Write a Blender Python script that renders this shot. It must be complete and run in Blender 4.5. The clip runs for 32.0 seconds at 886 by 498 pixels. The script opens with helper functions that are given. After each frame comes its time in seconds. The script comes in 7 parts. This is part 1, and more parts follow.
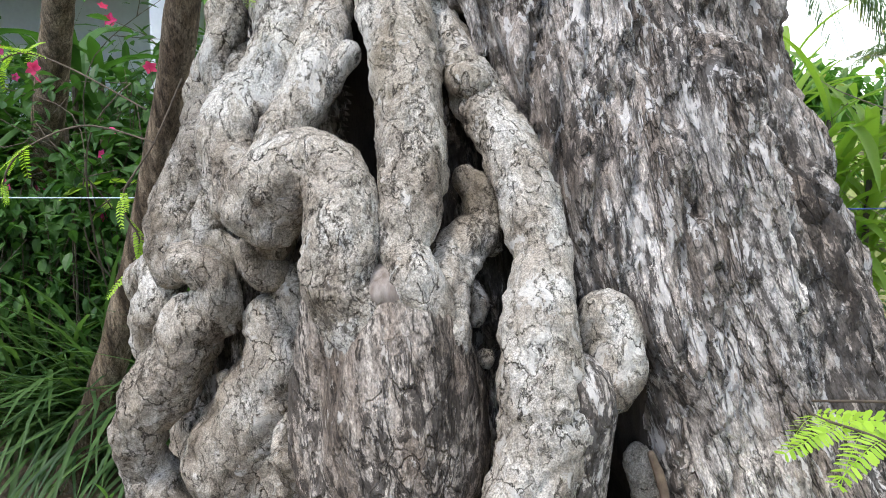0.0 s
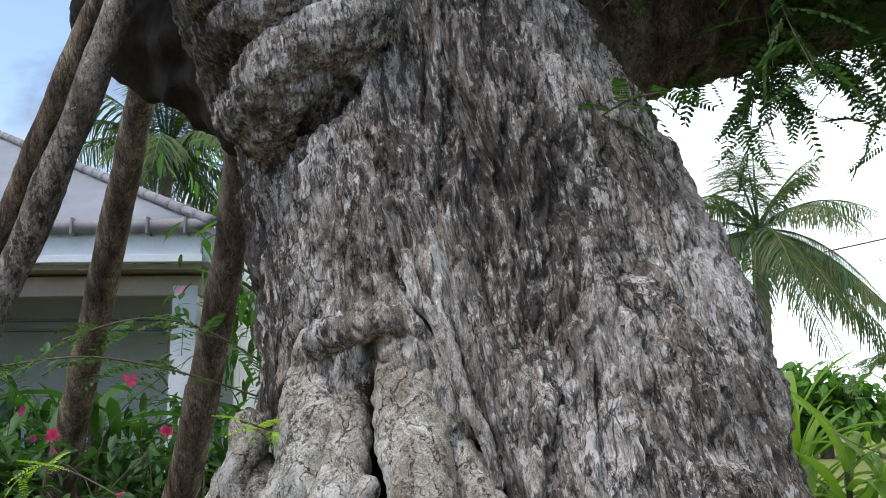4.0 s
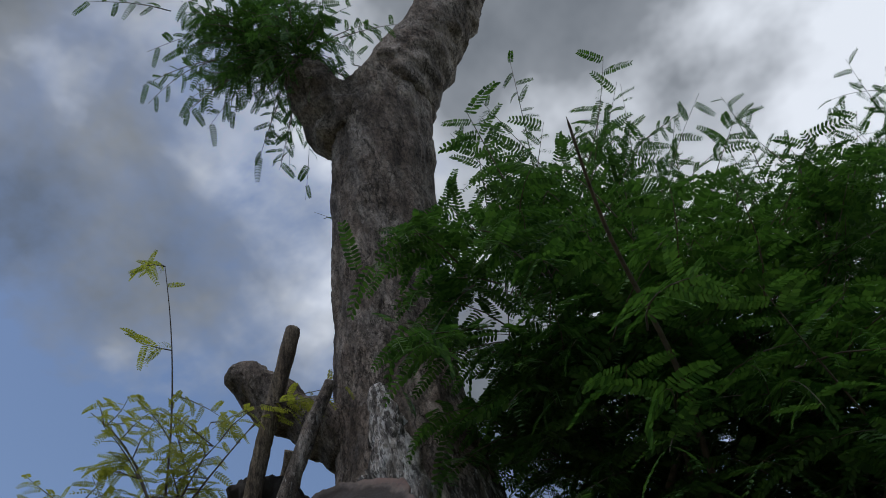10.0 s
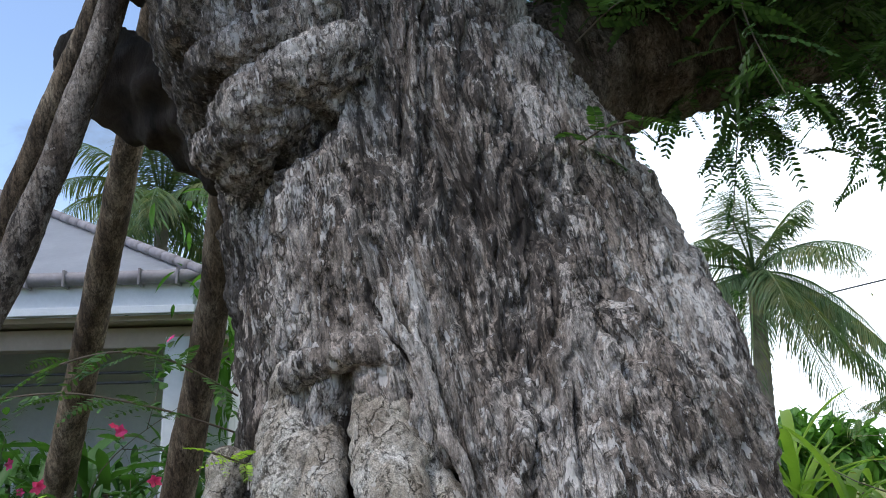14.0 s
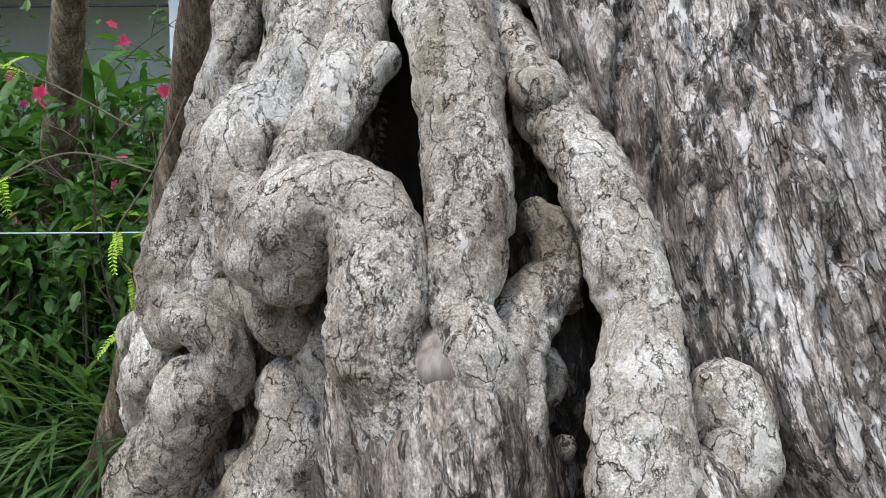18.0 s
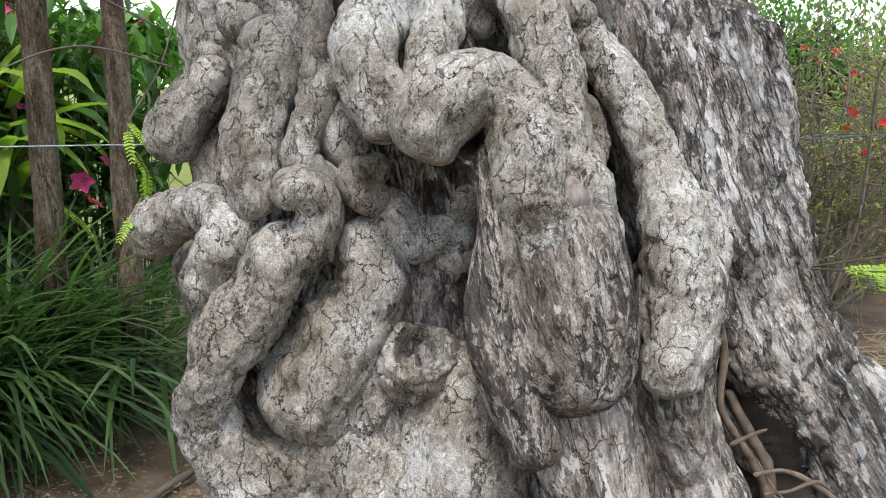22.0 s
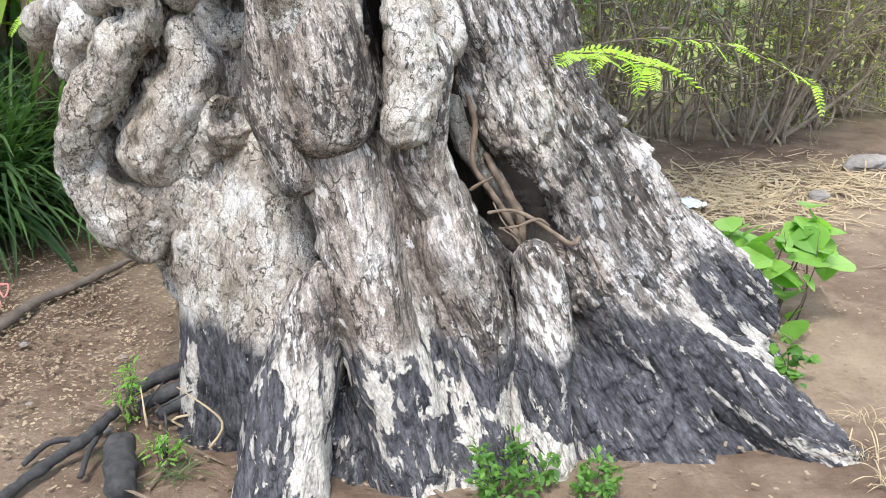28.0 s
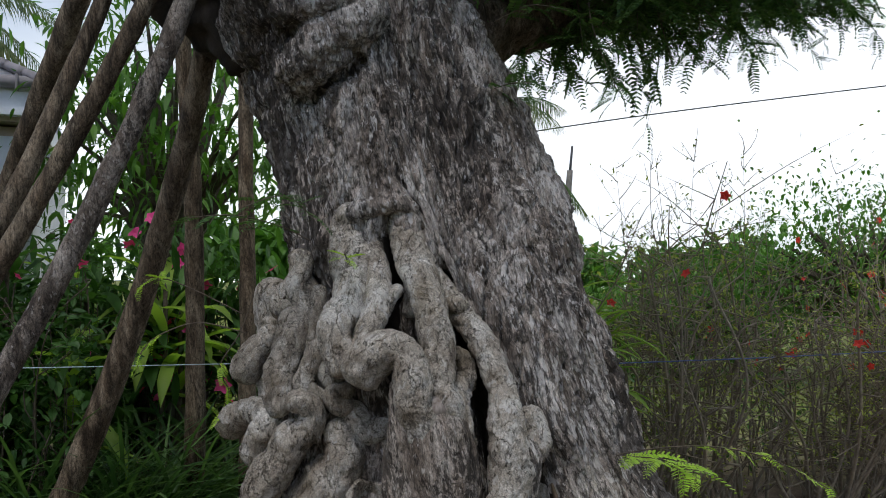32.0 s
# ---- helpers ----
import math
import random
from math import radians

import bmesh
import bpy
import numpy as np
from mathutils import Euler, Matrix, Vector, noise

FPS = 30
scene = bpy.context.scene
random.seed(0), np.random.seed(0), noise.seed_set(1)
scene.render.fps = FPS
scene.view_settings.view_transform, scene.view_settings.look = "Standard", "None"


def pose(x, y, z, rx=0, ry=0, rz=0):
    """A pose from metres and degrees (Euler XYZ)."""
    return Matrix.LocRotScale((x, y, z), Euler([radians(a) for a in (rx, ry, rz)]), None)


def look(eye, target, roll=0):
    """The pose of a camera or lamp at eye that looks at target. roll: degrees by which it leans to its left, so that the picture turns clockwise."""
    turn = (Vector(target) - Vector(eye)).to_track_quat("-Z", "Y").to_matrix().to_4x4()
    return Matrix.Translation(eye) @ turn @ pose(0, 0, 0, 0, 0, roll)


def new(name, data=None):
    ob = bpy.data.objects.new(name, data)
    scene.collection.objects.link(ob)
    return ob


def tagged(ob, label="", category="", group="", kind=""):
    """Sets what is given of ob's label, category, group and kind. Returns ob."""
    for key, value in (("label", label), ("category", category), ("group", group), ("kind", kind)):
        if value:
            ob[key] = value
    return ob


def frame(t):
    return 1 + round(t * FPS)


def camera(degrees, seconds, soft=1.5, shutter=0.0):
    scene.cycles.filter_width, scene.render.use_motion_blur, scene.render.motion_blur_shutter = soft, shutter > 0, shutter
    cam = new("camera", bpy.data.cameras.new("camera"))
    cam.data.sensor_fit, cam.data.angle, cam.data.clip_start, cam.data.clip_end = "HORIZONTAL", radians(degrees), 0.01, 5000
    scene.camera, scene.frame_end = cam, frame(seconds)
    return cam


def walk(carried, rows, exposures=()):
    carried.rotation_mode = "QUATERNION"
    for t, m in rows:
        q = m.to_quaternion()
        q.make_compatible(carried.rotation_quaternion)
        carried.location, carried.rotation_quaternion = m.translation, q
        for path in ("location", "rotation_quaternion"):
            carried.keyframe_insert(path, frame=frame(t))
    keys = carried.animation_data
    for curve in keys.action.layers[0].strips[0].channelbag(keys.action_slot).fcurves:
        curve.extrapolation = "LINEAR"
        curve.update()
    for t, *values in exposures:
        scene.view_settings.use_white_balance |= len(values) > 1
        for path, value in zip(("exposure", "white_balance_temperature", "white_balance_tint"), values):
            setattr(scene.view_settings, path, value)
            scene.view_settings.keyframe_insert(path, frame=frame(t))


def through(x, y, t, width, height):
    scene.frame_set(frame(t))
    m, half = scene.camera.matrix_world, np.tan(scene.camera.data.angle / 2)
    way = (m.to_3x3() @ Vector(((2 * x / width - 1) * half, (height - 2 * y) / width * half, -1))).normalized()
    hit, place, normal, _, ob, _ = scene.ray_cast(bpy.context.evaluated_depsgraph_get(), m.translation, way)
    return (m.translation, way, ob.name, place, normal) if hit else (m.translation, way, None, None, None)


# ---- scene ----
cam = camera(51.6, 32.0, soft=1.0)
METRES, EYE, TILT, LEAN, TURN = 5.6, 1.68, -8.0, -0.4, 0.0
ROWS = [
    (0.0, 0.0, 0.0, 0.0, -0.0, 0.0, 0.0),
    (0.5, -0.0015, -0.0025, 0.0049, 0.51, 1.69, 0.45),
    (1.0, -0.0023, -0.0022, 0.0095, 0.63, 3.12, 1.19),
    (1.5, -0.0034, -0.004, 0.0168, 0.07, 5.32, 0.87),
    (2.0, -0.0028, -0.0047, 0.0216, 0.05, 7.12, 0.52),
    (2.5, -0.0027, -0.0065, 0.0263, 0.45, 9.35, 0.57),
    (3.0, -0.0024, -0.0096, 0.0311, 0.57, 12.25, 0.76),
    (3.5, -0.0017, -0.0126, 0.0365, 0.67, 15.5, 0.69),
    (4.0, -0.0024, -0.0153, 0.0416, 0.73, 19.12, 0.68),
    (4.5, -0.0031, -0.0205, 0.0477, 0.96, 23.31, 0.87),
    (6.5, -0.0014, -0.0382, 0.0582, 2.24, 35.61, 1.55),
    (7.0, -0.0014, -0.0441, 0.0608, 2.71, 38.96, 1.73),
    (7.5, -0.0027, -0.0504, 0.0616, 3.59, 42.21, 1.37),
    (8.0, -0.0045, -0.0558, 0.0625, 4.87, 45.17, 1.06),
    (8.5, -0.0056, -0.0587, 0.0648, 6.16, 47.85, 1.01),
    (9.0, -0.005, -0.0617, 0.067, 6.99, 50.95, 1.55),
    (9.5, -0.003, -0.0677, 0.0683, 7.68, 53.63, 2.09),
    (10.0, -0.0025, -0.0699, 0.0681, 7.4, 53.8, 2.21),
    (10.5, -0.0027, -0.0639, 0.0676, 6.12, 50.73, 1.74),
    (11.0, -0.0052, -0.0572, 0.0663, 4.54, 46.56, 1.41),
    (11.5, -0.0065, -0.0507, 0.0618, 3.66, 42.1, 1.21),
    (12.0, -0.0078, -0.0432, 0.0552, 3.1, 37.42, 1.26),
    (12.5, -0.0064, -0.0378, 0.0484, 2.82, 33.4, 1.5),
    (13.0, -0.0026, -0.0264, 0.045, 2.13, 29.61, 1.55),
    (13.5, 0.0022, -0.0153, 0.0379, 1.68, 25.87, 1.5),
    (14.0, 0.0067, -0.01, 0.0332, 1.1, 22.4, 1.74),
    (14.5, 0.0101, -0.0046, 0.0251, 0.38, 18.78, 1.92),
    (16.5, 0.0047, 0.0316, 0.0173, 0.56, 10.62, 0.58),
    (17.0, -0.0061, 0.0553, 0.0196, 0.11, 7.97, 0.84),
    (17.5, -0.0136, 0.0694, 0.0129, -0.19, 4.49, 0.92),
    (18.0, -0.0101, 0.0678, 0.0079, 1.64, 1.67, 0.31),
    (18.5, -0.0218, 0.0682, 0.0037, 0.14, 1.08, -0.08),
    (19.0, -0.0607, 0.0723, -0.0014, -6.48, 0.9, 0.99),
    (19.5, -0.091, 0.0746, -0.0069, -13.24, -1.32, 1.64),
    (20.0, -0.1062, 0.0578, -0.0118, -17.25, -1.64, 1.51),
    (20.5, -0.1267, 0.0311, -0.0187, -20.51, -3.12, 2.1),
    (21.0, -0.1494, 0.0221, -0.0207, -24.38, -4.26, 2.41),
    (21.5, -0.1901, 0.0265, -0.015, -27.94, -3.54, 2.78),
    (22.0, -0.2157, 0.0277, -0.0127, -29.49, -2.94, 3.0),
    (22.5, -0.2205, 0.0261, -0.0136, -29.61, -3.21, 2.32),
    (23.0, -0.212, 0.0219, -0.0169, -30.41, -4.46, 2.02),
    (23.5, -0.1916, 0.0106, -0.0221, -28.33, -6.08, 1.58),
    (24.0, -0.1572, -0.0051, -0.0384, -24.02, -8.4, -0.03),
    (24.5, -0.1235, -0.0168, -0.0501, -23.18, -10.91, -0.67),
    (25.0, -0.0975, -0.009, -0.0578, -24.02, -12.91, -1.34),
    (25.5, -0.0881, -0.0082, -0.0579, -20.78, -13.69, -0.4),
    (27.5, -0.1458, -0.1291, -0.0458, -22.69, -10.97, 2.55),
    (28.0, -0.1487, -0.1461, -0.0463, -24.52, -11.91, 3.41),
    (28.5, -0.1459, -0.1725, -0.0479, -23.65, -11.67, 4.24),
    (29.0, -0.1504, -0.2059, -0.0427, -21.36, -8.3, 3.99),
    (29.5, -0.1644, -0.2238, -0.0335, -20.4, -3.61, 4.11),
    (30.0, -0.1846, -0.2444, -0.0308, -20.57, -1.08, 3.57),
    (30.5, -0.2045, -0.2653, -0.0264, -19.19, 1.05, 2.49),
    (31.0, -0.2172, -0.2719, -0.0227, -18.33, 3.86, 1.62),
    (31.5, -0.216, -0.2788, -0.016, -18.99, 6.91, 1.66),
    (32.0, -0.2143, -0.283, -0.0107, -19.39, 9.64, 2.07),
]
EXPOSURES = tuple((t, s, k, 10.0) for t, s, k in ((0.0, 0.6, 6120), (2.0, 0.32, 6120), (3.0, 0.05, 6200), (4.5, -0.08, 6000), (6.5, 0.2, 5900), (7.5, 0.0, 5900), (8.5, -0.6, 5900), (9.5, -1.1, 5900), (10.3, -1.4, 5900), (11.0, -0.85, 5900), (12.0, -0.5, 5800), (13.0, -0.2, 5650), (14.5, -0.25, 6000), (16.5, -0.15, 6100), (17.2, 0.05, 6100), (18.0, 0.45, 6150), (20.0, 0.35, 6200), (22.0, 0.42, 6230), (24.0, 0.77, 6180), (28.0, 1.05, 6100), (29.0, 1.08, 6100), (30.0, 0.46, 6100), (31.0, 0.0, 6120), (32.0, -0.9, 6120)))
walk(cam, [(t, pose(0, 0, EYE, TILT, LEAN, TURN) @ pose(METRES * x, METRES * y, METRES * z, 90 + pitch, roll, yaw)) for t, x, y, z, yaw, pitch, roll in ROWS], EXPOSURES)

# ---- world, sun ----
SUN_UP, SUN_TURN = 62.0, 220.0


class Nodes:
    """Short spelling for node trees."""

    def __init__(self, tree):
        self.tree = tree
        tree.nodes.clear()

    def add(self, kind, **inputs):
        n = self.tree.nodes.new(kind)
        for key, value in inputs.items():
            name = key.replace("_", " ")
            socket = n.inputs[int(key[1:])] if key[0] == "i" and key[1:].isdigit() else n.inputs[name]
            if isinstance(value, bpy.types.NodeSocket):
                self.tree.links.new(value, socket)
            else:
                socket.default_value = value
        return n

    def noise(self, where, scale, detail=4.0, rough=0.55, distortion=0.0):
        return self.add("ShaderNodeTexNoise", Vector=where, Scale=scale, Detail=detail, Roughness=rough, Distortion=distortion).outputs["Fac"]

    def voronoi(self, where, scale, feature="F1", **kw):
        n = self.add("ShaderNodeTexVoronoi", Vector=where, Scale=scale, **kw)
        n.feature = feature
        return n.outputs["Distance"]

    def ramp(self, fac, *stops):
        n = self.add("ShaderNodeValToRGB", Fac=fac)
        cr = n.color_ramp
        while len(cr.elements) < len(stops):
            cr.elements.new(0.5)
        for e, (place, colour) in zip(cr.elements, stops):
            e.position = place
            e.color = (*colour, 1) if isinstance(colour, tuple) else (colour, colour, colour, 1)
        return n.outputs["Color"]

    def mix(self, fac, a, b, blend="MIX"):
        n = self.add("ShaderNodeMix")
        n.data_type, n.blend_type = "RGBA", blend
        for i, v in ((0, fac), (6, a), (7, b)):
            if isinstance(v, bpy.types.NodeSocket):
                self.tree.links.new(v, n.inputs[i])
            else:
                n.inputs[i].default_value = (*v, 1) if isinstance(v, tuple) else v
        return n.outputs[2]

    def math(self, op, a, b=0.0, clamp=False):
        n = self.add("ShaderNodeMath", i0=a, i1=b)
        n.operation, n.use_clamp = op, clamp
        return n.outputs[0]

    def mapping(self, where, scale=(1, 1, 1), turn=(0, 0, 0)):
        return self.add("ShaderNodeMapping", Vector=where, Scale=scale, Rotation=turn).outputs[0]


def make_world():
    w = bpy.data.worlds.new("sky")
    scene.world = w
    w.use_nodes = True
    n = Nodes(w.node_tree)
    air = n.add("ShaderNodeTexSky")
    air.sky_type, air.sun_disc, air.sun_elevation, air.sun_rotation = "NISHITA", False, radians(SUN_UP), radians(SUN_TURN)
    air.dust_density = 1.5
    sky = air.outputs[0]
    way = n.add("ShaderNodeTexCoord").outputs["Generated"]
    flat = n.add("ShaderNodeSeparateXYZ", Vector=way)
    up = n.math("MAXIMUM", flat.outputs[2], 0.0)
    # cloud layer: the direction laid on a plane overhead
    high = n.math("ADD", up, 0.22)
    plane = n.add("ShaderNodeCombineXYZ", X=n.math("DIVIDE", flat.outputs[0], high), Y=n.math("DIVIDE", flat.outputs[1], high), Z=0.0).outputs[0]
    body = n.noise(n.mapping(plane, (1.0, 1.0, 1.0)), 1.55, 7.0, 0.56, 0.25)
    shade = n.noise(n.mapping(plane, (0.9, 0.9, 1.0), (0, 0, 0.7)), 1.9, 6.0, 0.55, 0.15)
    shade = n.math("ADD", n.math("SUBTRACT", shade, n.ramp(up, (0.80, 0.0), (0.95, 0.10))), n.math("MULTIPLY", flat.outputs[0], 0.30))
    near_horizon = n.ramp(n.math("SUBTRACT", up, n.math("MULTIPLY", flat.outputs[0], 0.30)), (0.16, 1.0), (0.44, 0.0))
    near_horizon = n.math("MULTIPLY", near_horizon, n.ramp(n.math("MULTIPLY", n.math("ADD", flat.outputs[1], 1.0), 0.5), (0.36, 0.0), (0.62, 1.0)))
    body = n.math("ADD", n.math("ADD", body, n.math("MULTIPLY", n.math("MINIMUM", flat.outputs[1], 0.0), 0.22)), n.math("ADD", n.math("MULTIPLY", flat.outputs[0], 0.10), n.math("MULTIPLY", n.math("SUBTRACT", up, 0.56), 0.36)))
    cover = n.math("MAXIMUM", n.ramp(body, (0.44, 0.0), (0.56, 1.0)), near_horizon)
    cloud = n.ramp(shade, (0.36, (2.6, 2.9, 3.2)), (0.47, (5.6, 5.8, 6.0)), (0.58, (18.0, 18.0, 18.0)))
    cloud = n.mix(near_horizon, cloud, (20.0, 20.3, 20.6))
    blue = n.mix(1.0, sky, (3.0, 2.8, 2.65), "MULTIPLY")
    colour = n.mix(cover, blue, cloud)
    n.add("ShaderNodeOutputWorld", Surface=n.add("ShaderNodeBackground", Color=colour, Strength=0.115).outputs[0])


make_world()
sun = new("sun", bpy.data.lights.new("sun", "SUN"))
sun.data.energy, sun.data.angle, sun.data.color = 2.2, radians(12), (1.0, 0.94, 0.86)
sun.matrix_world = pose(0, 0, 12, 90 - SUN_UP, 0, -SUN_TURN + 180)


# ---- mesh helpers ----
def flat_mesh(name, verts, faces, smooth=False):
    """A mesh from arrays: verts (n, 3), faces (m, k) with k corners each, or a list of such arrays."""
    me = bpy.data.meshes.new(name)
    groups = faces if isinstance(faces, list) else [faces]
    loops = np.concatenate([np.asarray(f).ravel() for f in groups])
    sizes = np.concatenate([np.full(len(f), np.asarray(f).shape[1]) for f in groups])
    verts = np.asarray(verts, float)
    me.vertices.add(len(verts))
    me.vertices.foreach_set("co", verts.ravel())
    me.loops.add(len(loops))
    me.loops.foreach_set("vertex_index", loops.astype(np.int32))
    me.polygons.add(len(sizes))
    me.polygons.foreach_set("loop_start", np.concatenate([[0], np.cumsum(sizes)[:-1]]).astype(np.int32))
    me.polygons.foreach_set("loop_total", sizes.astype(np.int32))
    me.update(calc_edges=True)
    me.validate()
    me.shade_smooth() if smooth else me.shade_flat()
    return me


def part(name, me, material, parent=None, label="", m=None):
    """Links a mesh or bmesh as one object, under a thing where one is given."""
    if isinstance(me, bmesh.types.BMesh):
        bm, me = me, bpy.data.meshes.new(name)
        bm.to_mesh(me)
        bm.free()
    ob = new(name, me)
    if material and not me.materials:
        me.materials.append(material)
    if parent:
        ob.parent = parent
    if m is not None:
        ob.matrix_basis = m
    if label:
        ob["label"] = label
    return ob


def thing(name, label, category, m=None, group="", kind=""):
    ob = tagged(new(name), label, category, group, kind)
    if m is not None:
        ob.matrix_basis = m
    return ob


rng = np.random.default_rng(7)
GRADS = rng.normal(size=(256, 3))
GRADS /= np.linalg.norm(GRADS, axis=1)[:, None]
PERM = np.tile(rng.permutation(256), 3)


def gnoise(p):
    """Gradient noise at the points p (n, 3), about -0.7 to 0.7."""
    i = np.floor(p).astype(int)
    f = p - i
    u = f * f * f * (f * (f * 6 - 15) + 10)
    i &= 255
    out = 0.0
    for dx in (0, 1):
        for dy in (0, 1):
            for dz in (0, 1):
                g = GRADS[PERM[PERM[PERM[i[:, 0] + dx] + i[:, 1] + dy] + i[:, 2] + dz]]
                w = (u[:, 0] if dx else 1 - u[:, 0]) * (u[:, 1] if dy else 1 - u[:, 1]) * (u[:, 2] if dz else 1 - u[:, 2])
                out = out + w * (g * (f - (dx, dy, dz))).sum(1)
    return out


def ridged(p):
    """Sharp valleys of 0 between rounded plates of up to 1."""
    return np.minimum(1, np.abs(gnoise(p)) * 3.2)


def grid_faces(rows, cols, wrap):
    a = np.arange(rows * cols).reshape(rows, cols)
    b = np.roll(a, -1, 1) if wrap else a[:, 1:]
    a = a if wrap else a[:, :-1]
    return np.stack([a[:-1], b[:-1], b[1:], a[1:]], -1).reshape(-1, 4)


def catmull(points, step):
    """Points along a smooth line through rows of numbers, about a step apart."""
    pts = np.array(points, float)
    length = np.linalg.norm(np.diff(pts[:, :3], axis=0), axis=1)
    where = np.concatenate([[0], np.cumsum(length)])
    n = max(4, int(where[-1] / step))
    u = np.interp(np.linspace(0, where[-1], n), where, np.arange(len(pts)))
    return spline(u, pts)


def sweep(points, sides, step, bump=None, closed=(True, True), round_ends=(True, True)):
    """Arrays of a tube along (x, y, z, radius) rows. bump(p, radius) gives a displacement outward."""
    line = catmull(points, step)
    c, r = line[:, :3], line[:, 3].copy()
    t = np.gradient(c, axis=0)
    t /= np.linalg.norm(t, axis=1)[:, None]
    away = np.concatenate([[0], np.cumsum(np.linalg.norm(np.diff(c, axis=0), axis=1))])
    if round_ends[0]:
        e = np.clip(away / (r[0] * 0.9), 0, 1)
        r = r * np.sqrt(np.maximum(1 - (1 - e) ** 2, 0.02))
    if round_ends[1]:
        e = np.clip((away[-1] - away) / (r[-1] * 0.9), 0, 1)
        r = r * np.sqrt(np.maximum(1 - (1 - e) ** 2, 0.02))
    n = np.cross(t[0], (0.3, 0.2, 0.93) if abs(t[0][2]) < 0.8 else (1, 0.1, 0))
    normals = []
    for k in range(len(c)):
        n = n - t[k] * (n @ t[k])
        n = n / np.linalg.norm(n)
        normals.append(n)
    normals = np.array(normals)
    binormals = np.cross(t, normals)
    a = np.linspace(0, 2 * np.pi, sides, endpoint=False)
    out = normals[:, None] * np.cos(a)[None, :, None] + binormals[:, None] * np.sin(a)[None, :, None]
    p = c[:, None] + out * r[:, None, None]
    if bump:
        d = bump(p.reshape(-1, 3), np.repeat(r, sides)).reshape(p.shape[:2])
        p = p + out * d[..., None]
    verts = np.concatenate([p.reshape(-1, 3), c[:1], c[-1:]])
    faces = [grid_faces(len(c), sides, True)]
    k = np.arange(sides)
    if closed[0]:
        faces.append(np.stack([(k + 1) % sides, k, np.full(sides, len(verts) - 2)], -1))
    if closed[1]:
        base = (len(c) - 1) * sides
        faces.append(np.stack([base + k, base + (k + 1) % sides, np.full(sides, len(verts) - 1)], -1))
    return verts, faces


def tube(name, points, sides=10, step=0.03, bump=None, smooth=True, **kw):
    v, f = sweep(points, sides, step, bump, **kw)
    return flat_mesh(name, v, f, smooth)


def join(*pieces):
    """Joins (verts, faces) pairs, faces a list of arrays."""
    verts, faces, k = [], [], 0
    for v, f in pieces:
        verts.append(v)
        faces += [np.asarray(q) + k for q in f]
        k += len(v)
    return np.concatenate(verts), faces


def box_bm(sx, sy, sz, bevel=0.0, at=(0, 0, 0)):
    bm = bmesh.new()
    bmesh.ops.create_cube(bm, size=1.0, matrix=Matrix.Translation(at) @ Matrix.Diagonal((sx, sy, sz, 1)))
    if bevel:
        bmesh.ops.bevel(bm, geom=bm.edges[:], offset=bevel, segments=2, affect="EDGES", profile=0.7)
    return bm


def turned(direction, roll=0.0):
    """Rotation that carries x along a direction, with z as near up as can be."""
    d = np.asarray(direction, float)
    d = d / np.linalg.norm(d)
    side = np.cross((0, 0, 1), d)
    if np.linalg.norm(side) < 1e-3:
        side = np.array((0, 1.0, 0))
    side /= np.linalg.norm(side)
    up = np.cross(d, side)
    c, s = math.cos(roll), math.sin(roll)
    return np.stack([d, c * side + s * up, c * up - s * side], 1)


def scatter(verts, faces, places):
    """Copies of one small shape at (rotation 3x3, scale, place) rows, as one pair of arrays."""
    n, k = len(places), len(verts)
    rot = np.array([p[0] * p[1] for p in places])
    pos = np.array([p[2] for p in places])
    v = np.einsum("nij,kj->nki", rot, verts) + pos[:, None]
    out = []
    for f in faces:
        f = np.asarray(f)
        out.append((f[None] + (np.arange(n) * k)[:, None, None]).reshape(-1, f.shape[1]))
    return v.reshape(-1, 3), out

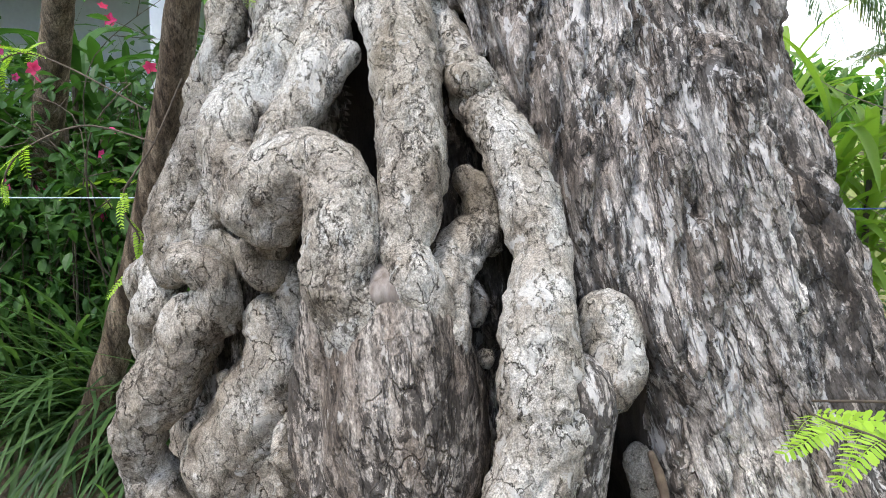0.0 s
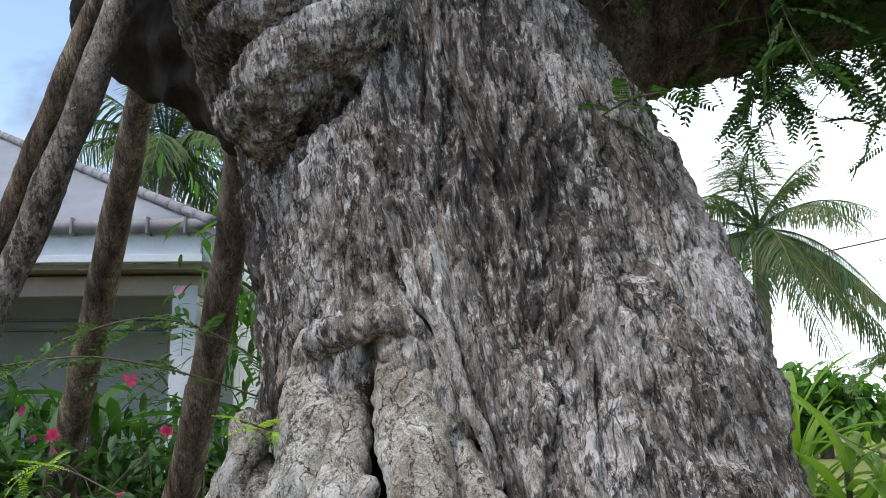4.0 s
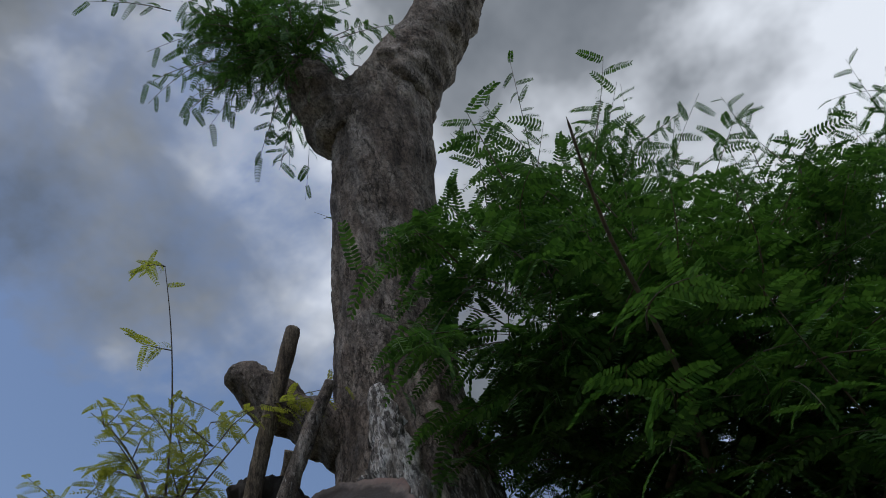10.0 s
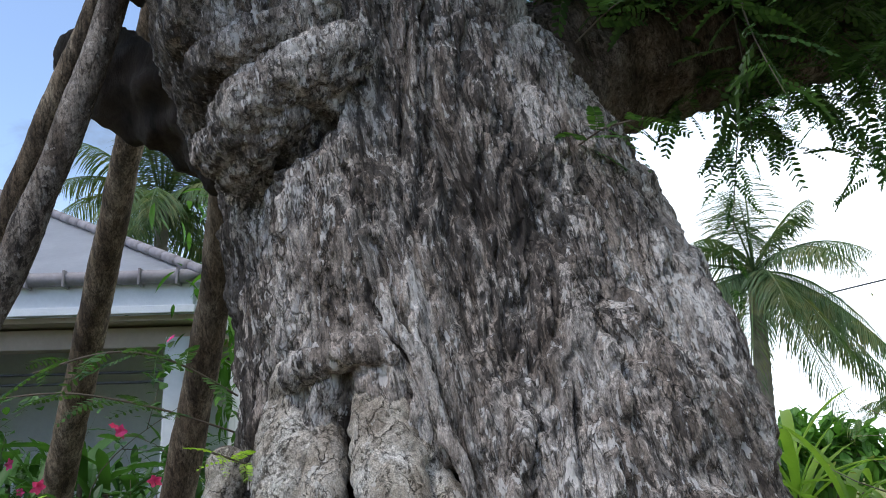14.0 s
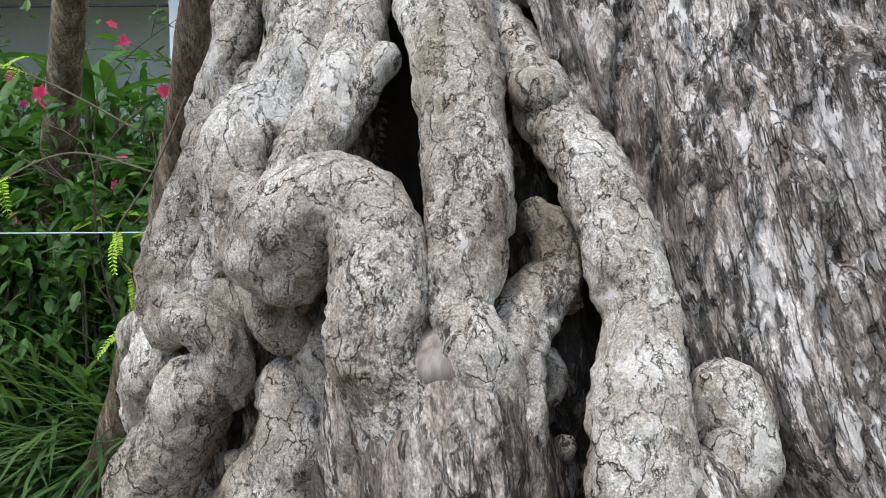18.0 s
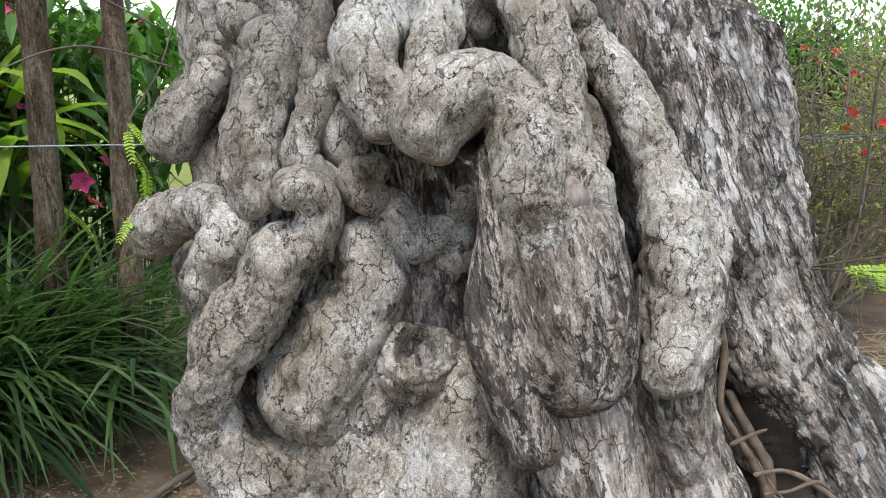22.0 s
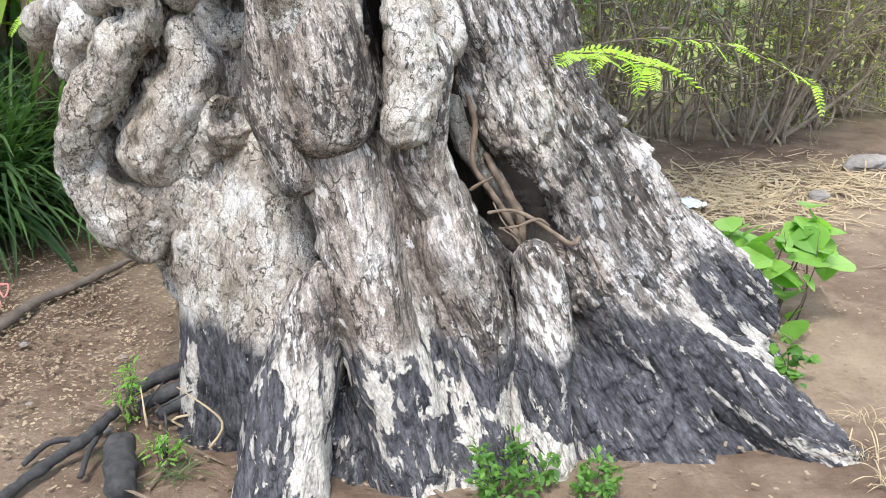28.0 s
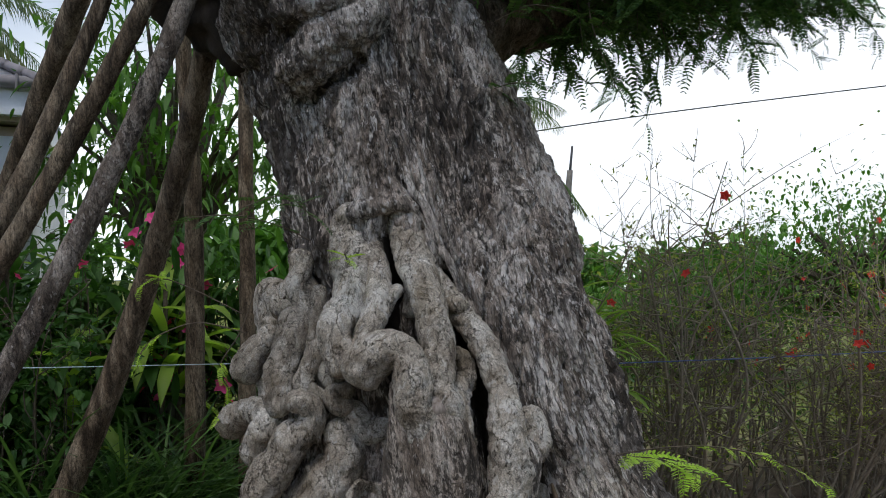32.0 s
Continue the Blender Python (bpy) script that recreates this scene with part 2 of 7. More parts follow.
# ---- trunk: sections by height: z, centre x, centre y, radii every 30 degrees from the back round by the left, front and right ----
LEVELS = (
    (-0.15, 0.35, 2.10, (0.85, 0.80, 0.75, 0.76, 0.82, 0.84, 0.70, 1.30, 1.52, 1.50, 1.12, 0.90)),
    (0.05, 0.35, 2.10, (0.85, 0.80, 0.73, 0.73, 0.77, 0.77, 0.64, 1.15, 1.42, 1.42, 1.05, 0.90)),
    (0.30, 0.35, 2.10, (0.85, 0.80, 0.74, 0.74, 0.71, 0.66, 0.51, 0.93, 1.22, 1.28, 1.00, 0.90)),
    (0.60, 0.33, 2.12, (0.80, 0.80, 0.80, 0.80, 0.66, 0.56, 0.47, 0.75, 0.98, 0.98, 0.90, 0.80)),
    (1.00, 0.28, 2.15, (0.75, 0.78, 0.84, 0.84, 0.54, 0.38, 0.42, 0.68, 0.78, 0.78, 0.78, 0.75)),
    (1.30, 0.24, 2.20, (0.70, 0.74, 0.80, 0.80, 0.56, 0.40, 0.50, 0.70, 0.74, 0.72, 0.72, 0.70)),
    (1.70, 0.18, 2.33, (0.66, 0.68, 0.68, 0.68, 0.60, 0.48, 0.58, 0.69, 0.69, 0.67, 0.66, 0.66)),
    (2.05, 0.12, 2.42, (0.62, 0.62, 0.64, 0.64, 0.63, 0.60, 0.52, 0.60, 0.68, 0.65, 0.62, 0.62)),
    (2.40, 0.05, 2.50, (0.58, 0.60, 0.63, 0.62, 0.58, 0.58, 0.44, 0.49, 0.64, 0.66, 0.62, 0.58)),
    (2.75, -0.07, 2.58, (0.56, 0.59, 0.63, 0.59, 0.56, 0.54, 0.42, 0.48, 0.61, 0.63, 0.58, 0.56)),
    (3.10, -0.18, 2.62, (0.50, 0.55, 0.60, 0.58, 0.62, 0.64, 0.43, 0.42, 0.54, 0.58, 0.54, 0.50)),
    (3.40, -0.28, 2.66, (0.42, 0.44, 0.46, 0.48, 0.54, 0.54, 0.38, 0.38, 0.44, 0.44, 0.42, 0.42)),
    (3.85, -0.38, 2.66, (0.32, 0.32, 0.33, 0.33, 0.32, 0.32, 0.32, 0.32, 0.32, 0.32, 0.32, 0.32)),
    (4.40, -0.46, 2.66, (0.26, 0.26, 0.26, 0.26, 0.26, 0.26, 0.26, 0.26, 0.26, 0.26, 0.26, 0.26)),
    (5.10, -0.50, 2.66, (0.25, 0.25, 0.25, 0.25, 0.25, 0.25, 0.25, 0.25, 0.25, 0.25, 0.25, 0.25)),
    (5.80, -0.50, 2.64, (0.27, 0.27, 0.27, 0.28, 0.27, 0.26, 0.26, 0.26, 0.26, 0.26, 0.26, 0.27)),
    (6.40, -0.50, 2.62, (0.28, 0.28, 0.30, 0.32, 0.28, 0.26, 0.26, 0.26, 0.26, 0.26, 0.26, 0.27)),
)


def spline(u, table):
    """Catmull-Rom through the rows of a table, at the places u counted in rows."""
    n = len(table)
    i = np.clip(np.floor(u).astype(int), 0, n - 2)
    f = (u - i)[..., None]
    at = lambda k: table[np.clip(i + k, 0, n - 1)]
    a, b, c, d = at(-1), at(0), at(1), at(2)
    return b + 0.5 * f * (c - a + f * (2 * a - 5 * b + 4 * c - d + f * (3 * (b - c) + d - a)))


def trunk_base(phi, z):
    """Centre and radius of the plain trunk at an angle phi (0 to the front, 90 to the right) and height z."""
    zs = np.array([r[0] for r in LEVELS])
    table = np.array([(r[1], r[2], *r[3]) for r in LEVELS])
    rows = spline(np.interp(z, zs, np.arange(len(zs))), table)
    s = (phi + 180.0) / 30.0
    i = np.floor(s).astype(int)
    f = s - i
    pick = lambda k: np.take_along_axis(rows, (2 + (i + k) % 12)[..., None], -1)[..., 0]
    a, b, c, d = pick(-1), pick(0), pick(1), pick(2)
    r = b + 0.5 * f * (c - a + f * (2 * a - 5 * b + 4 * c - d + f * (3 * (b - c) + d - a)))
    return rows[..., 0], rows[..., 1], r


# ---- materials ----
def material(name, rough=0.8):
    m = bpy.data.materials.new(name)
    m.use_nodes = True
    n = Nodes(m.node_tree)
    bsdf = n.add("ShaderNodeBsdfPrincipled", Roughness=rough)
    n.add("ShaderNodeOutputMaterial", Surface=bsdf.outputs[0])
    return m, n, bsdf


def put(n, bsdf, socket, value):
    if isinstance(value, bpy.types.NodeSocket):
        n.tree.links.new(value, bsdf.inputs[socket])
    else:
        bsdf.inputs[socket].default_value = (*value, 1) if isinstance(value, tuple) else value


def bumped(n, bsdf, height, strength, distance):
    put(n, bsdf, "Normal", n.add("ShaderNodeBump", Height=height, Strength=strength, Distance=distance).outputs[0])


def burnt_foot(n, place, tilt, colour, top, ragged, peel_at):
    """The blackened foot of the tree: soot over the bark, peeled in cream flakes. Returns the colour and the flakes' height."""
    height = n.add("ShaderNodeSeparateXYZ", Vector=place).outputs[2]
    edge = n.math("ADD", height, n.math("MULTIPLY", n.math("SUBTRACT", n.noise(n.mapping(tilt, (1, 1, 0.30)), 5.0, 8.0, 0.62, 0.4), 0.5), ragged))
    burnt = n.ramp(edge, (top - 0.07, 1.0), (top, 0.0))
    soot = n.mix(n.ramp(n.noise(n.mapping(tilt, (1, 1, 0.14)), 70.0, 6.0, 0.70), (0.35, 0.0), (0.68, 1.0)), (0.010, 0.010, 0.012), (0.120, 0.120, 0.132))
    large = n.ramp(n.noise(n.mapping(tilt, (1, 1, 0.34)), 8.5, 7.0, 0.58, 0.5), (peel_at, 0.0), (peel_at + 0.010, 1.0))
    small = n.math("MULTIPLY", n.ramp(n.noise(n.mapping(tilt, (1, 1, 0.15)), 40.0, 5.0, 0.62, 0.2), (peel_at + 0.05, 0.0), (peel_at + 0.065, 1.0)), 0.75)
    peel = n.math("MAXIMUM", large, small)
    cream = n.mix(n.noise(n.mapping(tilt, (1, 1, 0.3)), 60.0, 6.0, 0.75), (0.22, 0.20, 0.175), (0.62, 0.595, 0.54))
    foot = n.mix(peel, soot, cream)
    foot = n.mix(1.0, foot, n.ramp(n.noise(n.mapping(tilt, (1, 1, 0.35)), 130.0, 6.0, 0.75), (0.34, 0.45), (0.5, 1.0), (0.66, 1.45)), "MULTIPLY")
    return n.mix(burnt, colour, foot), n.math("MULTIPLY", burnt, peel)


def fibres(n, place):
    """Coordinates that follow the wood: sideways they widen with the flare of the foot, so that marks run down and out along it."""
    xyz = n.add("ShaderNodeSeparateXYZ", Vector=place)
    z = xyz.outputs[2]
    wide = n.math("ADD", n.math("MULTIPLY", n.math("POWER", 0.2725, z), 1.0), 0.886)
    u = n.math("DIVIDE", n.math("ADD", xyz.outputs[0], n.math("SUBTRACT", n.math("MULTIPLY", z, 0.17), 0.38)), wide)
    v = n.math("DIVIDE", n.math("SUBTRACT", xyz.outputs[1], n.math("ADD", n.math("MULTIPLY", z, 0.17), 2.1)), wide)
    return n.add("ShaderNodeCombineXYZ", X=u, Y=v, Z=z).outputs[0]


def warped(n, where, amount, scale):
    wobble = n.add("ShaderNodeTexNoise", Vector=where, Scale=scale, Detail=5.0, Roughness=0.6).outputs["Color"]
    wobble = n.add("ShaderNodeVectorMath", i0=wobble, i1=(-0.5, -0.5, -0.5)).outputs[0]
    return n.add("ShaderNodeVectorMath", i0=where, i1=n.mapping(wobble, (amount, amount, amount))).outputs[0]


def bark_material(name, tone=(1.0, 1.0, 1.0), stretch=0.4, scale=1.0, pale=0.55, dark=0.50, plates=30.0, plate_cracks=0.8, charred=False, relief=0.010, lean=0.25, flared=False, peel=0.60, foot=0.42):
    """Flaking bark: brown to grey zones, pale scales, black lichen, long cracks and plates, and the burnt foot."""
    m, n, bsdf = material(name, 0.88)
    place = n.add("ShaderNodeTexCoord").outputs["Object"]
    tilt = fibres(n, place) if flared else n.mapping(place, (1, 1, 1), (0.0, lean, 0.0))
    along = warped(n, n.mapping(tilt, (1, 1, stretch)), 0.026, 20.0)
    long = warped(n, n.mapping(tilt, (1, 1, stretch * 0.5)), 0.03, 12.0)
    zone = n.noise(n.mapping(tilt, (1, 1, 0.4)), 3.6, 5.0, 0.6, 0.3)
    tint = n.math("ADD", n.noise(along, 11.0 * scale, 6.0, 0.66), n.math("MULTIPLY", n.math("SUBTRACT", zone, 0.5), 0.5))
    colour = n.ramp(tint, (0.33, (0.125, 0.103, 0.086)), (0.46, (0.225, 0.196, 0.171)), (0.57, (0.345, 0.318, 0.291)), (0.70, (0.48, 0.46, 0.437)))
    streak = n.noise(n.mapping(tilt, (1, 1, 0.07)), 15.0 * scale, 5.0, 0.65, 0.2)
    colour = n.mix(1.0, colour, n.ramp(streak, (0.34, 0.50), (0.5, 1.0), (0.64, 1.40)), "MULTIPLY")
    grain = n.noise(along, 85.0 * scale, 7.0, 0.74)
    colour = n.mix(1.0, colour, n.ramp(grain, (0.37, 0.36), (0.5, 1.0), (0.63, 1.45)), "MULTIPLY")
    colour = n.mix(1.0, colour, n.ramp(n.noise(n.mapping(tilt, (1, 1, 0.5)), 330.0, 3.0, 0.6), (0.34, 0.62), (0.5, 1.0), (0.66, 1.38)), "MULTIPLY")
    scales = n.math("ADD", n.noise(n.mapping(along, (1, 1, 1.2)), 42.0 * scale, 5.0, 0.60), n.math("MULTIPLY", n.math("SUBTRACT", zone, 0.5), 0.35))
    scales = n.ramp(scales, (pale + 0.015, 0.0), (pale + 0.030, 1.0))
    colour = n.mix(n.math("MULTIPLY", scales, 0.75), colour, n.mix(grain, (0.36, 0.345, 0.33), (0.80, 0.785, 0.765)))
    black = n.math("ADD", n.noise(n.mapping(tilt, (1, 1, 0.5)), 2.7, 5.0, 0.65, 0.4), n.math("MULTIPLY", n.math("SUBTRACT", n.noise(along, 40.0 * scale, 6.0, 0.72), 0.5), 1.15))
    black = n.ramp(black, (1.08 - dark, 0.0), (1.12 - dark, 0.78))
    colour = n.mix(black, colour, (0.022, 0.019, 0.017))
    # long furrows where a noise crosses its middle, and the edges of the plates
    split = n.math("ABSOLUTE", n.math("SUBTRACT", n.noise(long, 17.0 * scale, 4.0, 0.6), 0.5))
    split = n.math("MULTIPLY", n.ramp(split, (0.0, 1.0), (0.022, 0.0)), n.ramp(n.noise(along, 9.0, 4.0, 0.6), (0.42, 0.0), (0.52, 1.0)))
    net = n.ramp(n.voronoi(along, plates * scale, "DISTANCE_TO_EDGE"), (0.0, 1.0), (0.04, 0.0))
    net = n.math("MULTIPLY", net, n.ramp(n.noise(along, 7.0, 6.0, 0.7), (0.48, 0.0), (0.60, 0.75 * plate_cracks)))
    crack = n.math("MAXIMUM", n.math("MULTIPLY", split, 0.75), net)
    colour = n.mix(crack, colour, (0.028, 0.023, 0.019))
    high = n.math("ADD", n.math("MULTIPLY", n.noise(along, 40.0 * scale, 6.0, 0.68), 1.2), n.math("ADD", n.math("MULTIPLY", scales, 0.30), n.math("MULTIPLY", streak, 0.8)))
    high = n.math("SUBTRACT", n.math("ADD", high, n.math("MULTIPLY", tint, 1.0)), n.math("MULTIPLY", crack, 0.8))
    if charred:
        colour, flakes = burnt_foot(n, place, tilt, colour, foot, 0.55, peel)
        high = n.math("ADD", high, n.math("MULTIPLY", flakes, 0.35))
    put(n, bsdf, "Base Color", n.mix(1.0, colour, tone, "MULTIPLY"))
    put(n, bsdf, "Specular IOR Level", 0.25)
    bumped(n, bsdf, high, 1.0, relief)
    return m


def root_material(name, tone=(1.0, 1.0, 1.0)):
    """Smooth grey-tan root bark: soft lichen bloom, damp stains, a net of dark cracks and the burnt foot."""
    m, n, bsdf = material(name, 0.86)
    place = n.add("ShaderNodeTexCoord").outputs["Object"]
    warp = warped(n, n.mapping(place, (1, 1, 0.7)), 0.10, 14.0)
    zone = n.noise(place, 4.2, 5.0, 0.6, 0.3)
    tint = n.math("ADD", n.noise(warp, 10.0, 7.0, 0.62), n.math("MULTIPLY", n.math("SUBTRACT", zone, 0.47), 0.75))
    colour = n.ramp(tint, (0.30, (0.165, 0.138, 0.112)), (0.43, (0.300, 0.265, 0.224)), (0.55, (0.415, 0.382, 0.337)), (0.70, (0.575, 0.56, 0.53)))
    grain = n.noise(warp, 110.0, 7.0, 0.72)
    colour = n.mix(1.0, colour, n.ramp(grain, (0.37, 0.56), (0.5, 1.0), (0.63, 1.34)), "MULTIPLY")
    colour = n.mix(1.0, colour, n.ramp(n.noise(place, 330.0, 3.0, 0.6), (0.36, 0.64), (0.5, 1.0), (0.64, 1.32)), "MULTIPLY")
    moss = n.noise(n.mapping(place, (1, 1, 0.6)), 3.7, 4.0, 0.6)
    colour = n.mix(n.ramp(moss, (0.56, 0.0), (0.74, 0.40)), colour, (0.21, 0.175, 0.105))
    scab = n.math("ADD", n.noise(warp, 26.0, 6.0, 0.60), n.math("MULTIPLY", n.math("SUBTRACT", zone, 0.5), 0.55))
    scab = n.ramp(scab, (0.615, 0.0), (0.630, 0.6))
    colour = n.mix(scab, colour, n.mix(grain, (0.44, 0.43, 0.41), (0.80, 0.79, 0.77)))
    damp = n.math("ADD", n.noise(n.mapping(place, (1, 1, 0.55), (0.3, 0, 0)), 4.6, 5.0, 0.62, 0.4), n.math("MULTIPLY", n.math("SUBTRACT", n.noise(place, 95.0, 6.0, 0.74), 0.5), 1.0))
    colour = n.mix(n.ramp(damp, (0.62, 0.0), (0.70, 0.75)), colour, (0.045, 0.036, 0.028))
    # cracks: broken stretches of an uneven net, and short hair lines across the root
    where = n.noise(place, 9.0, 8.0, 0.72)
    net = n.ramp(n.voronoi(warp, 21.0, "DISTANCE_TO_EDGE"), (0.0, 1.0), (0.034, 0.0))
    crack = n.math("MULTIPLY", net, n.ramp(where, (0.47, 0.0), (0.55, 0.95)))
    split = n.math("ABSOLUTE", n.math("SUBTRACT", n.noise(n.mapping(warp, (1, 1, 0.45)), 19.0, 5.0, 0.62), 0.5))
    split = n.math("MULTIPLY", n.ramp(split, (0.0, 1.0), (0.020, 0.0)), n.ramp(where, (0.44, 0.9), (0.52, 0.0)))
    crack = n.math("MAXIMUM", crack, split)
    colour = n.mix(crack, colour, (0.036, 0.029, 0.022))
    colour, flakes = burnt_foot(n, place, fibres(n, place), colour, 0.40, 0.45, 0.575)
    put(n, bsdf, "Base Color", n.mix(1.0, colour, tone, "MULTIPLY"))
    put(n, bsdf, "Specular IOR Level", 0.25)
    high = n.math("ADD", n.math("MULTIPLY", n.noise(warp, 30.0, 7.0, 0.68), 1.0), n.math("MULTIPLY", n.math("ADD", flakes, scab), 0.16))
    bumped(n, bsdf, n.math("SUBTRACT", high, n.math("MULTIPLY", crack, 0.6)), 1.0, 0.011)
    return m


def leaf_material(name, dark, light, tip=None, through=0.35, vein=0.0):
    m, n, bsdf = material(name, 0.5)
    per = n.add("ShaderNodeNewGeometry").outputs["Random Per Island"]
    place = n.add("ShaderNodeTexCoord").outputs["Object"]
    colour = n.mix(per, dark, light)
    if tip:
        colour = n.mix(n.ramp(n.noise(place, 3.0, 2.0), (0.48, 0.0), (0.66, 1.0)), colour, tip)
    colour = n.mix(n.math("MULTIPLY", n.noise(place, 70.0, 3.0), 0.4), colour, dark)
    put(n, bsdf, "Base Color", colour)
    put(n, bsdf, "Specular IOR Level", 0.35)
    glow = n.add("ShaderNodeBsdfTranslucent", Color=n.mix(1.0, colour, (1.5, 1.7, 0.8), "MULTIPLY"))
    both = n.add("ShaderNodeMixShader", Fac=through, i1=bsdf.outputs[0], i2=glow.outputs[0])
    out = next(k for k in n.tree.nodes if k.bl_idname == "ShaderNodeOutputMaterial")
    n.tree.links.new(both.outputs[0], out.inputs[0])
    return m


def plain_material(name, a, b, scale=12.0, rough=0.7, relief=0.0015, stretch=(1, 1, 1), metal=0.0):
    """Two near tones mixed at two sizes, with a fine relief."""
    m, n, bsdf = material(name, rough)
    place = n.mapping(n.add("ShaderNodeTexCoord").outputs["Object"], stretch)
    colour = n.mix(n.ramp(n.noise(place, scale, 6.0, 0.65, 0.3), (0.32, 0.0), (0.68, 1.0)), a, b)
    colour = n.mix(n.math("MULTIPLY", n.noise(place, scale * 9, 3.0), 0.35), colour, tuple(0.6 * k for k in a))
    put(n, bsdf, "Base Color", colour)
    put(n, bsdf, "Metallic", metal)
    bumped(n, bsdf, n.math("ADD", n.noise(place, scale * 4, 5.0, 0.7), n.math("MULTIPLY", n.noise(place, scale * 20, 2.0), 0.4)), 1.0, relief)
    return m


BARK = bark_material("trunk_bark", (1.0, 0.985, 0.97), stretch=0.30, charred=True, relief=0.013, dark=0.55, flared=True, peel=0.55)
COLUMN_BARK = bark_material("column_bark", (1.0, 0.98, 0.95), stretch=0.26, scale=1.0, pale=0.56, dark=0.50, plates=28.0, plate_cracks=1.0, charred=True, relief=0.010, flared=True, peel=0.525, foot=0.40)
BULB_BARK = bark_material("bulb_bark", (0.84, 0.80, 0.75), stretch=0.36, scale=1.25, pale=0.61, dark=0.54, plates=22.0, plate_cracks=1.0, relief=0.010, flared=True)
ROOT_BARK = root_material("root_bark", (0.93, 0.915, 0.88))
# half-dark copy of the bark: shade under the crown is put into its tone
SHADED_STEM_BARK = bark_material("shaded_stem_bark", (0.50, 0.45, 0.41), stretch=0.6, scale=0.8, pale=0.66, dark=0.30, relief=0.010)
# burnt wood of stubs and hollow; also painted shade in the trunk's creases
CHAR_AND_SHADE = plain_material("charred_wood_and_shade", (0.012, 0.010, 0.008), (0.070, 0.054, 0.042), 14, 0.95, 0.008, (1, 1, 0.3))
POLE_BARK = bark_material("pole_bark", (0.50, 0.43, 0.33), stretch=0.3, scale=1.3, pale=0.70, dark=0.32, relief=0.005, lean=0.1)
POLE_LICHEN = bark_material("lichen_pole_bark", (0.56, 0.53, 0.50), stretch=0.5, scale=1.2, pale=0.58, dark=0.42, relief=0.005, lean=0.1)
LEAF = leaf_material("feather_leaf", (0.022, 0.060, 0.015), (0.095, 0.185, 0.042), through=0.3)
LEAF_YOUNG = leaf_material("young_leaf", (0.25, 0.42, 0.035), (0.42, 0.60, 0.07), through=0.4)
LEAF_YELLOW = leaf_material("yellowing_leaf", (0.17, 0.18, 0.035), (0.36, 0.34, 0.08), through=0.45)
TAN_TWIG = plain_material("tan_twig_bark", (0.20, 0.165, 0.12), (0.40, 0.34, 0.26), 30, 0.85)
HEDGE_TWIG = plain_material("hedge_twig_bark", (0.14, 0.110, 0.080), (0.44, 0.365, 0.265), 9, 0.85)
TWIG = plain_material("twig_bark", (0.06, 0.048, 0.035), (0.16, 0.125, 0.09), 30, 0.85)
SOIL = None


# ---- the old tree ----
def grooves(phi, z, folds=None):
    """Folds of the trunk: (angle, height) lines that sink in or stand out."""
    d = np.zeros_like(phi)
    for line, width, depth in folds or FOLDS:
        pts = np.array(line, float)
        best = np.full(phi.shape, 9.0)
        for (p0, z0), (p1, z1) in zip(pts[:-1], pts[1:]):
            ax, az = math.radians(p1 - p0) * 0.6, z1 - z0
            bx, bz = np.radians(phi - p0) * 0.6, z - z0
            t = np.clip((bx * ax + bz * az) / (ax * ax + az * az + 1e-9), 0, 1)
            best = np.minimum(best, np.hypot(bx - t * ax, bz - t * az))
        d += depth * np.exp(-((best / width) ** 2))
    return d


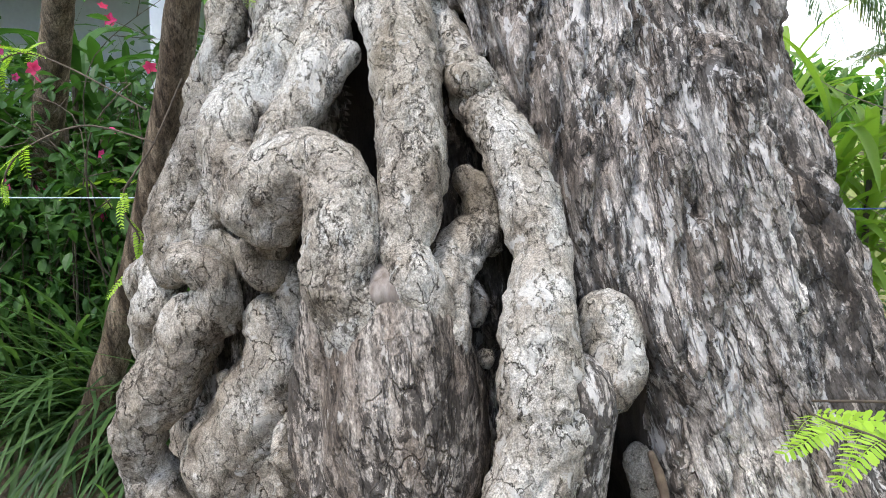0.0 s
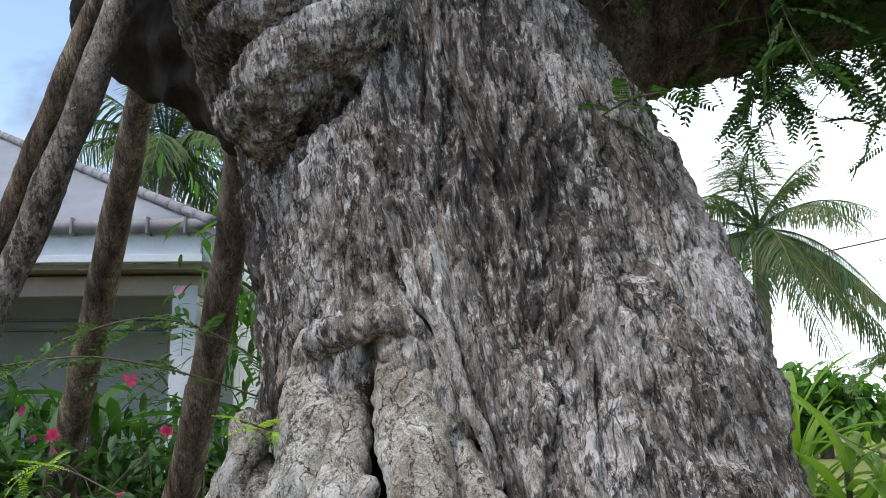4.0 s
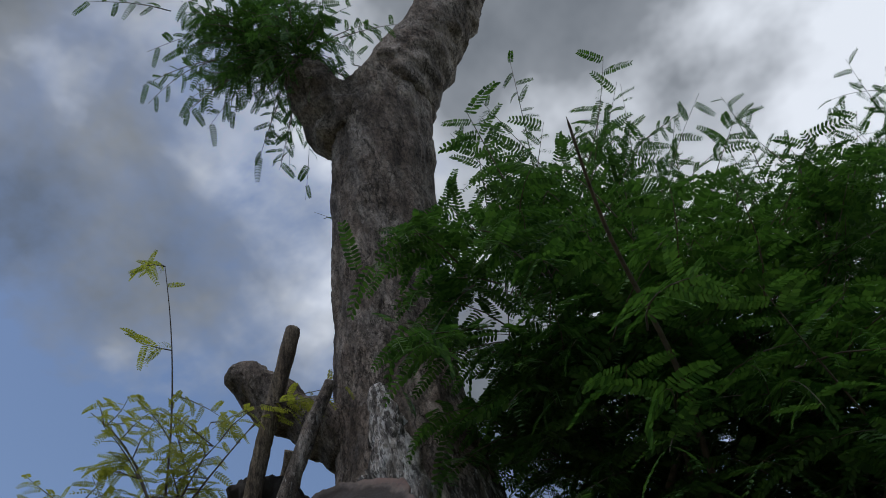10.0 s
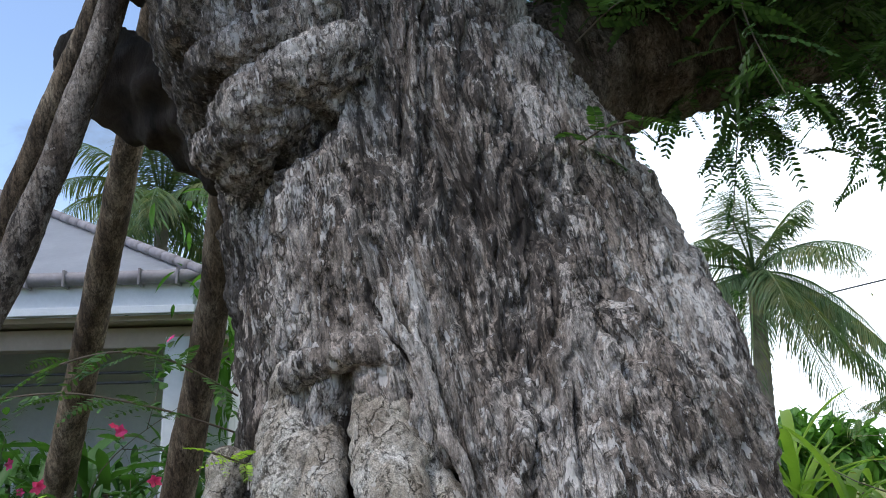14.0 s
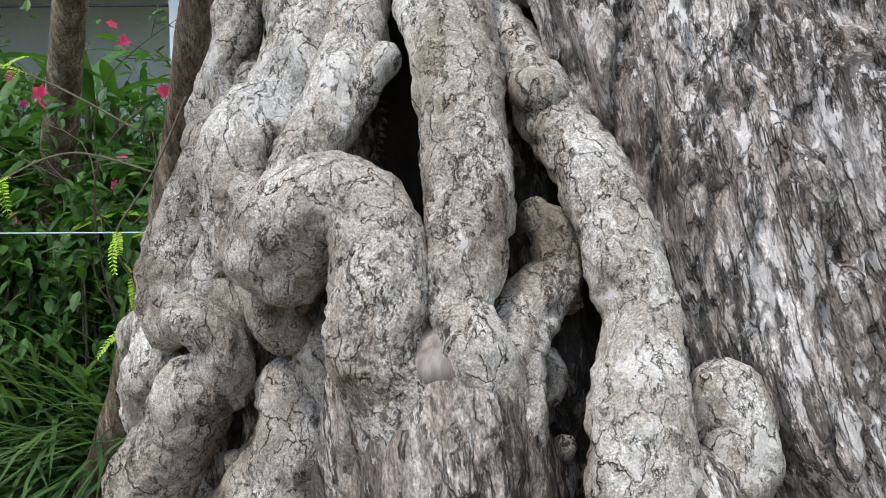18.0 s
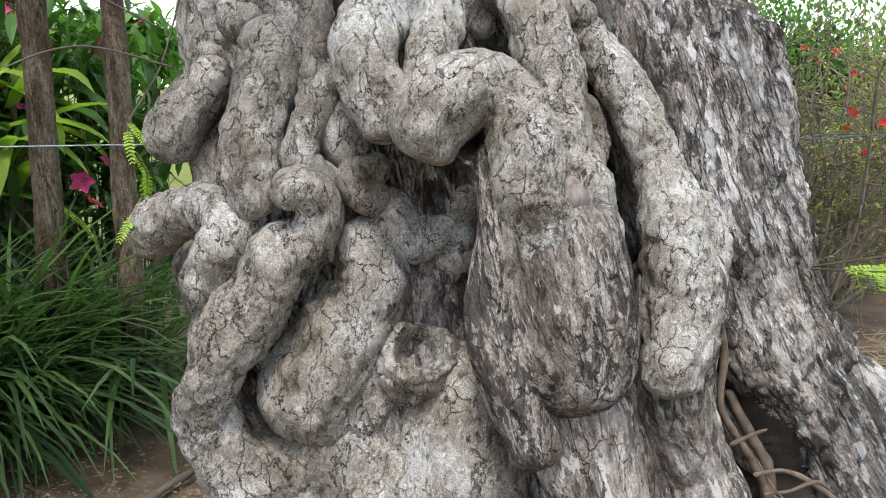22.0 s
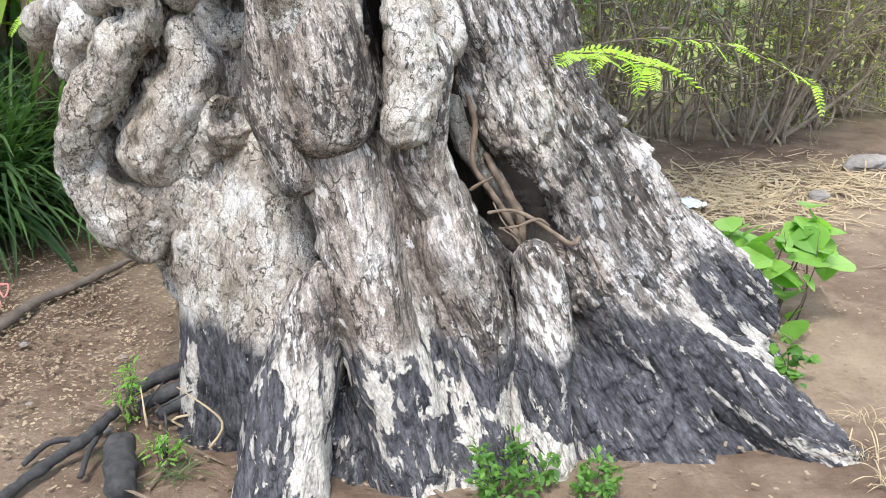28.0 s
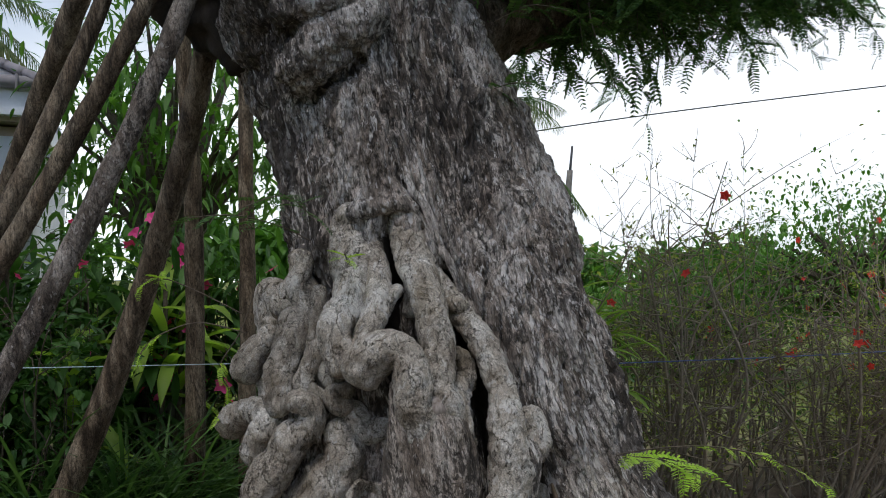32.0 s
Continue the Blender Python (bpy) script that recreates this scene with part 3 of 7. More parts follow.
# hollow beside the right arm, its inner shelf, the long creases up the trunk and low swellings
FOLDS = (
    (((-33, 1.99), (-35, 1.91), (-44, 1.77), (-48, 1.63), (-49, 1.49)), 0.045, -0.24),
    (((16, 0.89), (20, 0.82), (24, 0.74), (26, 0.62)), 0.060, -0.20),
    (((9, 1.16), (11, 0.98), (13, 0.86), (17, 0.78), (21, 0.70), (26, 0.62)), 0.055, -0.24),
    (((9, 1.24), (9, 1.14)), 0.035, -0.12),
    (((-14, 1.85), (-12, 1.6), (-8, 1.3), (-6, 1.0)), 0.05, -0.14),
    (((-21, 2.41), (-21, 2.24), (-16, 2.11), (-11, 1.92), (-2, 1.70)), 0.020, -0.040),
    (((-32, 2.13), (-34, 1.97), (-37, 1.80)), 0.022, -0.07),
    (((-60, 2.60), (-46, 2.66), (-32, 2.72), (-24, 2.78)), 0.030, -0.07),
    (((-62, 3.2), (-58, 2.8), (-52, 2.4)), 0.05, -0.03),
    (((20, 3.55), (12, 3.2), (7, 2.9), (11, 2.7), (13, 2.5)), 0.030, -0.06),
    (((7, 3.42), (2, 3.25), (-5, 3.10), (-10, 2.9)), 0.025, -0.06),
    (((26, 3.25), (20, 2.9), (24, 2.5), (28, 2.1), (30, 1.7)), 0.08, 0.035),
    (((52, 3.04), (53, 2.72), (50, 2.43), (49, 2.23), (49, 2.0), (52, 1.6)), 0.05, -0.055),
    (((37, 2.2), (38, 2.13), (41, 2.06)), 0.05, 0.05),
    (((64, 2.35), (62, 2.2), (60, 2.0)), 0.09, 0.05),
    (((28, 1.76), (31, 1.70), (32, 1.60)), 0.045, 0.04),
    (((32, 1.52), (33, 1.45), (35, 1.36)), 0.05, 0.045),
    (((20, 1.85), (24, 1.6), (28, 1.35), (30, 1.1)), 0.03, -0.025),
    (((40, 1.75), (42, 1.45), (46, 1.15)), 0.04, -0.035),
    (((57, 0.85), (55, 0.60), (54, 0.46), (58, 0.2)), 0.05, -0.09),
    (((61, 0.88), (62, 0.80)), 0.07, 0.06),
    (((22, 0.50), (26, 0.37), (29, 0.24), (24, 0.05)), 0.022, -0.06),
    (((-18, 0.51), (-12, 0.28), (-6, 0.0)), 0.045, -0.09),
    (((9, 0.42), (6, 0.21), (3, 0.0)), 0.025, -0.06),
    (((16, 0.42), (15, 0.2), (14, 0.0)), 0.03, -0.06),
    (((-50, 0.50), (-55, 0.36), (-60, 0.22), (-60, 0.0)), 0.04, -0.08),
    (((-40, 0.85), (-43, 0.6), (-48, 0.45)), 0.03, -0.05),
    (((-75, 1.9), (-70, 1.6), (-72, 1.4)), 0.05, -0.05),
    (((-42, 0.46), (-36, 0.26)), 0.03, -0.07),
    (((-14, 0.88), (-18, 0.45), (-11, 0.28), (-8, 0.13)), 0.04, -0.13),
    (((10, 0.40), (6, 0.15)), 0.03, -0.09),
    (((24, 0.56), (16, 0.20)), 0.035, -0.1),
    (((22, 0.49), (28, 0.35), (29, 0.22)), 0.035, -0.11),
    (((-43, 0.46), (-55, 0.40), (-64, 0.21)), 0.035, -0.07),
    (((-10, 1.80), (-9, 1.74), (-1, 1.65)), 0.02, -0.05),
)


def bark_relief(p, stretch, size=1.0):
    q = p * (1, 1, stretch)
    q = q + 0.03 * np.stack([gnoise(q * 7), gnoise(q * 7 + 31), gnoise(q * 7 + 57)], 1)
    rough = (ridged(q * 24) - 0.5) * 0.010 + (ridged(q * 52 + 9) - 0.5) * 0.007 + gnoise(q * 90) * 0.004
    return rough * size


def make_trunk(tree):
    side = np.concatenate([np.linspace(-180, -115, 46, endpoint=False), np.linspace(-115, 110, 560, endpoint=False), np.linspace(110, 180, 50, endpoint=False)])
    tall = np.concatenate([np.linspace(-0.15, 3.6, 620, endpoint=False), np.linspace(3.6, 6.4, 160)])
    phi, z = np.meshgrid(side, tall)
    cx, cy, r = trunk_base(phi.ravel(), z.ravel())
    cx, cy, r = (k.reshape(phi.shape) for k in (cx, cy, r))
    low = np.clip((3.7 - z) / 0.6, 0, 1)
    r = r + grooves(phi, z) * low
    a = np.radians(phi)
    point = lambda: np.stack([cx + r * np.sin(a), cy - r * np.cos(a), z], -1).reshape(-1, 3)
    p = point()
    q = p * (1, 1, 0.33)
    lean = q + np.stack([0.36 * p[:, 2] * 0.33, 0 * q[:, 0], 0 * q[:, 0]], 1) * np.clip((p[:, :1] + 0.1) * 2, 0, 1)
    lean = lean + 0.05 * np.stack([gnoise(q * 4), gnoise(q * 4 + 31), gnoise(q * 4 + 57)], 1)
    d = gnoise(q * 2.6) * 0.05 + gnoise(lean * 6.5 + 5) * 0.035 + (ridged(lean * 8 + 3) - 0.6) * 0.042 + (ridged(lean * (17, 17, 10) + 8) - 0.6) * 0.026
    r = r + (d * (0.35 + 0.65 * low.ravel())).reshape(r.shape)
    p = point()
    r = r + (bark_relief(p, 0.42, 1.25) * (0.35 + 0.65 * low.ravel())).reshape(r.shape)
    p = point()
    me = flat_mesh("trunk", p, grid_faces(*phi.shape, True), True)
    me.materials.append(BARK)
    me.materials.append(CHAR_AND_SHADE)
    # burnt wood lines the hollow; its black also paints shade into deep creases
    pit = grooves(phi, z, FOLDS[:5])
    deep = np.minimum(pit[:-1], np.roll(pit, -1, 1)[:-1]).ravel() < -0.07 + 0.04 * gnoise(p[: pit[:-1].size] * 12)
    # above about 3.8 the stem takes the bark copy with shade in its tone
    me.materials.append(SHADED_STEM_BARK)
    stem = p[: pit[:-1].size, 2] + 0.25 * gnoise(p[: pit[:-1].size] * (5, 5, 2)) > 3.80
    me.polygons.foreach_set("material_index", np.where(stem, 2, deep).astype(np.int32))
    part("trunk", me, BARK, tree, "broad grey trunk with rough furrowed bark and a blackened foot")


def lumpy(stretch, lump=0.16, rough=1.0):
    def bump(p, r):
        d = gnoise(p * 7.5) * lump * r * 1.6 + gnoise(p * 15 + 7) * np.minimum(r, 0.08) * 0.16 + gnoise(p * 33 + 2) * np.minimum(r, 0.06) * 0.06
        rings = (np.minimum(1, ridged(p * 11 + 4) * 1.8) - 0.8) * np.minimum(r, 0.06) * 0.10
        return d + rings + bark_relief(p, stretch, 0.6 * rough) * np.clip(r / 0.03, 0.1, 1)
    return bump


def fluted(rough):
    """Relief of the standing columns: long upright flutes and fine furrows."""
    def bump(p, r):
        return gnoise(p * (13, 13, 1.6)) * 0.016 + gnoise(p * (34, 34, 4) + 3) * 0.007 + gnoise(p * 5 + 9) * 0.014 + bark_relief(p, 0.22, 0.55 * rough)
    return bump


# spines of the twisted roots and folds: x, y, z, radius
ROOTS = (
    ("left_stub", ((-0.570, 2.293, 1.638, 0.047), (-0.626, 2.338, 1.558, 0.063), (-0.675, 2.361, 1.478, 0.066), (-0.704, 2.386, 1.403, 0.050))),
    ("upper_lobe", ((-0.438, 2.196, 1.855, 0.087), (-0.542, 2.208, 1.744, 0.075), (-0.593, 2.246, 1.702, 0.050))),
    ("big_left", ((-0.528, 2.133, 1.734, 0.081), (-0.525, 2.099, 1.636, 0.076), (-0.569, 2.065, 1.527, 0.072), (-0.596, 2.042, 1.445, 0.069), (-0.597, 2.013, 1.369, 0.059), (-0.561, 1.994, 1.326, 0.050))),
    ("coil", ((-0.569, 1.951, 1.343, 0.035), (-0.538, 1.921, 1.377, 0.046), (-0.487, 1.923, 1.343, 0.049), (-0.495, 1.951, 1.272, 0.059), (-0.554, 1.980, 1.227, 0.069), (-0.571, 1.995, 1.164, 0.074), (-0.627, 2.009, 1.085, 0.079), (-0.674, 2.011, 1.015, 0.070), (-0.702, 2.032, 0.938, 0.059), (-0.696, 2.084, 0.863, 0.069), (-0.652, 2.070, 0.755, 0.076), (-0.563, 2.056, 0.656, 0.084), (-0.461, 2.043, 0.571, 0.081))),
    ("far_curl", ((-0.736, 2.333, 1.180, 0.057), (-0.737, 2.299, 1.253, 0.064), (-0.699, 2.205, 1.298, 0.060), (-0.648, 2.112, 1.311, 0.057), (-0.634, 2.049, 1.276, 0.054), (-0.660, 2.077, 1.224, 0.063), (-0.681, 2.109, 1.157, 0.055), (-0.696, 2.134, 1.113, 0.038))),
    ("thin_left", ((-0.434, 2.030, 1.662, 0.035), (-0.449, 2.011, 1.590, 0.046), (-0.489, 1.982, 1.507, 0.036), (-0.515, 1.963, 1.437, 0.038), (-0.466, 1.959, 1.398, 0.033), (-0.425, 1.949, 1.386, 0.022))),
    ("node_left", ((-0.383, 2.002, 1.561, 0.037), (-0.410, 1.999, 1.482, 0.056), (-0.362, 1.970, 1.420, 0.046))),
    ("hanging", ((-0.317, 2.005, 2.134, 0.043), (-0.320, 2.089, 2.070, 0.074), (-0.309, 2.045, 1.976, 0.091), (-0.308, 2.000, 1.886, 0.096), (-0.324, 1.946, 1.799, 0.087), (-0.367, 1.896, 1.729, 0.076), (-0.419, 1.852, 1.669, 0.072), (-0.416, 1.831, 1.603, 0.071), (-0.396, 1.800, 1.537, 0.070), (-0.370, 1.792, 1.481, 0.062))),
    ("arch", ((-0.374, 1.768, 1.463, 0.057), (-0.354, 1.752, 1.495, 0.086), (-0.310, 1.726, 1.551, 0.086), (-0.248, 1.694, 1.596, 0.074), (-0.195, 1.663, 1.563, 0.067), (-0.179, 1.623, 1.484, 0.069), (-0.174, 1.606, 1.403, 0.073), (-0.146, 1.604, 1.324, 0.071), (-0.111, 1.620, 1.239, 0.067), (-0.079, 1.643, 1.149, 0.058))),
    ("hang_inner", ((-0.258, 2.028, 2.025, 0.040), (-0.242, 1.965, 1.933, 0.048), (-0.242, 1.900, 1.846, 0.053), (-0.258, 1.842, 1.765, 0.055), (-0.283, 1.799, 1.699, 0.052), (-0.321, 1.781, 1.634, 0.044), (-0.345, 1.770, 1.571, 0.036))),
    ("centre", ((-0.139, 1.928, 2.168, 0.034), (-0.130, 1.977, 2.080, 0.055), (-0.113, 1.924, 1.989, 0.068), (-0.094, 1.868, 1.903, 0.072), (-0.079, 1.813, 1.822, 0.072), (-0.070, 1.765, 1.734, 0.068), (-0.061, 1.728, 1.649, 0.067), (-0.052, 1.690, 1.574, 0.064), (-0.064, 1.654, 1.506, 0.057), (-0.073, 1.621, 1.442, 0.049), (-0.049, 1.588, 1.401, 0.051), (-0.013, 1.608, 1.316, 0.052), (0.023, 1.636, 1.226, 0.049))),
    ("right_arm", ((-0.049, 1.882, 1.962, 0.024), (-0.014, 1.916, 1.882, 0.038), (0.028, 1.865, 1.799, 0.047), (0.071, 1.806, 1.720, 0.054), (0.115, 1.743, 1.642, 0.056), (0.146, 1.702, 1.566, 0.055), (0.168, 1.666, 1.499, 0.054), (0.181, 1.636, 1.433, 0.055), (0.172, 1.576, 1.347, 0.068), (0.177, 1.554, 1.241, 0.081), (0.185, 1.535, 1.122, 0.084), (0.144, 1.517, 1.032, 0.072), (0.120, 1.519, 0.955, 0.060))),
    ("flank", ((-0.208, 1.704, 1.480, 0.030), (-0.221, 1.653, 1.377, 0.042), (-0.215, 1.641, 1.288, 0.052), (-0.241, 1.647, 1.163, 0.047), (-0.223, 1.630, 1.049, 0.053), (-0.173, 1.595, 0.933, 0.062), (-0.152, 1.569, 0.830, 0.055))),
    ("fold_a", ((-0.309, 1.951, 1.373, 0.037), (-0.311, 1.946, 1.311, 0.055), (-0.275, 1.931, 1.254, 0.049), (-0.198, 1.916, 1.264, 0.044), (-0.122, 1.893, 1.257, 0.042))),
    ("fold_b", ((-0.190, 1.906, 1.346, 0.045), (-0.112, 1.888, 1.324, 0.035))),
    ("fold_c", ((-0.168, 1.916, 1.243, 0.044), (-0.157, 1.905, 1.172, 0.057))),
    ("fold_d", ((-0.322, 1.927, 1.422, 0.032), (-0.400, 1.931, 1.404, 0.036), (-0.385, 1.934, 1.358, 0.040), (-0.321, 1.927, 1.348, 0.032))),
    ("lobe", ((-0.386, 1.966, 1.305, 0.053), (-0.362, 1.952, 1.224, 0.068), (-0.357, 1.947, 1.136, 0.080), (-0.409, 1.981, 1.030, 0.103), (-0.469, 2.010, 0.924, 0.114), (-0.521, 2.043, 0.808, 0.112))),
    ("lobe_side", ((-0.296, 1.967, 1.034, 0.057), (-0.357, 1.972, 0.919, 0.076), (-0.407, 1.984, 0.832, 0.067))),
    ("lobe_ear", ((-0.495, 1.985, 1.121, 0.017), (-0.455, 1.969, 1.089, 0.022), (-0.379, 1.943, 1.087, 0.027), (-0.318, 1.941, 1.120, 0.025))),
    ("slab", ((-0.272, 1.995, 0.824, 0.124), (-0.265, 1.987, 0.638, 0.164), (-0.272, 1.963, 0.453, 0.172), (-0.299, 1.971, 0.253, 0.163), (-0.326, 1.957, 0.056, 0.159), (-0.357, 1.919, -0.133, 0.169), (-0.378, 1.946, -0.369, 0.184))),
    ("pebble", ((-0.465, 1.937, 1.246, 0.019), (-0.467, 1.941, 1.211, 0.024))),
    ("bulb", ((-0.110, 1.675, 1.400, 0.080), (-0.085, 1.640, 1.290, 0.125), (-0.070, 1.625, 1.180, 0.148), (-0.062, 1.615, 1.070, 0.150), (-0.058, 1.610, 0.985, 0.132), (-0.050, 1.612, 0.925, 0.085))),
    ("column", ((-0.050, 1.680, 1.060, 0.080), (-0.030, 1.620, 0.940, 0.102), (-0.005, 1.600, 0.834, 0.110), (0.008, 1.565, 0.728, 0.108), (0.025, 1.540, 0.592, 0.109), (0.035, 1.511, 0.459, 0.112), (0.069, 1.474, 0.299, 0.119), (0.105, 1.427, 0.122, 0.127), (0.126, 1.374, -0.069, 0.142), (0.119, 1.295, -0.219, 0.151))),
    ("web", ((0.095, 1.690, 0.980, 0.060), (0.125, 1.650, 0.800, 0.080), (0.165, 1.620, 0.620, 0.090), (0.195, 1.590, 0.420, 0.095), (0.215, 1.530, 0.200, 0.100), (0.220, 1.450, -0.050, 0.110))),
    ("apron", ((-0.170, 1.900, 1.020, 0.090), (-0.160, 1.860, 0.860, 0.120), (-0.165, 1.830, 0.680, 0.135), (-0.190, 1.800, 0.480, 0.140), (-0.215, 1.780, 0.250, 0.150), (-0.240, 1.740, -0.050, 0.150))),
    ("inner_fold", ((0.380, 1.720, 1.060, 0.030), (0.430, 1.715, 0.905, 0.036), (0.540, 1.700, 0.766, 0.040), (0.650, 1.680, 0.640, 0.045))),
    ("inner_fold", ((0.500, 1.730, 0.905, 0.030), (0.620, 1.700, 0.760, 0.034), (0.740, 1.660, 0.640, 0.040), (0.790, 1.640, 0.560, 0.040))),
    ("toe_left", ((-0.065, 1.572, 0.611, 0.062), (-0.131, 1.573, 0.461, 0.087), (-0.190, 1.545, 0.301, 0.115), (-0.247, 1.504, 0.147, 0.130), (-0.284, 1.448, -0.002, 0.139), (-0.330, 1.366, -0.129, 0.142))),
    ("arm_low", ((0.231, 1.606, 1.276, 0.099), (0.211, 1.582, 1.136, 0.096), (0.210, 1.571, 1.024, 0.083), (0.208, 1.569, 0.924, 0.081), (0.244, 1.569, 0.832, 0.082), (0.292, 1.558, 0.736, 0.083), (0.295, 1.503, 0.635, 0.091), (0.350, 1.513, 0.477, 0.118), (0.364, 1.488, 0.312, 0.114), (0.326, 1.434, 0.148, 0.112), (0.302, 1.361, 0.013, 0.112), (0.282, 1.278, -0.134, 0.113))),
    ("cup_root", ((0.532, 1.473, 0.639, 0.056), (0.569, 1.457, 0.499, 0.075), (0.569, 1.421, 0.341, 0.082), (0.528, 1.362, 0.178, 0.087), (0.500, 1.286, 0.025, 0.095), (0.474, 1.197, -0.117, 0.101))),
    ("lip", ((0.460, 1.676, 1.091, 0.043), (0.501, 1.636, 0.937, 0.043), (0.623, 1.597, 0.871, 0.046), (0.702, 1.544, 0.746, 0.044), (0.752, 1.490, 0.576, 0.054), (0.878, 1.413, 0.388, 0.075), (1.031, 1.285, 0.251, 0.099), (1.188, 1.137, 0.124, 0.112), (1.343, 0.974, -0.033, 0.101), (1.428, 0.860, -0.093, 0.061))),
    ("lip_low", ((0.699, 1.480, 0.461, 0.041), (0.822, 1.391, 0.336, 0.059), (0.958, 1.285, 0.195, 0.069), (0.991, 1.207, 0.051, 0.075), (0.932, 1.149, -0.132, 0.082))),
    ("side_ridge", ((1.133, 1.811, 0.725, 0.082), (1.297, 1.767, 0.524, 0.095), (1.487, 1.716, 0.357, 0.099), (1.645, 1.652, 0.215, 0.082), (1.703, 1.620, 0.050, 0.065))),
    ("link", ((0.023, 1.760, 1.587, 0.021), (0.073, 1.758, 1.539, 0.040), (0.073, 1.742, 1.480, 0.044), (0.035, 1.709, 1.441, 0.052), (0.010, 1.660, 1.385, 0.043), (0.009, 1.609, 1.312, 0.042), (-0.001, 1.585, 1.235, 0.049))),
    ("knot", ((0.093, 1.748, 1.453, 0.030), (0.098, 1.746, 1.420, 0.028))),
    ("hand", ((0.261, 1.656, 1.260, 0.040), (0.295, 1.629, 1.340, 0.043), (0.317, 1.616, 1.281, 0.051), (0.309, 1.595, 1.213, 0.051), (0.280, 1.603, 1.179, 0.037))),
    ("spur", ((0.053, 1.696, 1.379, 0.017), (0.073, 1.698, 1.335, 0.019), (0.057, 1.694, 1.293, 0.015))),
    ("bridge", ((-0.170, 1.823, 1.829, 0.025), (-0.213, 1.823, 1.769, 0.025), (-0.226, 1.817, 1.720, 0.018))),
    ("inner_red", ((0.074, 1.681, 1.219, 0.023), (0.094, 1.674, 1.254, 0.015))),
    ("under_lobe", ((-0.603, 2.057, 0.680, 0.062), (-0.497, 2.052, 0.723, 0.091), (-0.378, 2.019, 0.755, 0.099), (-0.260, 1.985, 0.770, 0.072))),
    ("under_slab", ((-0.451, 2.090, 0.594, 0.111), (-0.351, 2.044, 0.594, 0.128), (-0.235, 1.976, 0.637, 0.108))),
    ("back_mass", ((-0.572, 2.415, 1.853, 0.082), (-0.568, 2.430, 1.708, 0.077), (-0.541, 2.435, 1.544, 0.083), (-0.563, 2.386, 1.407, 0.073), (-0.572, 2.297, 1.326, 0.052))),
    ("back_low", ((-0.646, 2.397, 1.199, 0.062), (-0.578, 2.350, 1.044, 0.079), (-0.622, 2.253, 0.930, 0.060), (-0.610, 2.209, 0.801, 0.068), (-0.558, 2.157, 0.697, 0.069))),
    ("left_back", ((-0.504, 2.166, 1.973, 0.050), (-0.500, 2.163, 1.888, 0.047), (-0.518, 2.140, 1.801, 0.044), (-0.480, 2.087, 1.714, 0.040), (-0.486, 2.047, 1.621, 0.029))),
    ("left_thin", ((-0.438, 2.053, 1.824, 0.035), (-0.450, 2.032, 1.743, 0.035), (-0.462, 2.008, 1.662, 0.030), (-0.477, 2.002, 1.592, 0.024))),
    ("elbow", ((0.008, 1.772, 1.738, 0.034), (0.046, 1.776, 1.755, 0.038), (0.075, 1.772, 1.721, 0.034))),
    ("neck", ((-0.085, 1.890, 1.830, 0.038), (-0.088, 1.927, 1.748, 0.033), (-0.105, 1.921, 1.698, 0.026))),
    ("vine_ridge", ((-0.123, 1.976, 2.323, 0.011), (-0.096, 1.939, 2.214, 0.015), (-0.046, 1.922, 2.144, 0.016), (-0.016, 1.901, 2.063, 0.016), (0.018, 1.879, 1.968, 0.015), (0.051, 1.852, 1.899, 0.014), (0.077, 1.824, 1.800, 0.013))),
    ("collar", ((-0.342, 2.020, 2.099, 0.034), (-0.279, 1.971, 2.132, 0.035), (-0.200, 1.936, 2.150, 0.034), (-0.132, 1.923, 2.148, 0.032), (-0.077, 1.915, 2.123, 0.022))),
    ("brow", ((-0.600, 2.250, 2.690, 0.070), (-0.520, 2.180, 2.745, 0.085), (-0.440, 2.145, 2.830, 0.092), (-0.330, 2.135, 2.895, 0.092), (-0.230, 2.150, 2.965, 0.078), (-0.170, 2.190, 3.040, 0.045))),
    ("brow_low", ((-0.550, 2.250, 2.640, 0.050), (-0.455, 2.170, 2.700, 0.050), (-0.370, 2.130, 2.760, 0.042), (-0.315, 2.130, 2.800, 0.028))),
    ("brow_top", ((-0.640, 2.240, 2.960, 0.070), (-0.540, 2.170, 2.965, 0.075), (-0.440, 2.140, 2.995, 0.075), (-0.330, 2.140, 3.060, 0.070), (-0.250, 2.170, 3.140, 0.050))),
)
COLUMNS = ("bulb", "column", "web", "toe_left", "arm_low", "cup_root", "flank")
BARKY = ("vine_ridge", "collar", "brow", "brow_low", "brow_top", "lip", "lip_low", "side_ridge")


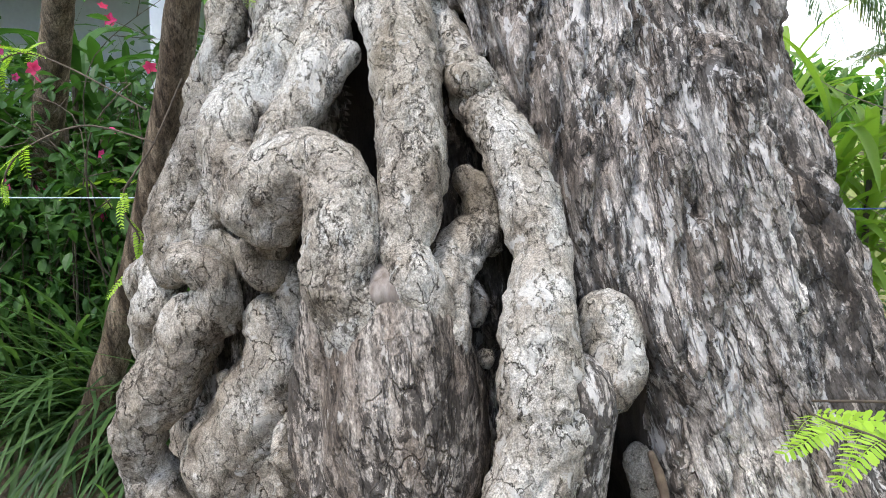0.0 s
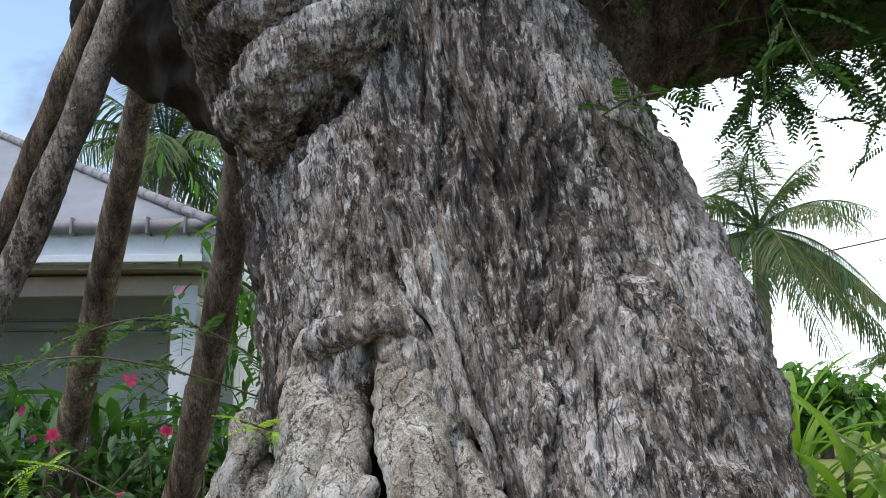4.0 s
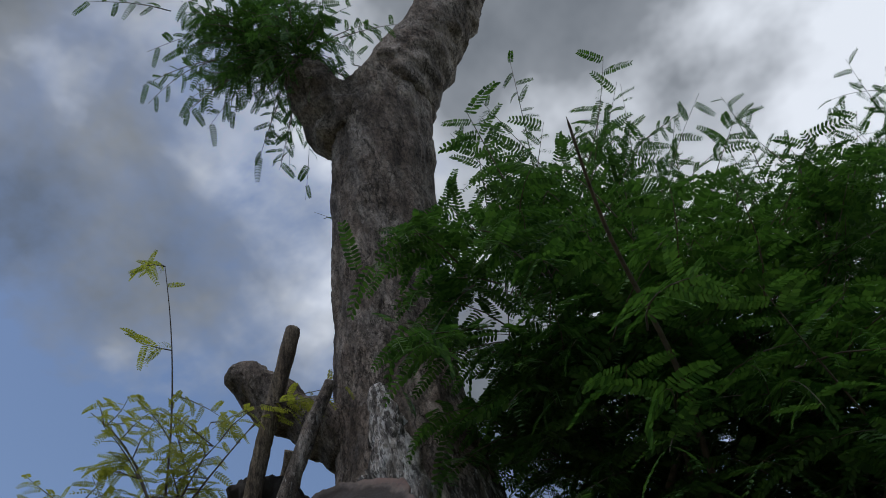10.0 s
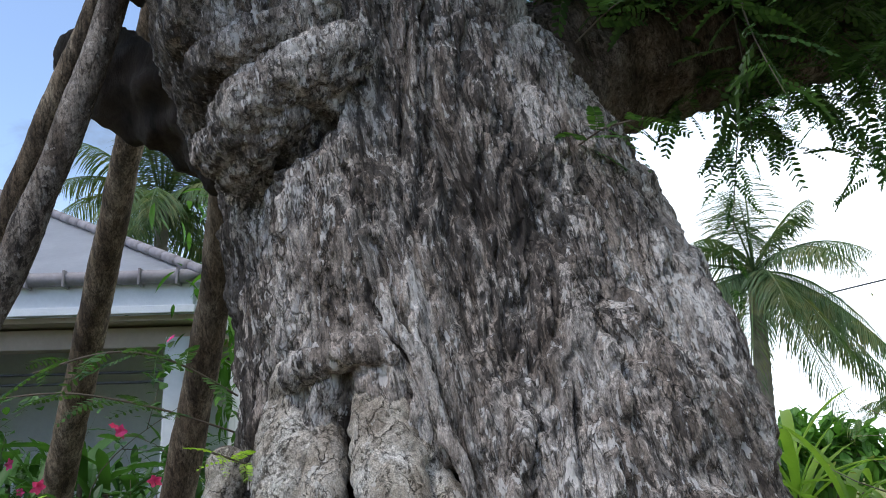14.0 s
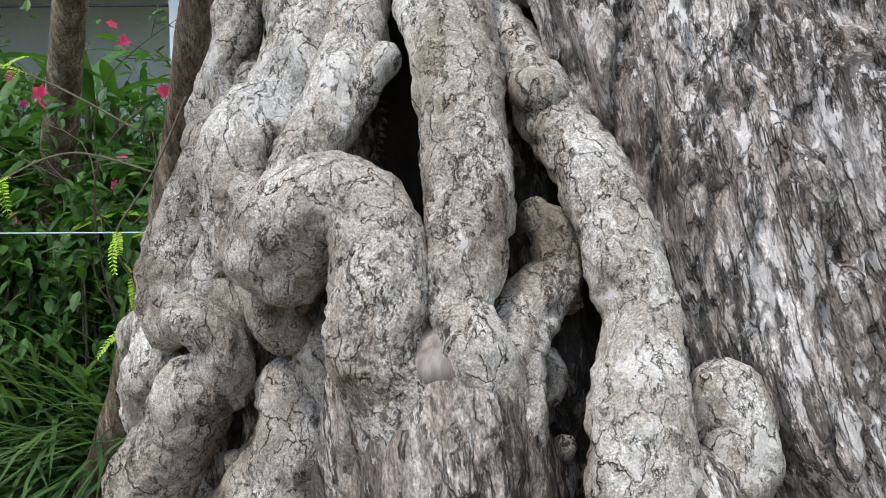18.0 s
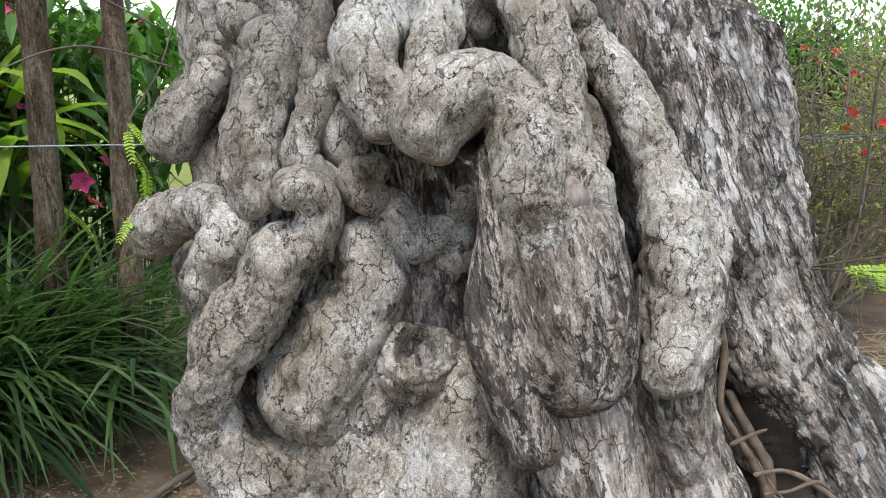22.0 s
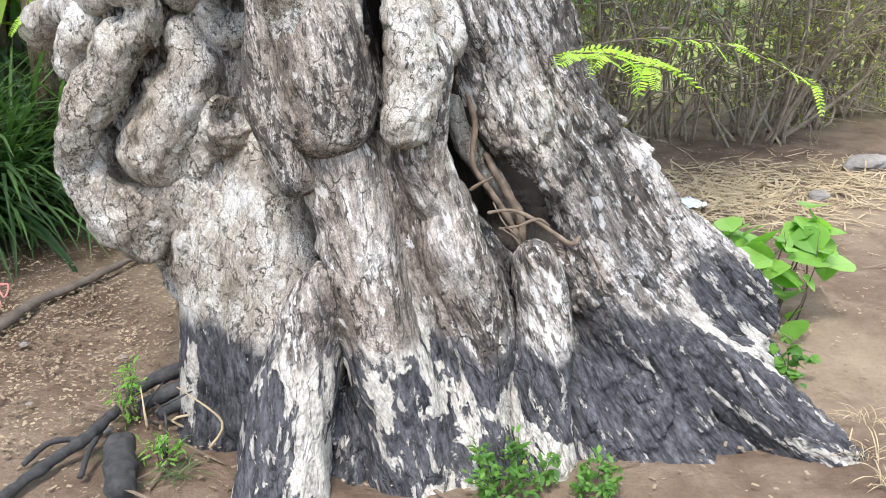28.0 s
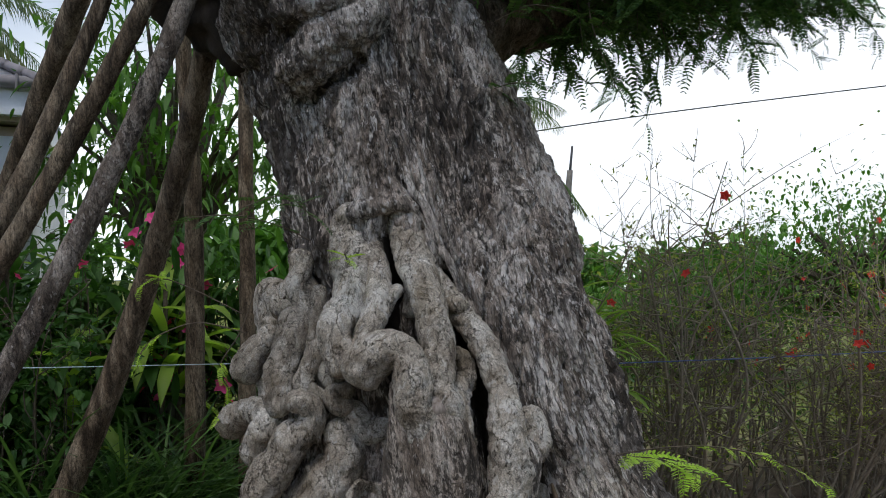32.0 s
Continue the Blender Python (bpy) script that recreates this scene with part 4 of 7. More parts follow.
def make_roots(tree):
    """Each root is a swept tube that swells where it meets a neighbour or the trunk."""
    lines = [catmull(spine, 0.012) for _, spine in ROOTS]

    def meeting(own, p):
        """Swelling in the seams: neighbours within a few centimetres draw the bark towards them."""
        out = np.zeros(len(p))
        foot = np.clip((0.98 - p[:, 2]) / 0.2, 0, 1)
        reach = 0.035 + 0.035 * foot
        low, high = p.min(0) - 0.08, p.max(0) + 0.08
        for k, line in enumerate(lines):
            if k == own:
                continue
            near = line[((line[:, :3] + line[:, 3:] > low) & (line[:, :3] - line[:, 3:] < high)).all(1)]
            if not len(near):
                continue
            best = np.full(len(p), 9.0)
            for c in near:
                best = np.minimum(best, np.sqrt(((p - c[:3]) ** 2).sum(1)) - c[3])
            h = np.clip(1 - np.abs(best) / reach, 0, 1) * (best > -reach)
            out += h * h * (0.0012 + 0.016 * foot)
        cx, cy, _ = trunk_base(np.zeros(len(p)), p[:, 2])
        phi = np.degrees(np.arctan2(p[:, 0] - cx, cy - p[:, 1]))
        _, _, wide = trunk_base(phi, p[:, 2])
        gap = np.hypot(p[:, 0] - cx, p[:, 1] - cy) - wide - grooves(phi, p[:, 2])
        h = np.clip(1 - np.abs(gap) / 0.06, 0, 1)
        return np.minimum(out, 0.003 + 0.022 * foot) + h * h * (0.005 + 0.010 * foot)

    for k, (name, spine) in enumerate(ROOTS):
        thick = max(s[3] for s in spine)
        sides = int(np.clip(2 * math.pi * thick / 0.0075, 20, 90))
        rough = lumpy(0.9, 0.05 if name == "vine_ridge" else 0.11, 1.5 if name in BARKY else 0.9 if name in COLUMNS else 0.7)
        rough = fluted(1.0) if name in COLUMNS + ("slab", "apron") else rough
        me = tube("root", spine, sides, 0.0075, lambda p, r: rough(p, r) + meeting(k, p))
        part("root", me, BULB_BARK if name in ("bulb", "flank") else BARK if name in BARKY else COLUMN_BARK if name in COLUMNS else ROOT_BARK, tree)


def make_cup(tree):
    """The hollow knot low among the roots, a bowl with a torn rim."""
    prof = ((0.004, -0.050), (0.050, -0.046), (0.066, -0.015), (0.066, 0.025), (0.052, 0.050), (0.040, 0.050), (0.034, 0.030), (0.026, 0.005), (0.002, -0.004))
    a = np.linspace(0, 2 * np.pi, 56, endpoint=False)
    pr = spline(np.linspace(0, len(prof) - 1, 60), np.array(prof)) * 1.4
    v = np.stack([pr[:, :1] * np.cos(a), pr[:, :1] * np.sin(a), np.broadcast_to(pr[:, 1:], (60, 56))], -1)
    v[..., 2] += 0.014 * np.sin(3 * a + 0.6)[None] * (pr[:, 1:] > 0.03)
    v = v.reshape(-1, 3)
    v = v + (gnoise(v * 24)[:, None] * 0.014 + bark_relief(v, 1.0)[:, None]) * v / (np.linalg.norm(v, axis=1)[:, None] + 0.01)
    turn = np.array(look((0, 0, 0), (0.25, 0.75, -0.85)).to_3x3())
    v = v @ turn.T + (-0.265, 1.895, 0.975)
    me = flat_mesh("hollow_knot", v, grid_faces(60, 56, True), True)
    part("hollow_knot", me, ROOT_BARK, tree, "hollow broken knot with a ragged rim")


def cut_limb(tree):
    """The thick sawn limb: a barky stump and its weathered cut."""
    axis = np.array((0.0, -0.88, 0.47))
    root, end = np.array((-0.45, 2.72, 3.02)), np.array((-0.575, 2.07, 3.47))
    spine = [(*root, 0.34), (-0.52, 2.42, 3.22, 0.31), (-0.565, 2.19, 3.40, 0.275), (*end, 0.26)]
    rough = lumpy(0.4, 0.10, 1.6)

    def outline(p, r):
        """Swells to a tongue on one side and a shoulder opposite, pinched between them, towards the cut."""
        turn = np.degrees(np.arctan2(p[:, 2] - 3.47, p[:, 0] + 0.575))
        wide = np.interp(turn, (-180, -135, -90, -30, 0, 40, 90, 130, 180), (0.12, -0.16, 0.02, -0.08, 0.0, 0.14, -0.04, -0.20, 0.12))
        return rough(p, r) + wide * r * np.clip((2.55 - p[:, 1]) / 0.4, 0, 1)

    v, f = sweep(spine, 120, 0.008, outline, closed=(True, False), round_ends=(False, False))
    limb = part("cut_limb", flat_mesh("cut_limb", v, f, True), BARK, tree, "sawn-off limb with deep furrowed bark")
    rim = v[-122:-2]
    c = rim.mean(0)
    rings = [c + (rim - c) * k + axis * dz for k, dz in ((1.0, 0.0), (0.985, 0.012), (0.90, 0.004), (0.84, -0.004), (0.6, 0.0), (0.3, 0.004), (0.02, 0.004))]
    v2 = np.concatenate(rings)
    v2 = v2 + axis * (gnoise(v2 * 16) * 0.012)[:, None]
    part("cut_face", flat_mesh("cut_face", v2, grid_faces(len(rings), 120, True), True), CUT_WOOD, limb, "weathered grey sawn face with a pale pinkish rim")


def cut_wood():
    m, n, bsdf = material("cut_wood", 0.85)
    place = n.add("ShaderNodeTexCoord").outputs["Object"]
    away = n.add("ShaderNodeVectorMath", i0=place, i1=(-0.575, 2.06, 3.475))
    away.operation = "DISTANCE"
    d = n.math("ADD", away.outputs["Value"], n.math("MULTIPLY", n.math("SUBTRACT", n.noise(place, 9.0, 4.0), 0.5), 0.11))
    colour = n.ramp(d, (0.08, (0.105, 0.112, 0.130)), (0.155, (0.150, 0.150, 0.155)), (0.172, (0.020, 0.016, 0.014)), (0.232, (0.042, 0.031, 0.025)), (0.246, (0.155, 0.120, 0.100)), (0.275, (0.19, 0.118, 0.098)))
    colour = n.mix(n.ramp(n.noise(place, 26.0, 7.0, 0.75, 0.8), (0.44, 0.0), (0.66, 0.55)), colour, (0.050, 0.046, 0.046))
    colour = n.mix(n.ramp(n.noise(place, 7.0, 6.0, 0.7, 0.5), (0.54, 0.0), (0.64, 0.35)), colour, (0.16, 0.125, 0.09))
    put(n, bsdf, "Base Color", colour)
    bumped(n, bsdf, n.noise(place, 40.0, 5.0, 0.7), 1.0, 0.004)
    return m


CUT_WOOD = cut_wood()

# pinnate leaf: leaflets in pairs along a drooping midrib, along x
def feather(pairs, length, leaflet, width, droop=0.25, seed=0):
    r = np.random.default_rng(seed)
    shape = np.array(((0, 0, 0), (0.20, 0.46, 0.02), (0.80, 0.46, 0.02), (1, 0.0, 0), (0.80, -0.46, 0.02), (0.20, -0.46, 0.02)))
    places = []
    for k in range(pairs):
        u = (k + 0.9) / pairs
        c = np.array((u * length, 0, -droop * length * u * u))
        for s in (-1, 1):
            a = radians(80 - 26 * u + r.uniform(-6, 6))
            d = (math.cos(a), s * math.sin(a), -0.12 - 0.2 * u + r.uniform(-0.1, 0.1))
            places.append((turned(d, r.uniform(-0.3, 0.3)), leaflet * (0.75 + 0.4 * math.sin(math.pi * min(1, u * 1.05)) ** 0.5), c))
    v, f = scatter(shape * (1, width / leaflet, 1), [np.array([[0, 1, 2, 3, 4, 5]])], places)
    rib = np.array([[u * length, s * 0.006, -droop * length * u * u] for u in np.linspace(0, 1, 5) for s in (-1, 1)])
    faces = [np.array([[2 * k, 2 * k + 2, 2 * k + 3, 2 * k + 1] for k in range(4)])]
    return join((v, f), (rib, faces))


def branchlet(start, way, length, leaves, size, seed, sag=0.35, kinds=None, twig_r=0.004, spread=0.9):
    """One twig: its line and the leaf placements on it."""
    r = np.random.default_rng(seed)
    way = np.asarray(way, float) / np.linalg.norm(way)
    bend = r.normal(size=3) * 0.18
    line = []
    for k in range(7):
        u = k / 6
        p = np.asarray(start) + way * length * u + bend * length * u * u - np.array((0, 0, sag)) * length * u * u
        line.append((*p, twig_r * (1 - 0.75 * u)))
    pts = np.array(line)[:, :3]
    places = []
    for k in range(leaves):
        u = 0.12 + 0.88 * (k + r.uniform(0, 0.6)) / leaves
        j = min(5, int(u * 6))
        p = pts[j] + (pts[j + 1] - pts[j]) * (u * 6 - j)
        t = pts[j + 1] - pts[j]
        t /= np.linalg.norm(t)
        side = np.cross(t, (0, 0, 1)) + r.normal(size=3) * 0.25
        side /= np.linalg.norm(side) + 1e-6
        d = t * 0.55 + side * (spread if k % 2 else -spread) + np.array((0, 0, r.uniform(-0.35, 0.2)))
        places.append((turned(d, r.uniform(-0.5, 0.5)), size * r.uniform(0.75, 1.2), p))
    return line, places


def foliage(name, twigs, shapes, parent, leaf, twig_label="", label=""):
    """Joins the leaves of many twigs, and their twigs, into two parts."""
    groups = [[] for _ in shapes]
    lines = []
    for k, (line, places) in enumerate(twigs):
        lines.append(sweep(line, 5, 0.08, closed=(True, True), round_ends=(False, False)))
        for j, p in enumerate(places):
            groups[(k + j) % len(shapes)].append(p)
    both = [scatter(*shapes[i], g) for i, g in enumerate(groups) if g]
    ob = part(name, flat_mesh(name, *join(*both)), leaf, parent, label)
    tagged(ob, kind="stuff")
    tw = part("twig_cluster", flat_mesh("twig_cluster", *join(*lines), True), TWIG, parent, twig_label)
    tagged(tw, kind="stuff")
    return ob


LEAVES = [feather(12, 1.0, 0.165, 0.066, 0.30, 1), feather(10, 1.0, 0.18, 0.076, 0.55, 2), feather(13, 1.0, 0.15, 0.060, 0.15, 3)]


def crown(tree):
    """The dense feathery crown on the right limb, and thinner tufts above."""
    r = np.random.default_rng(11)
    twigs = []
    hub = np.array(((0.30, 2.70, 3.25), (0.9, 2.9, 3.45), (1.6, 3.2, 3.7), (2.6, 3.6, 4.0), (3.6, 4.2, 4.4)))
    for k in range(880):
        u = r.uniform(0, 4)
        j = min(3, int(u))
        p = hub[j] + (hub[j + 1] - hub[j]) * (u - j)
        tall = 1.95 - 0.1 * u
        start = p + np.array((r.normal(0.1, 0.30), r.normal(-0.25, 0.42), tall * r.uniform(0.0, 1.0) ** 1.5 - 0.12))
        out = start - (p + np.array((0.1, 0.2, 0.5)))
        out /= np.linalg.norm(out) + 0.2
        way = out + r.normal(size=3) * 0.45 + np.array((0.1, -0.15, 0.25 if start[2] < p[2] + 1.3 else 0.6))
        if start[0] < -0.05 and start[1] > 2.1 or start[0] < 1.1 and start[2] < 3.85 - 0.35 * start[0] or start[2] > 2.0 + 1.02 * (start[1] + 0.4):
            continue
        fine = 0.62 if start[2] > 4.5 else 0.9
        twigs.append(branchlet(start, way, r.uniform(0.35, 0.6), int(r.integers(11, 15)), r.uniform(0.13, 0.19) * fine, 100 + k, 0.25))
    for k in range(150):
        start = np.array((r.uniform(-0.05, 1.0), r.uniform(2.65, 3.3), r.uniform(3.55, 4.6)))
        twigs.append(branchlet(start, (r.normal(-0.1, 0.4), -0.5, r.normal(0.0, 0.3)), 0.4, 12, 0.16, 1700 + k, 0.4))
    for k in range(120):
        x = r.uniform(0.75, 3.0)
        start = np.array((x, r.uniform(2.0, 2.9) + 0.25 * (x - 0.8), r.uniform(3.15, 3.9) + 0.22 * (x - 0.8)))
        twigs.append(branchlet(start, (r.normal(0.1, 0.4), -0.5, r.normal(0.0, 0.3)), 0.4, 12, 0.16, 2100 + k, 0.5))
    for k in range(46):
        start = np.array((r.uniform(-0.1, 0.7), r.uniform(2.3, 2.7), r.uniform(4.0, 4.5)))
        twigs.append(branchlet(start, (r.normal(-0.1, 0.4), -0.6, r.normal(0.0, 0.3)), 0.36, 12, 0.15, 2300 + k, 0.45))
    for k in range(110):
        start = np.array((r.uniform(0.35, 1.7), r.uniform(2.85, 3.5), r.uniform(3.3, 4.1)))
        twigs.append(branchlet(start, (r.normal(0.1, 0.5), -0.3, r.normal(0.1, 0.4)), 0.42, 12, 0.16, 2500 + k, 0.35))
    for k in range(190):
        start = np.array((r.uniform(0.0, 3.2), r.uniform(2.7, 3.6), r.uniform(4.9, 5.9)))
        twigs.append(branchlet(start, (r.normal(0.1, 0.45), r.normal(0, 0.3), 1.0), r.uniform(0.35, 0.95), 11, r.uniform(0.075, 0.11), 1900 + k, 0.08))
    for k in range(26):
        start = np.array((r.uniform(-0.15, 0.4), r.uniform(2.05, 2.4), r.uniform(4.15, 4.9)))
        twigs.append(branchlet(start, (r.normal(-0.3, 0.4), -0.4, r.normal(0, 0.3)), 0.4, 11, 0.16, 1500 + k, 0.4))
    for k in range(150):
        x = r.uniform(0.35, 3.0)
        y = 2.02 + 0.36 * x + r.normal(0, 0.10)
        start = np.array((x, y, 3.55 + 0.22 * x + r.uniform(0.0, 1.0) * (0.95 + 0.25 * x)))
        if start[2] < 2.0 + 1.02 * (y + 0.4):
            twigs.append(branchlet(start, (r.normal(0, 0.5), -0.5, r.normal(0.15, 0.3)), r.uniform(0.22, 0.38), 6, r.uniform(0.17, 0.22), 3100 + k, 0.3))
    foliage("leaves", twigs, LEAVES, tree, LEAF, "thin brown twigs", "dense dark green feathery leaves")
    # boughs from the limb into the crown
    for k in range(16):
        u = 0.25 * k
        j = min(3, int(u))
        p = hub[j] + (hub[j + 1] - hub[j]) * (u - j)
        d = np.array((r.normal(0.1, 0.4), r.normal(-0.2, 0.5), r.uniform(0.5, 1.0)))
        line = [(*(p + d * s * 1.5 + r.normal(size=3) * 0.07 * s), 0.016 * (1 - 0.75 * s)) for s in np.linspace(0, 1, 5)]
        part("bough", tube("bough", line, 8, 0.05), TWIG, tree)
    top = []
    for k in range(150):
        out = np.array((r.normal(-0.35, 0.4), r.normal(-0.2, 0.35), r.normal(0.1, 0.4)))
        start = np.array((-0.98, 2.48, 6.78)) + out * r.uniform(0.02, 0.55)
        top.append(branchlet(start, out + (0, 0, 0.0), r.uniform(0.2, 0.42), 8, r.uniform(0.08, 0.115), 900 + k, 0.6))
    for k in range(60):
        out = np.array((r.normal(0.5, 0.35), r.normal(-0.1, 0.4), r.uniform(0.2, 1.0)))
        start = np.array((0.05, 2.9, 5.0)) + out * r.uniform(0.1, 0.8)
        top.append(branchlet(start, out + (0, 0, 0.6), r.uniform(0.35, 0.6), 10, r.uniform(0.12, 0.17), 1000 + k, 0.1))
    foliage("tuft", top, LEAVES, tree, LEAF, "thin brown twigs", "loose tufts of feathery leaves on the upper stem")


def sapling_shoots(tree):
    """Thin yellow-leaved shoots on the charred stub."""
    r = np.random.default_rng(5)
    twigs = []
    base = np.array((-1.34, 2.62, 3.80))
    for k, (dx, dz, length) in enumerate(((0.02, 1.0, 1.25), (-0.35, 0.9, 1.15), (0.3, 1.0, 0.8), (-0.75, 0.6, 0.65), (-0.2, 0.7, 0.6), (0.5, 0.7, 0.5), (-0.5, 0.45, 0.5), (0.1, 0.9, 0.7))):
        line, few = branchlet(base, (dx, r.normal(0, 0.15), dz), length, 5, 0.08, 300 + k, 0.12, twig_r=0.006)
        twigs.append((line, few[2:]))
        for j in range(7):
            p = np.array(line[int(r.integers(2, 7))][:3])
            twigs.append(branchlet(p, (r.normal(0, 0.8), r.normal(0, 0.5), r.normal(0.3, 0.4)), r.uniform(0.12, 0.32), 7, r.uniform(0.06, 0.095), 320 + 10 * k + j, 0.2, twig_r=0.003))
    foliage("shoots", twigs, LEAVES, tree, LEAF_YELLOW, "bare thin shoots", "sparse yellow-green shoots sprouting from the charred stub")


def limbs(tree):
    part("limb", tube("limb", ((0.00, 2.70, 2.95, 0.30), (0.45, 2.85, 3.20, 0.25), (0.95, 3.05, 3.36, 0.20), (1.7, 3.4, 3.60, 0.16), (2.8, 3.85, 4.0, 0.12), (3.8, 4.3, 4.4, 0.07)), 48, 0.02, lumpy(0.6)), SHADED_STEM_BARK, tree, "thick limb under the leaves, their shade put into its colour")
    part("limb", tube("limb", ((-0.48, 2.62, 6.15, 0.27), (-0.42, 2.62, 6.45, 0.25), (-0.22, 2.62, 6.95, 0.21), (-0.06, 2.65, 7.4, 0.19), (0.20, 2.7, 8.4, 0.12)), 48, 0.015, lumpy(0.5)), SHADED_STEM_BARK, tree)
    part("knob", tube("knob", ((-0.56, 2.6, 5.95, 0.20), (-0.74, 2.57, 6.22, 0.19), (-0.90, 2.52, 6.50, 0.14), (-1.00, 2.50, 6.72, 0.08)), 40, 0.015, lumpy(0.8, 0.3)), SHADED_STEM_BARK, tree)
    charred = lambda p, r: (ridged(p * 9 + 2) - 0.6) * 0.06 + (ridged(p * 22) - 0.5) * 0.03
    burnt = part("stub", tube("stub", ((-0.45, 2.68, 3.35, 0.27), (-0.82, 2.66, 3.62, 0.23), (-1.10, 2.63, 3.67, 0.19), (-1.30, 2.60, 3.68, 0.14), (-1.36, 2.59, 3.68, 0.09)), 72, 0.008, charred), CHAR_AND_SHADE, tree, "charred broken limb stub with a jagged end")
    part("stub", tube("stub", ((-0.80, 2.64, 3.72, 0.16), (-0.98, 2.62, 3.88, 0.13), (-1.06, 2.62, 3.98, 0.07)), 48, 0.01, charred), CHAR_AND_SHADE, tree, "charred hump on the broken limb")
    for k, (x, z, h) in enumerate(((-1.37, 3.80, 0.10), (-1.31, 3.82, 0.13), (-1.26, 3.82, 0.11), (-1.20, 3.82, 0.07))):
        part("splinter", tube("splinter", ((x, 2.58, z - 0.06, 0.028), (x - 0.004, 2.58, z + h * 0.5, 0.018), (x + 0.01, 2.58, z + h, 0.003)), 8, 0.02, lumpy(0.5)), CHAR_AND_SHADE, burnt)
    part("stub", tube("stub", ((-0.45, 2.85, 2.95, 0.22), (-0.85, 2.88, 3.14, 0.18), (-1.15, 2.88, 3.30, 0.14), (-1.29, 2.88, 3.38, 0.10)), 48, 0.012, lumpy(0.8, 0.35)), CHAR_AND_SHADE, tree, "rounded dark limb stub")
    part("stub", tube("stub", ((-0.55, 2.66, 4.12, 0.14), (-0.82, 2.64, 4.28, 0.11), (-1.02, 2.62, 4.44, 0.10), (-1.14, 2.6, 4.57, 0.065)), 40, 0.012, lumpy(0.8, 0.3)), SHADED_STEM_BARK, tree, "short forked branch stub")
    part("stub", tube("stub", ((0.18, 2.68, 3.50, 0.16), (0.36, 2.62, 3.63, 0.13), (0.48, 2.59, 3.56, 0.095), (0.52, 2.57, 3.46, 0.05)), 40, 0.010, lumpy(0.8, 0.25)), SHADED_STEM_BARK, tree, "rounded pale branch stub")
    part("knuckle", tube("knuckle", ((0.05, 2.42, 3.08, 0.14), (0.16, 2.44, 3.22, 0.12), (0.24, 2.52, 3.36, 0.08)), 48, 0.012, lumpy(0.5, 0.25)), BARK, tree)
    part("ridge", tube("ridge", ((-0.36, 2.32, 3.25, 0.13), (-0.40, 2.36, 3.65, 0.11), (-0.46, 2.40, 4.05, 0.07), (-0.50, 2.42, 4.25, 0.03)), 48, 0.01, lumpy(0.3, 0.2, 1.5)), BARK, tree)


tree = thing("tree", "ancient gnarled tree with twisted grey roots and feathery crown", "tree")
make_trunk(tree)
make_roots(tree)
make_cup(tree)
cut_limb(tree)
limbs(tree)
crown(tree)
sapling_shoots(tree)


# ---- ground ----
def soil_material():
    m, n, bsdf = material("soil", 0.95)
    place = n.add("ShaderNodeTexCoord").outputs["Object"]
    big = n.noise(place, 0.55, 4.0, 0.6)
    mid = n.noise(place, 4.0, 6.0, 0.65, 0.4)
    fine = n.noise(place, 45.0, 5.0, 0.7)
    colour = n.mix(n.ramp(mid, (0.35, 0.0), (0.65, 1.0)), (0.105, 0.070, 0.048), (0.235, 0.175, 0.125))
    colour = n.mix(n.ramp(big, (0.45, 0.0), (0.62, 0.7)), colour, (0.34, 0.27, 0.19))
    colour = n.mix(n.math("MULTIPLY", fine, 0.55), colour, (0.045, 0.032, 0.024))
    # the far field is grassy
    far = n.add("ShaderNodeVectorMath", i0=place, i1=(0.0, 0.0, 0.0))
    far.operation = "LENGTH"
    grass = n.mix(n.noise(place, 0.8, 5.0, 0.7), (0.10, 0.13, 0.03), (0.24, 0.26, 0.08))
    colour = n.mix(n.ramp(n.math("DIVIDE", far.outputs["Value"], 60.0), (0.12, 0.0), (0.2, 1.0)), colour, grass)
    put(n, bsdf, "Base Color", colour)
    put(n, bsdf, "Specular IOR Level", 0.1)
    bumped(n, bsdf, n.math("ADD", mid, n.math("MULTIPLY", fine, 0.5)), 1.0, 0.02)
    return m


def ground():
    fine = np.linspace(-5.0, 6.5, 231)
    steps = np.array((7.5, 9, 11, 14, 18, 24, 34, 50, 80, 140, 260, 600, 1500.0))
    xs = np.concatenate([-(steps[::-1] - 0.9), fine, steps])
    ys = xs + 1.5
    X, Y = np.meshgrid(xs, ys)
    p = np.stack([X, Y, 0 * X], -1).reshape(-1, 3)
    near = np.exp(-((np.hypot(p[:, 0], p[:, 1] - 2) / 7) ** 2))
    p[:, 2] = (gnoise(p * 0.9) * 0.06 + gnoise(p * 4) * 0.022 + gnoise(p * 14) * 0.010) * near - 0.02
    ob = part("ground", flat_mesh("ground", p, grid_faces(*X.shape, False), True), soil_material(), None, "bare brown soil strewn with litter, grassy far off")
    tagged(ob, kind="structure")


ground()


# ---- house ----
WALL_GREY = plain_material("grey_render", (0.66, 0.68, 0.70), (0.74, 0.76, 0.78), 3, 0.8)
WHITE_PAINT = plain_material("white_paint", (0.66, 0.70, 0.74), (0.76, 0.79, 0.82), 4, 0.5)
ROOF_SHEET = plain_material("roof_sheet", (0.46, 0.48, 0.53), (0.58, 0.60, 0.64), 2.5, 0.45)
ROOF_CAP = plain_material("roof_cap", (0.20, 0.18, 0.19), (0.33, 0.31, 0.32), 7, 0.7)
SOFFIT = plain_material("soffit", (0.42, 0.34, 0.27), (0.52, 0.43, 0.35), 3, 0.7)
DARK_METAL = plain_material("dark_metal", (0.05, 0.05, 0.055), (0.10, 0.10, 0.11), 8, 0.5)
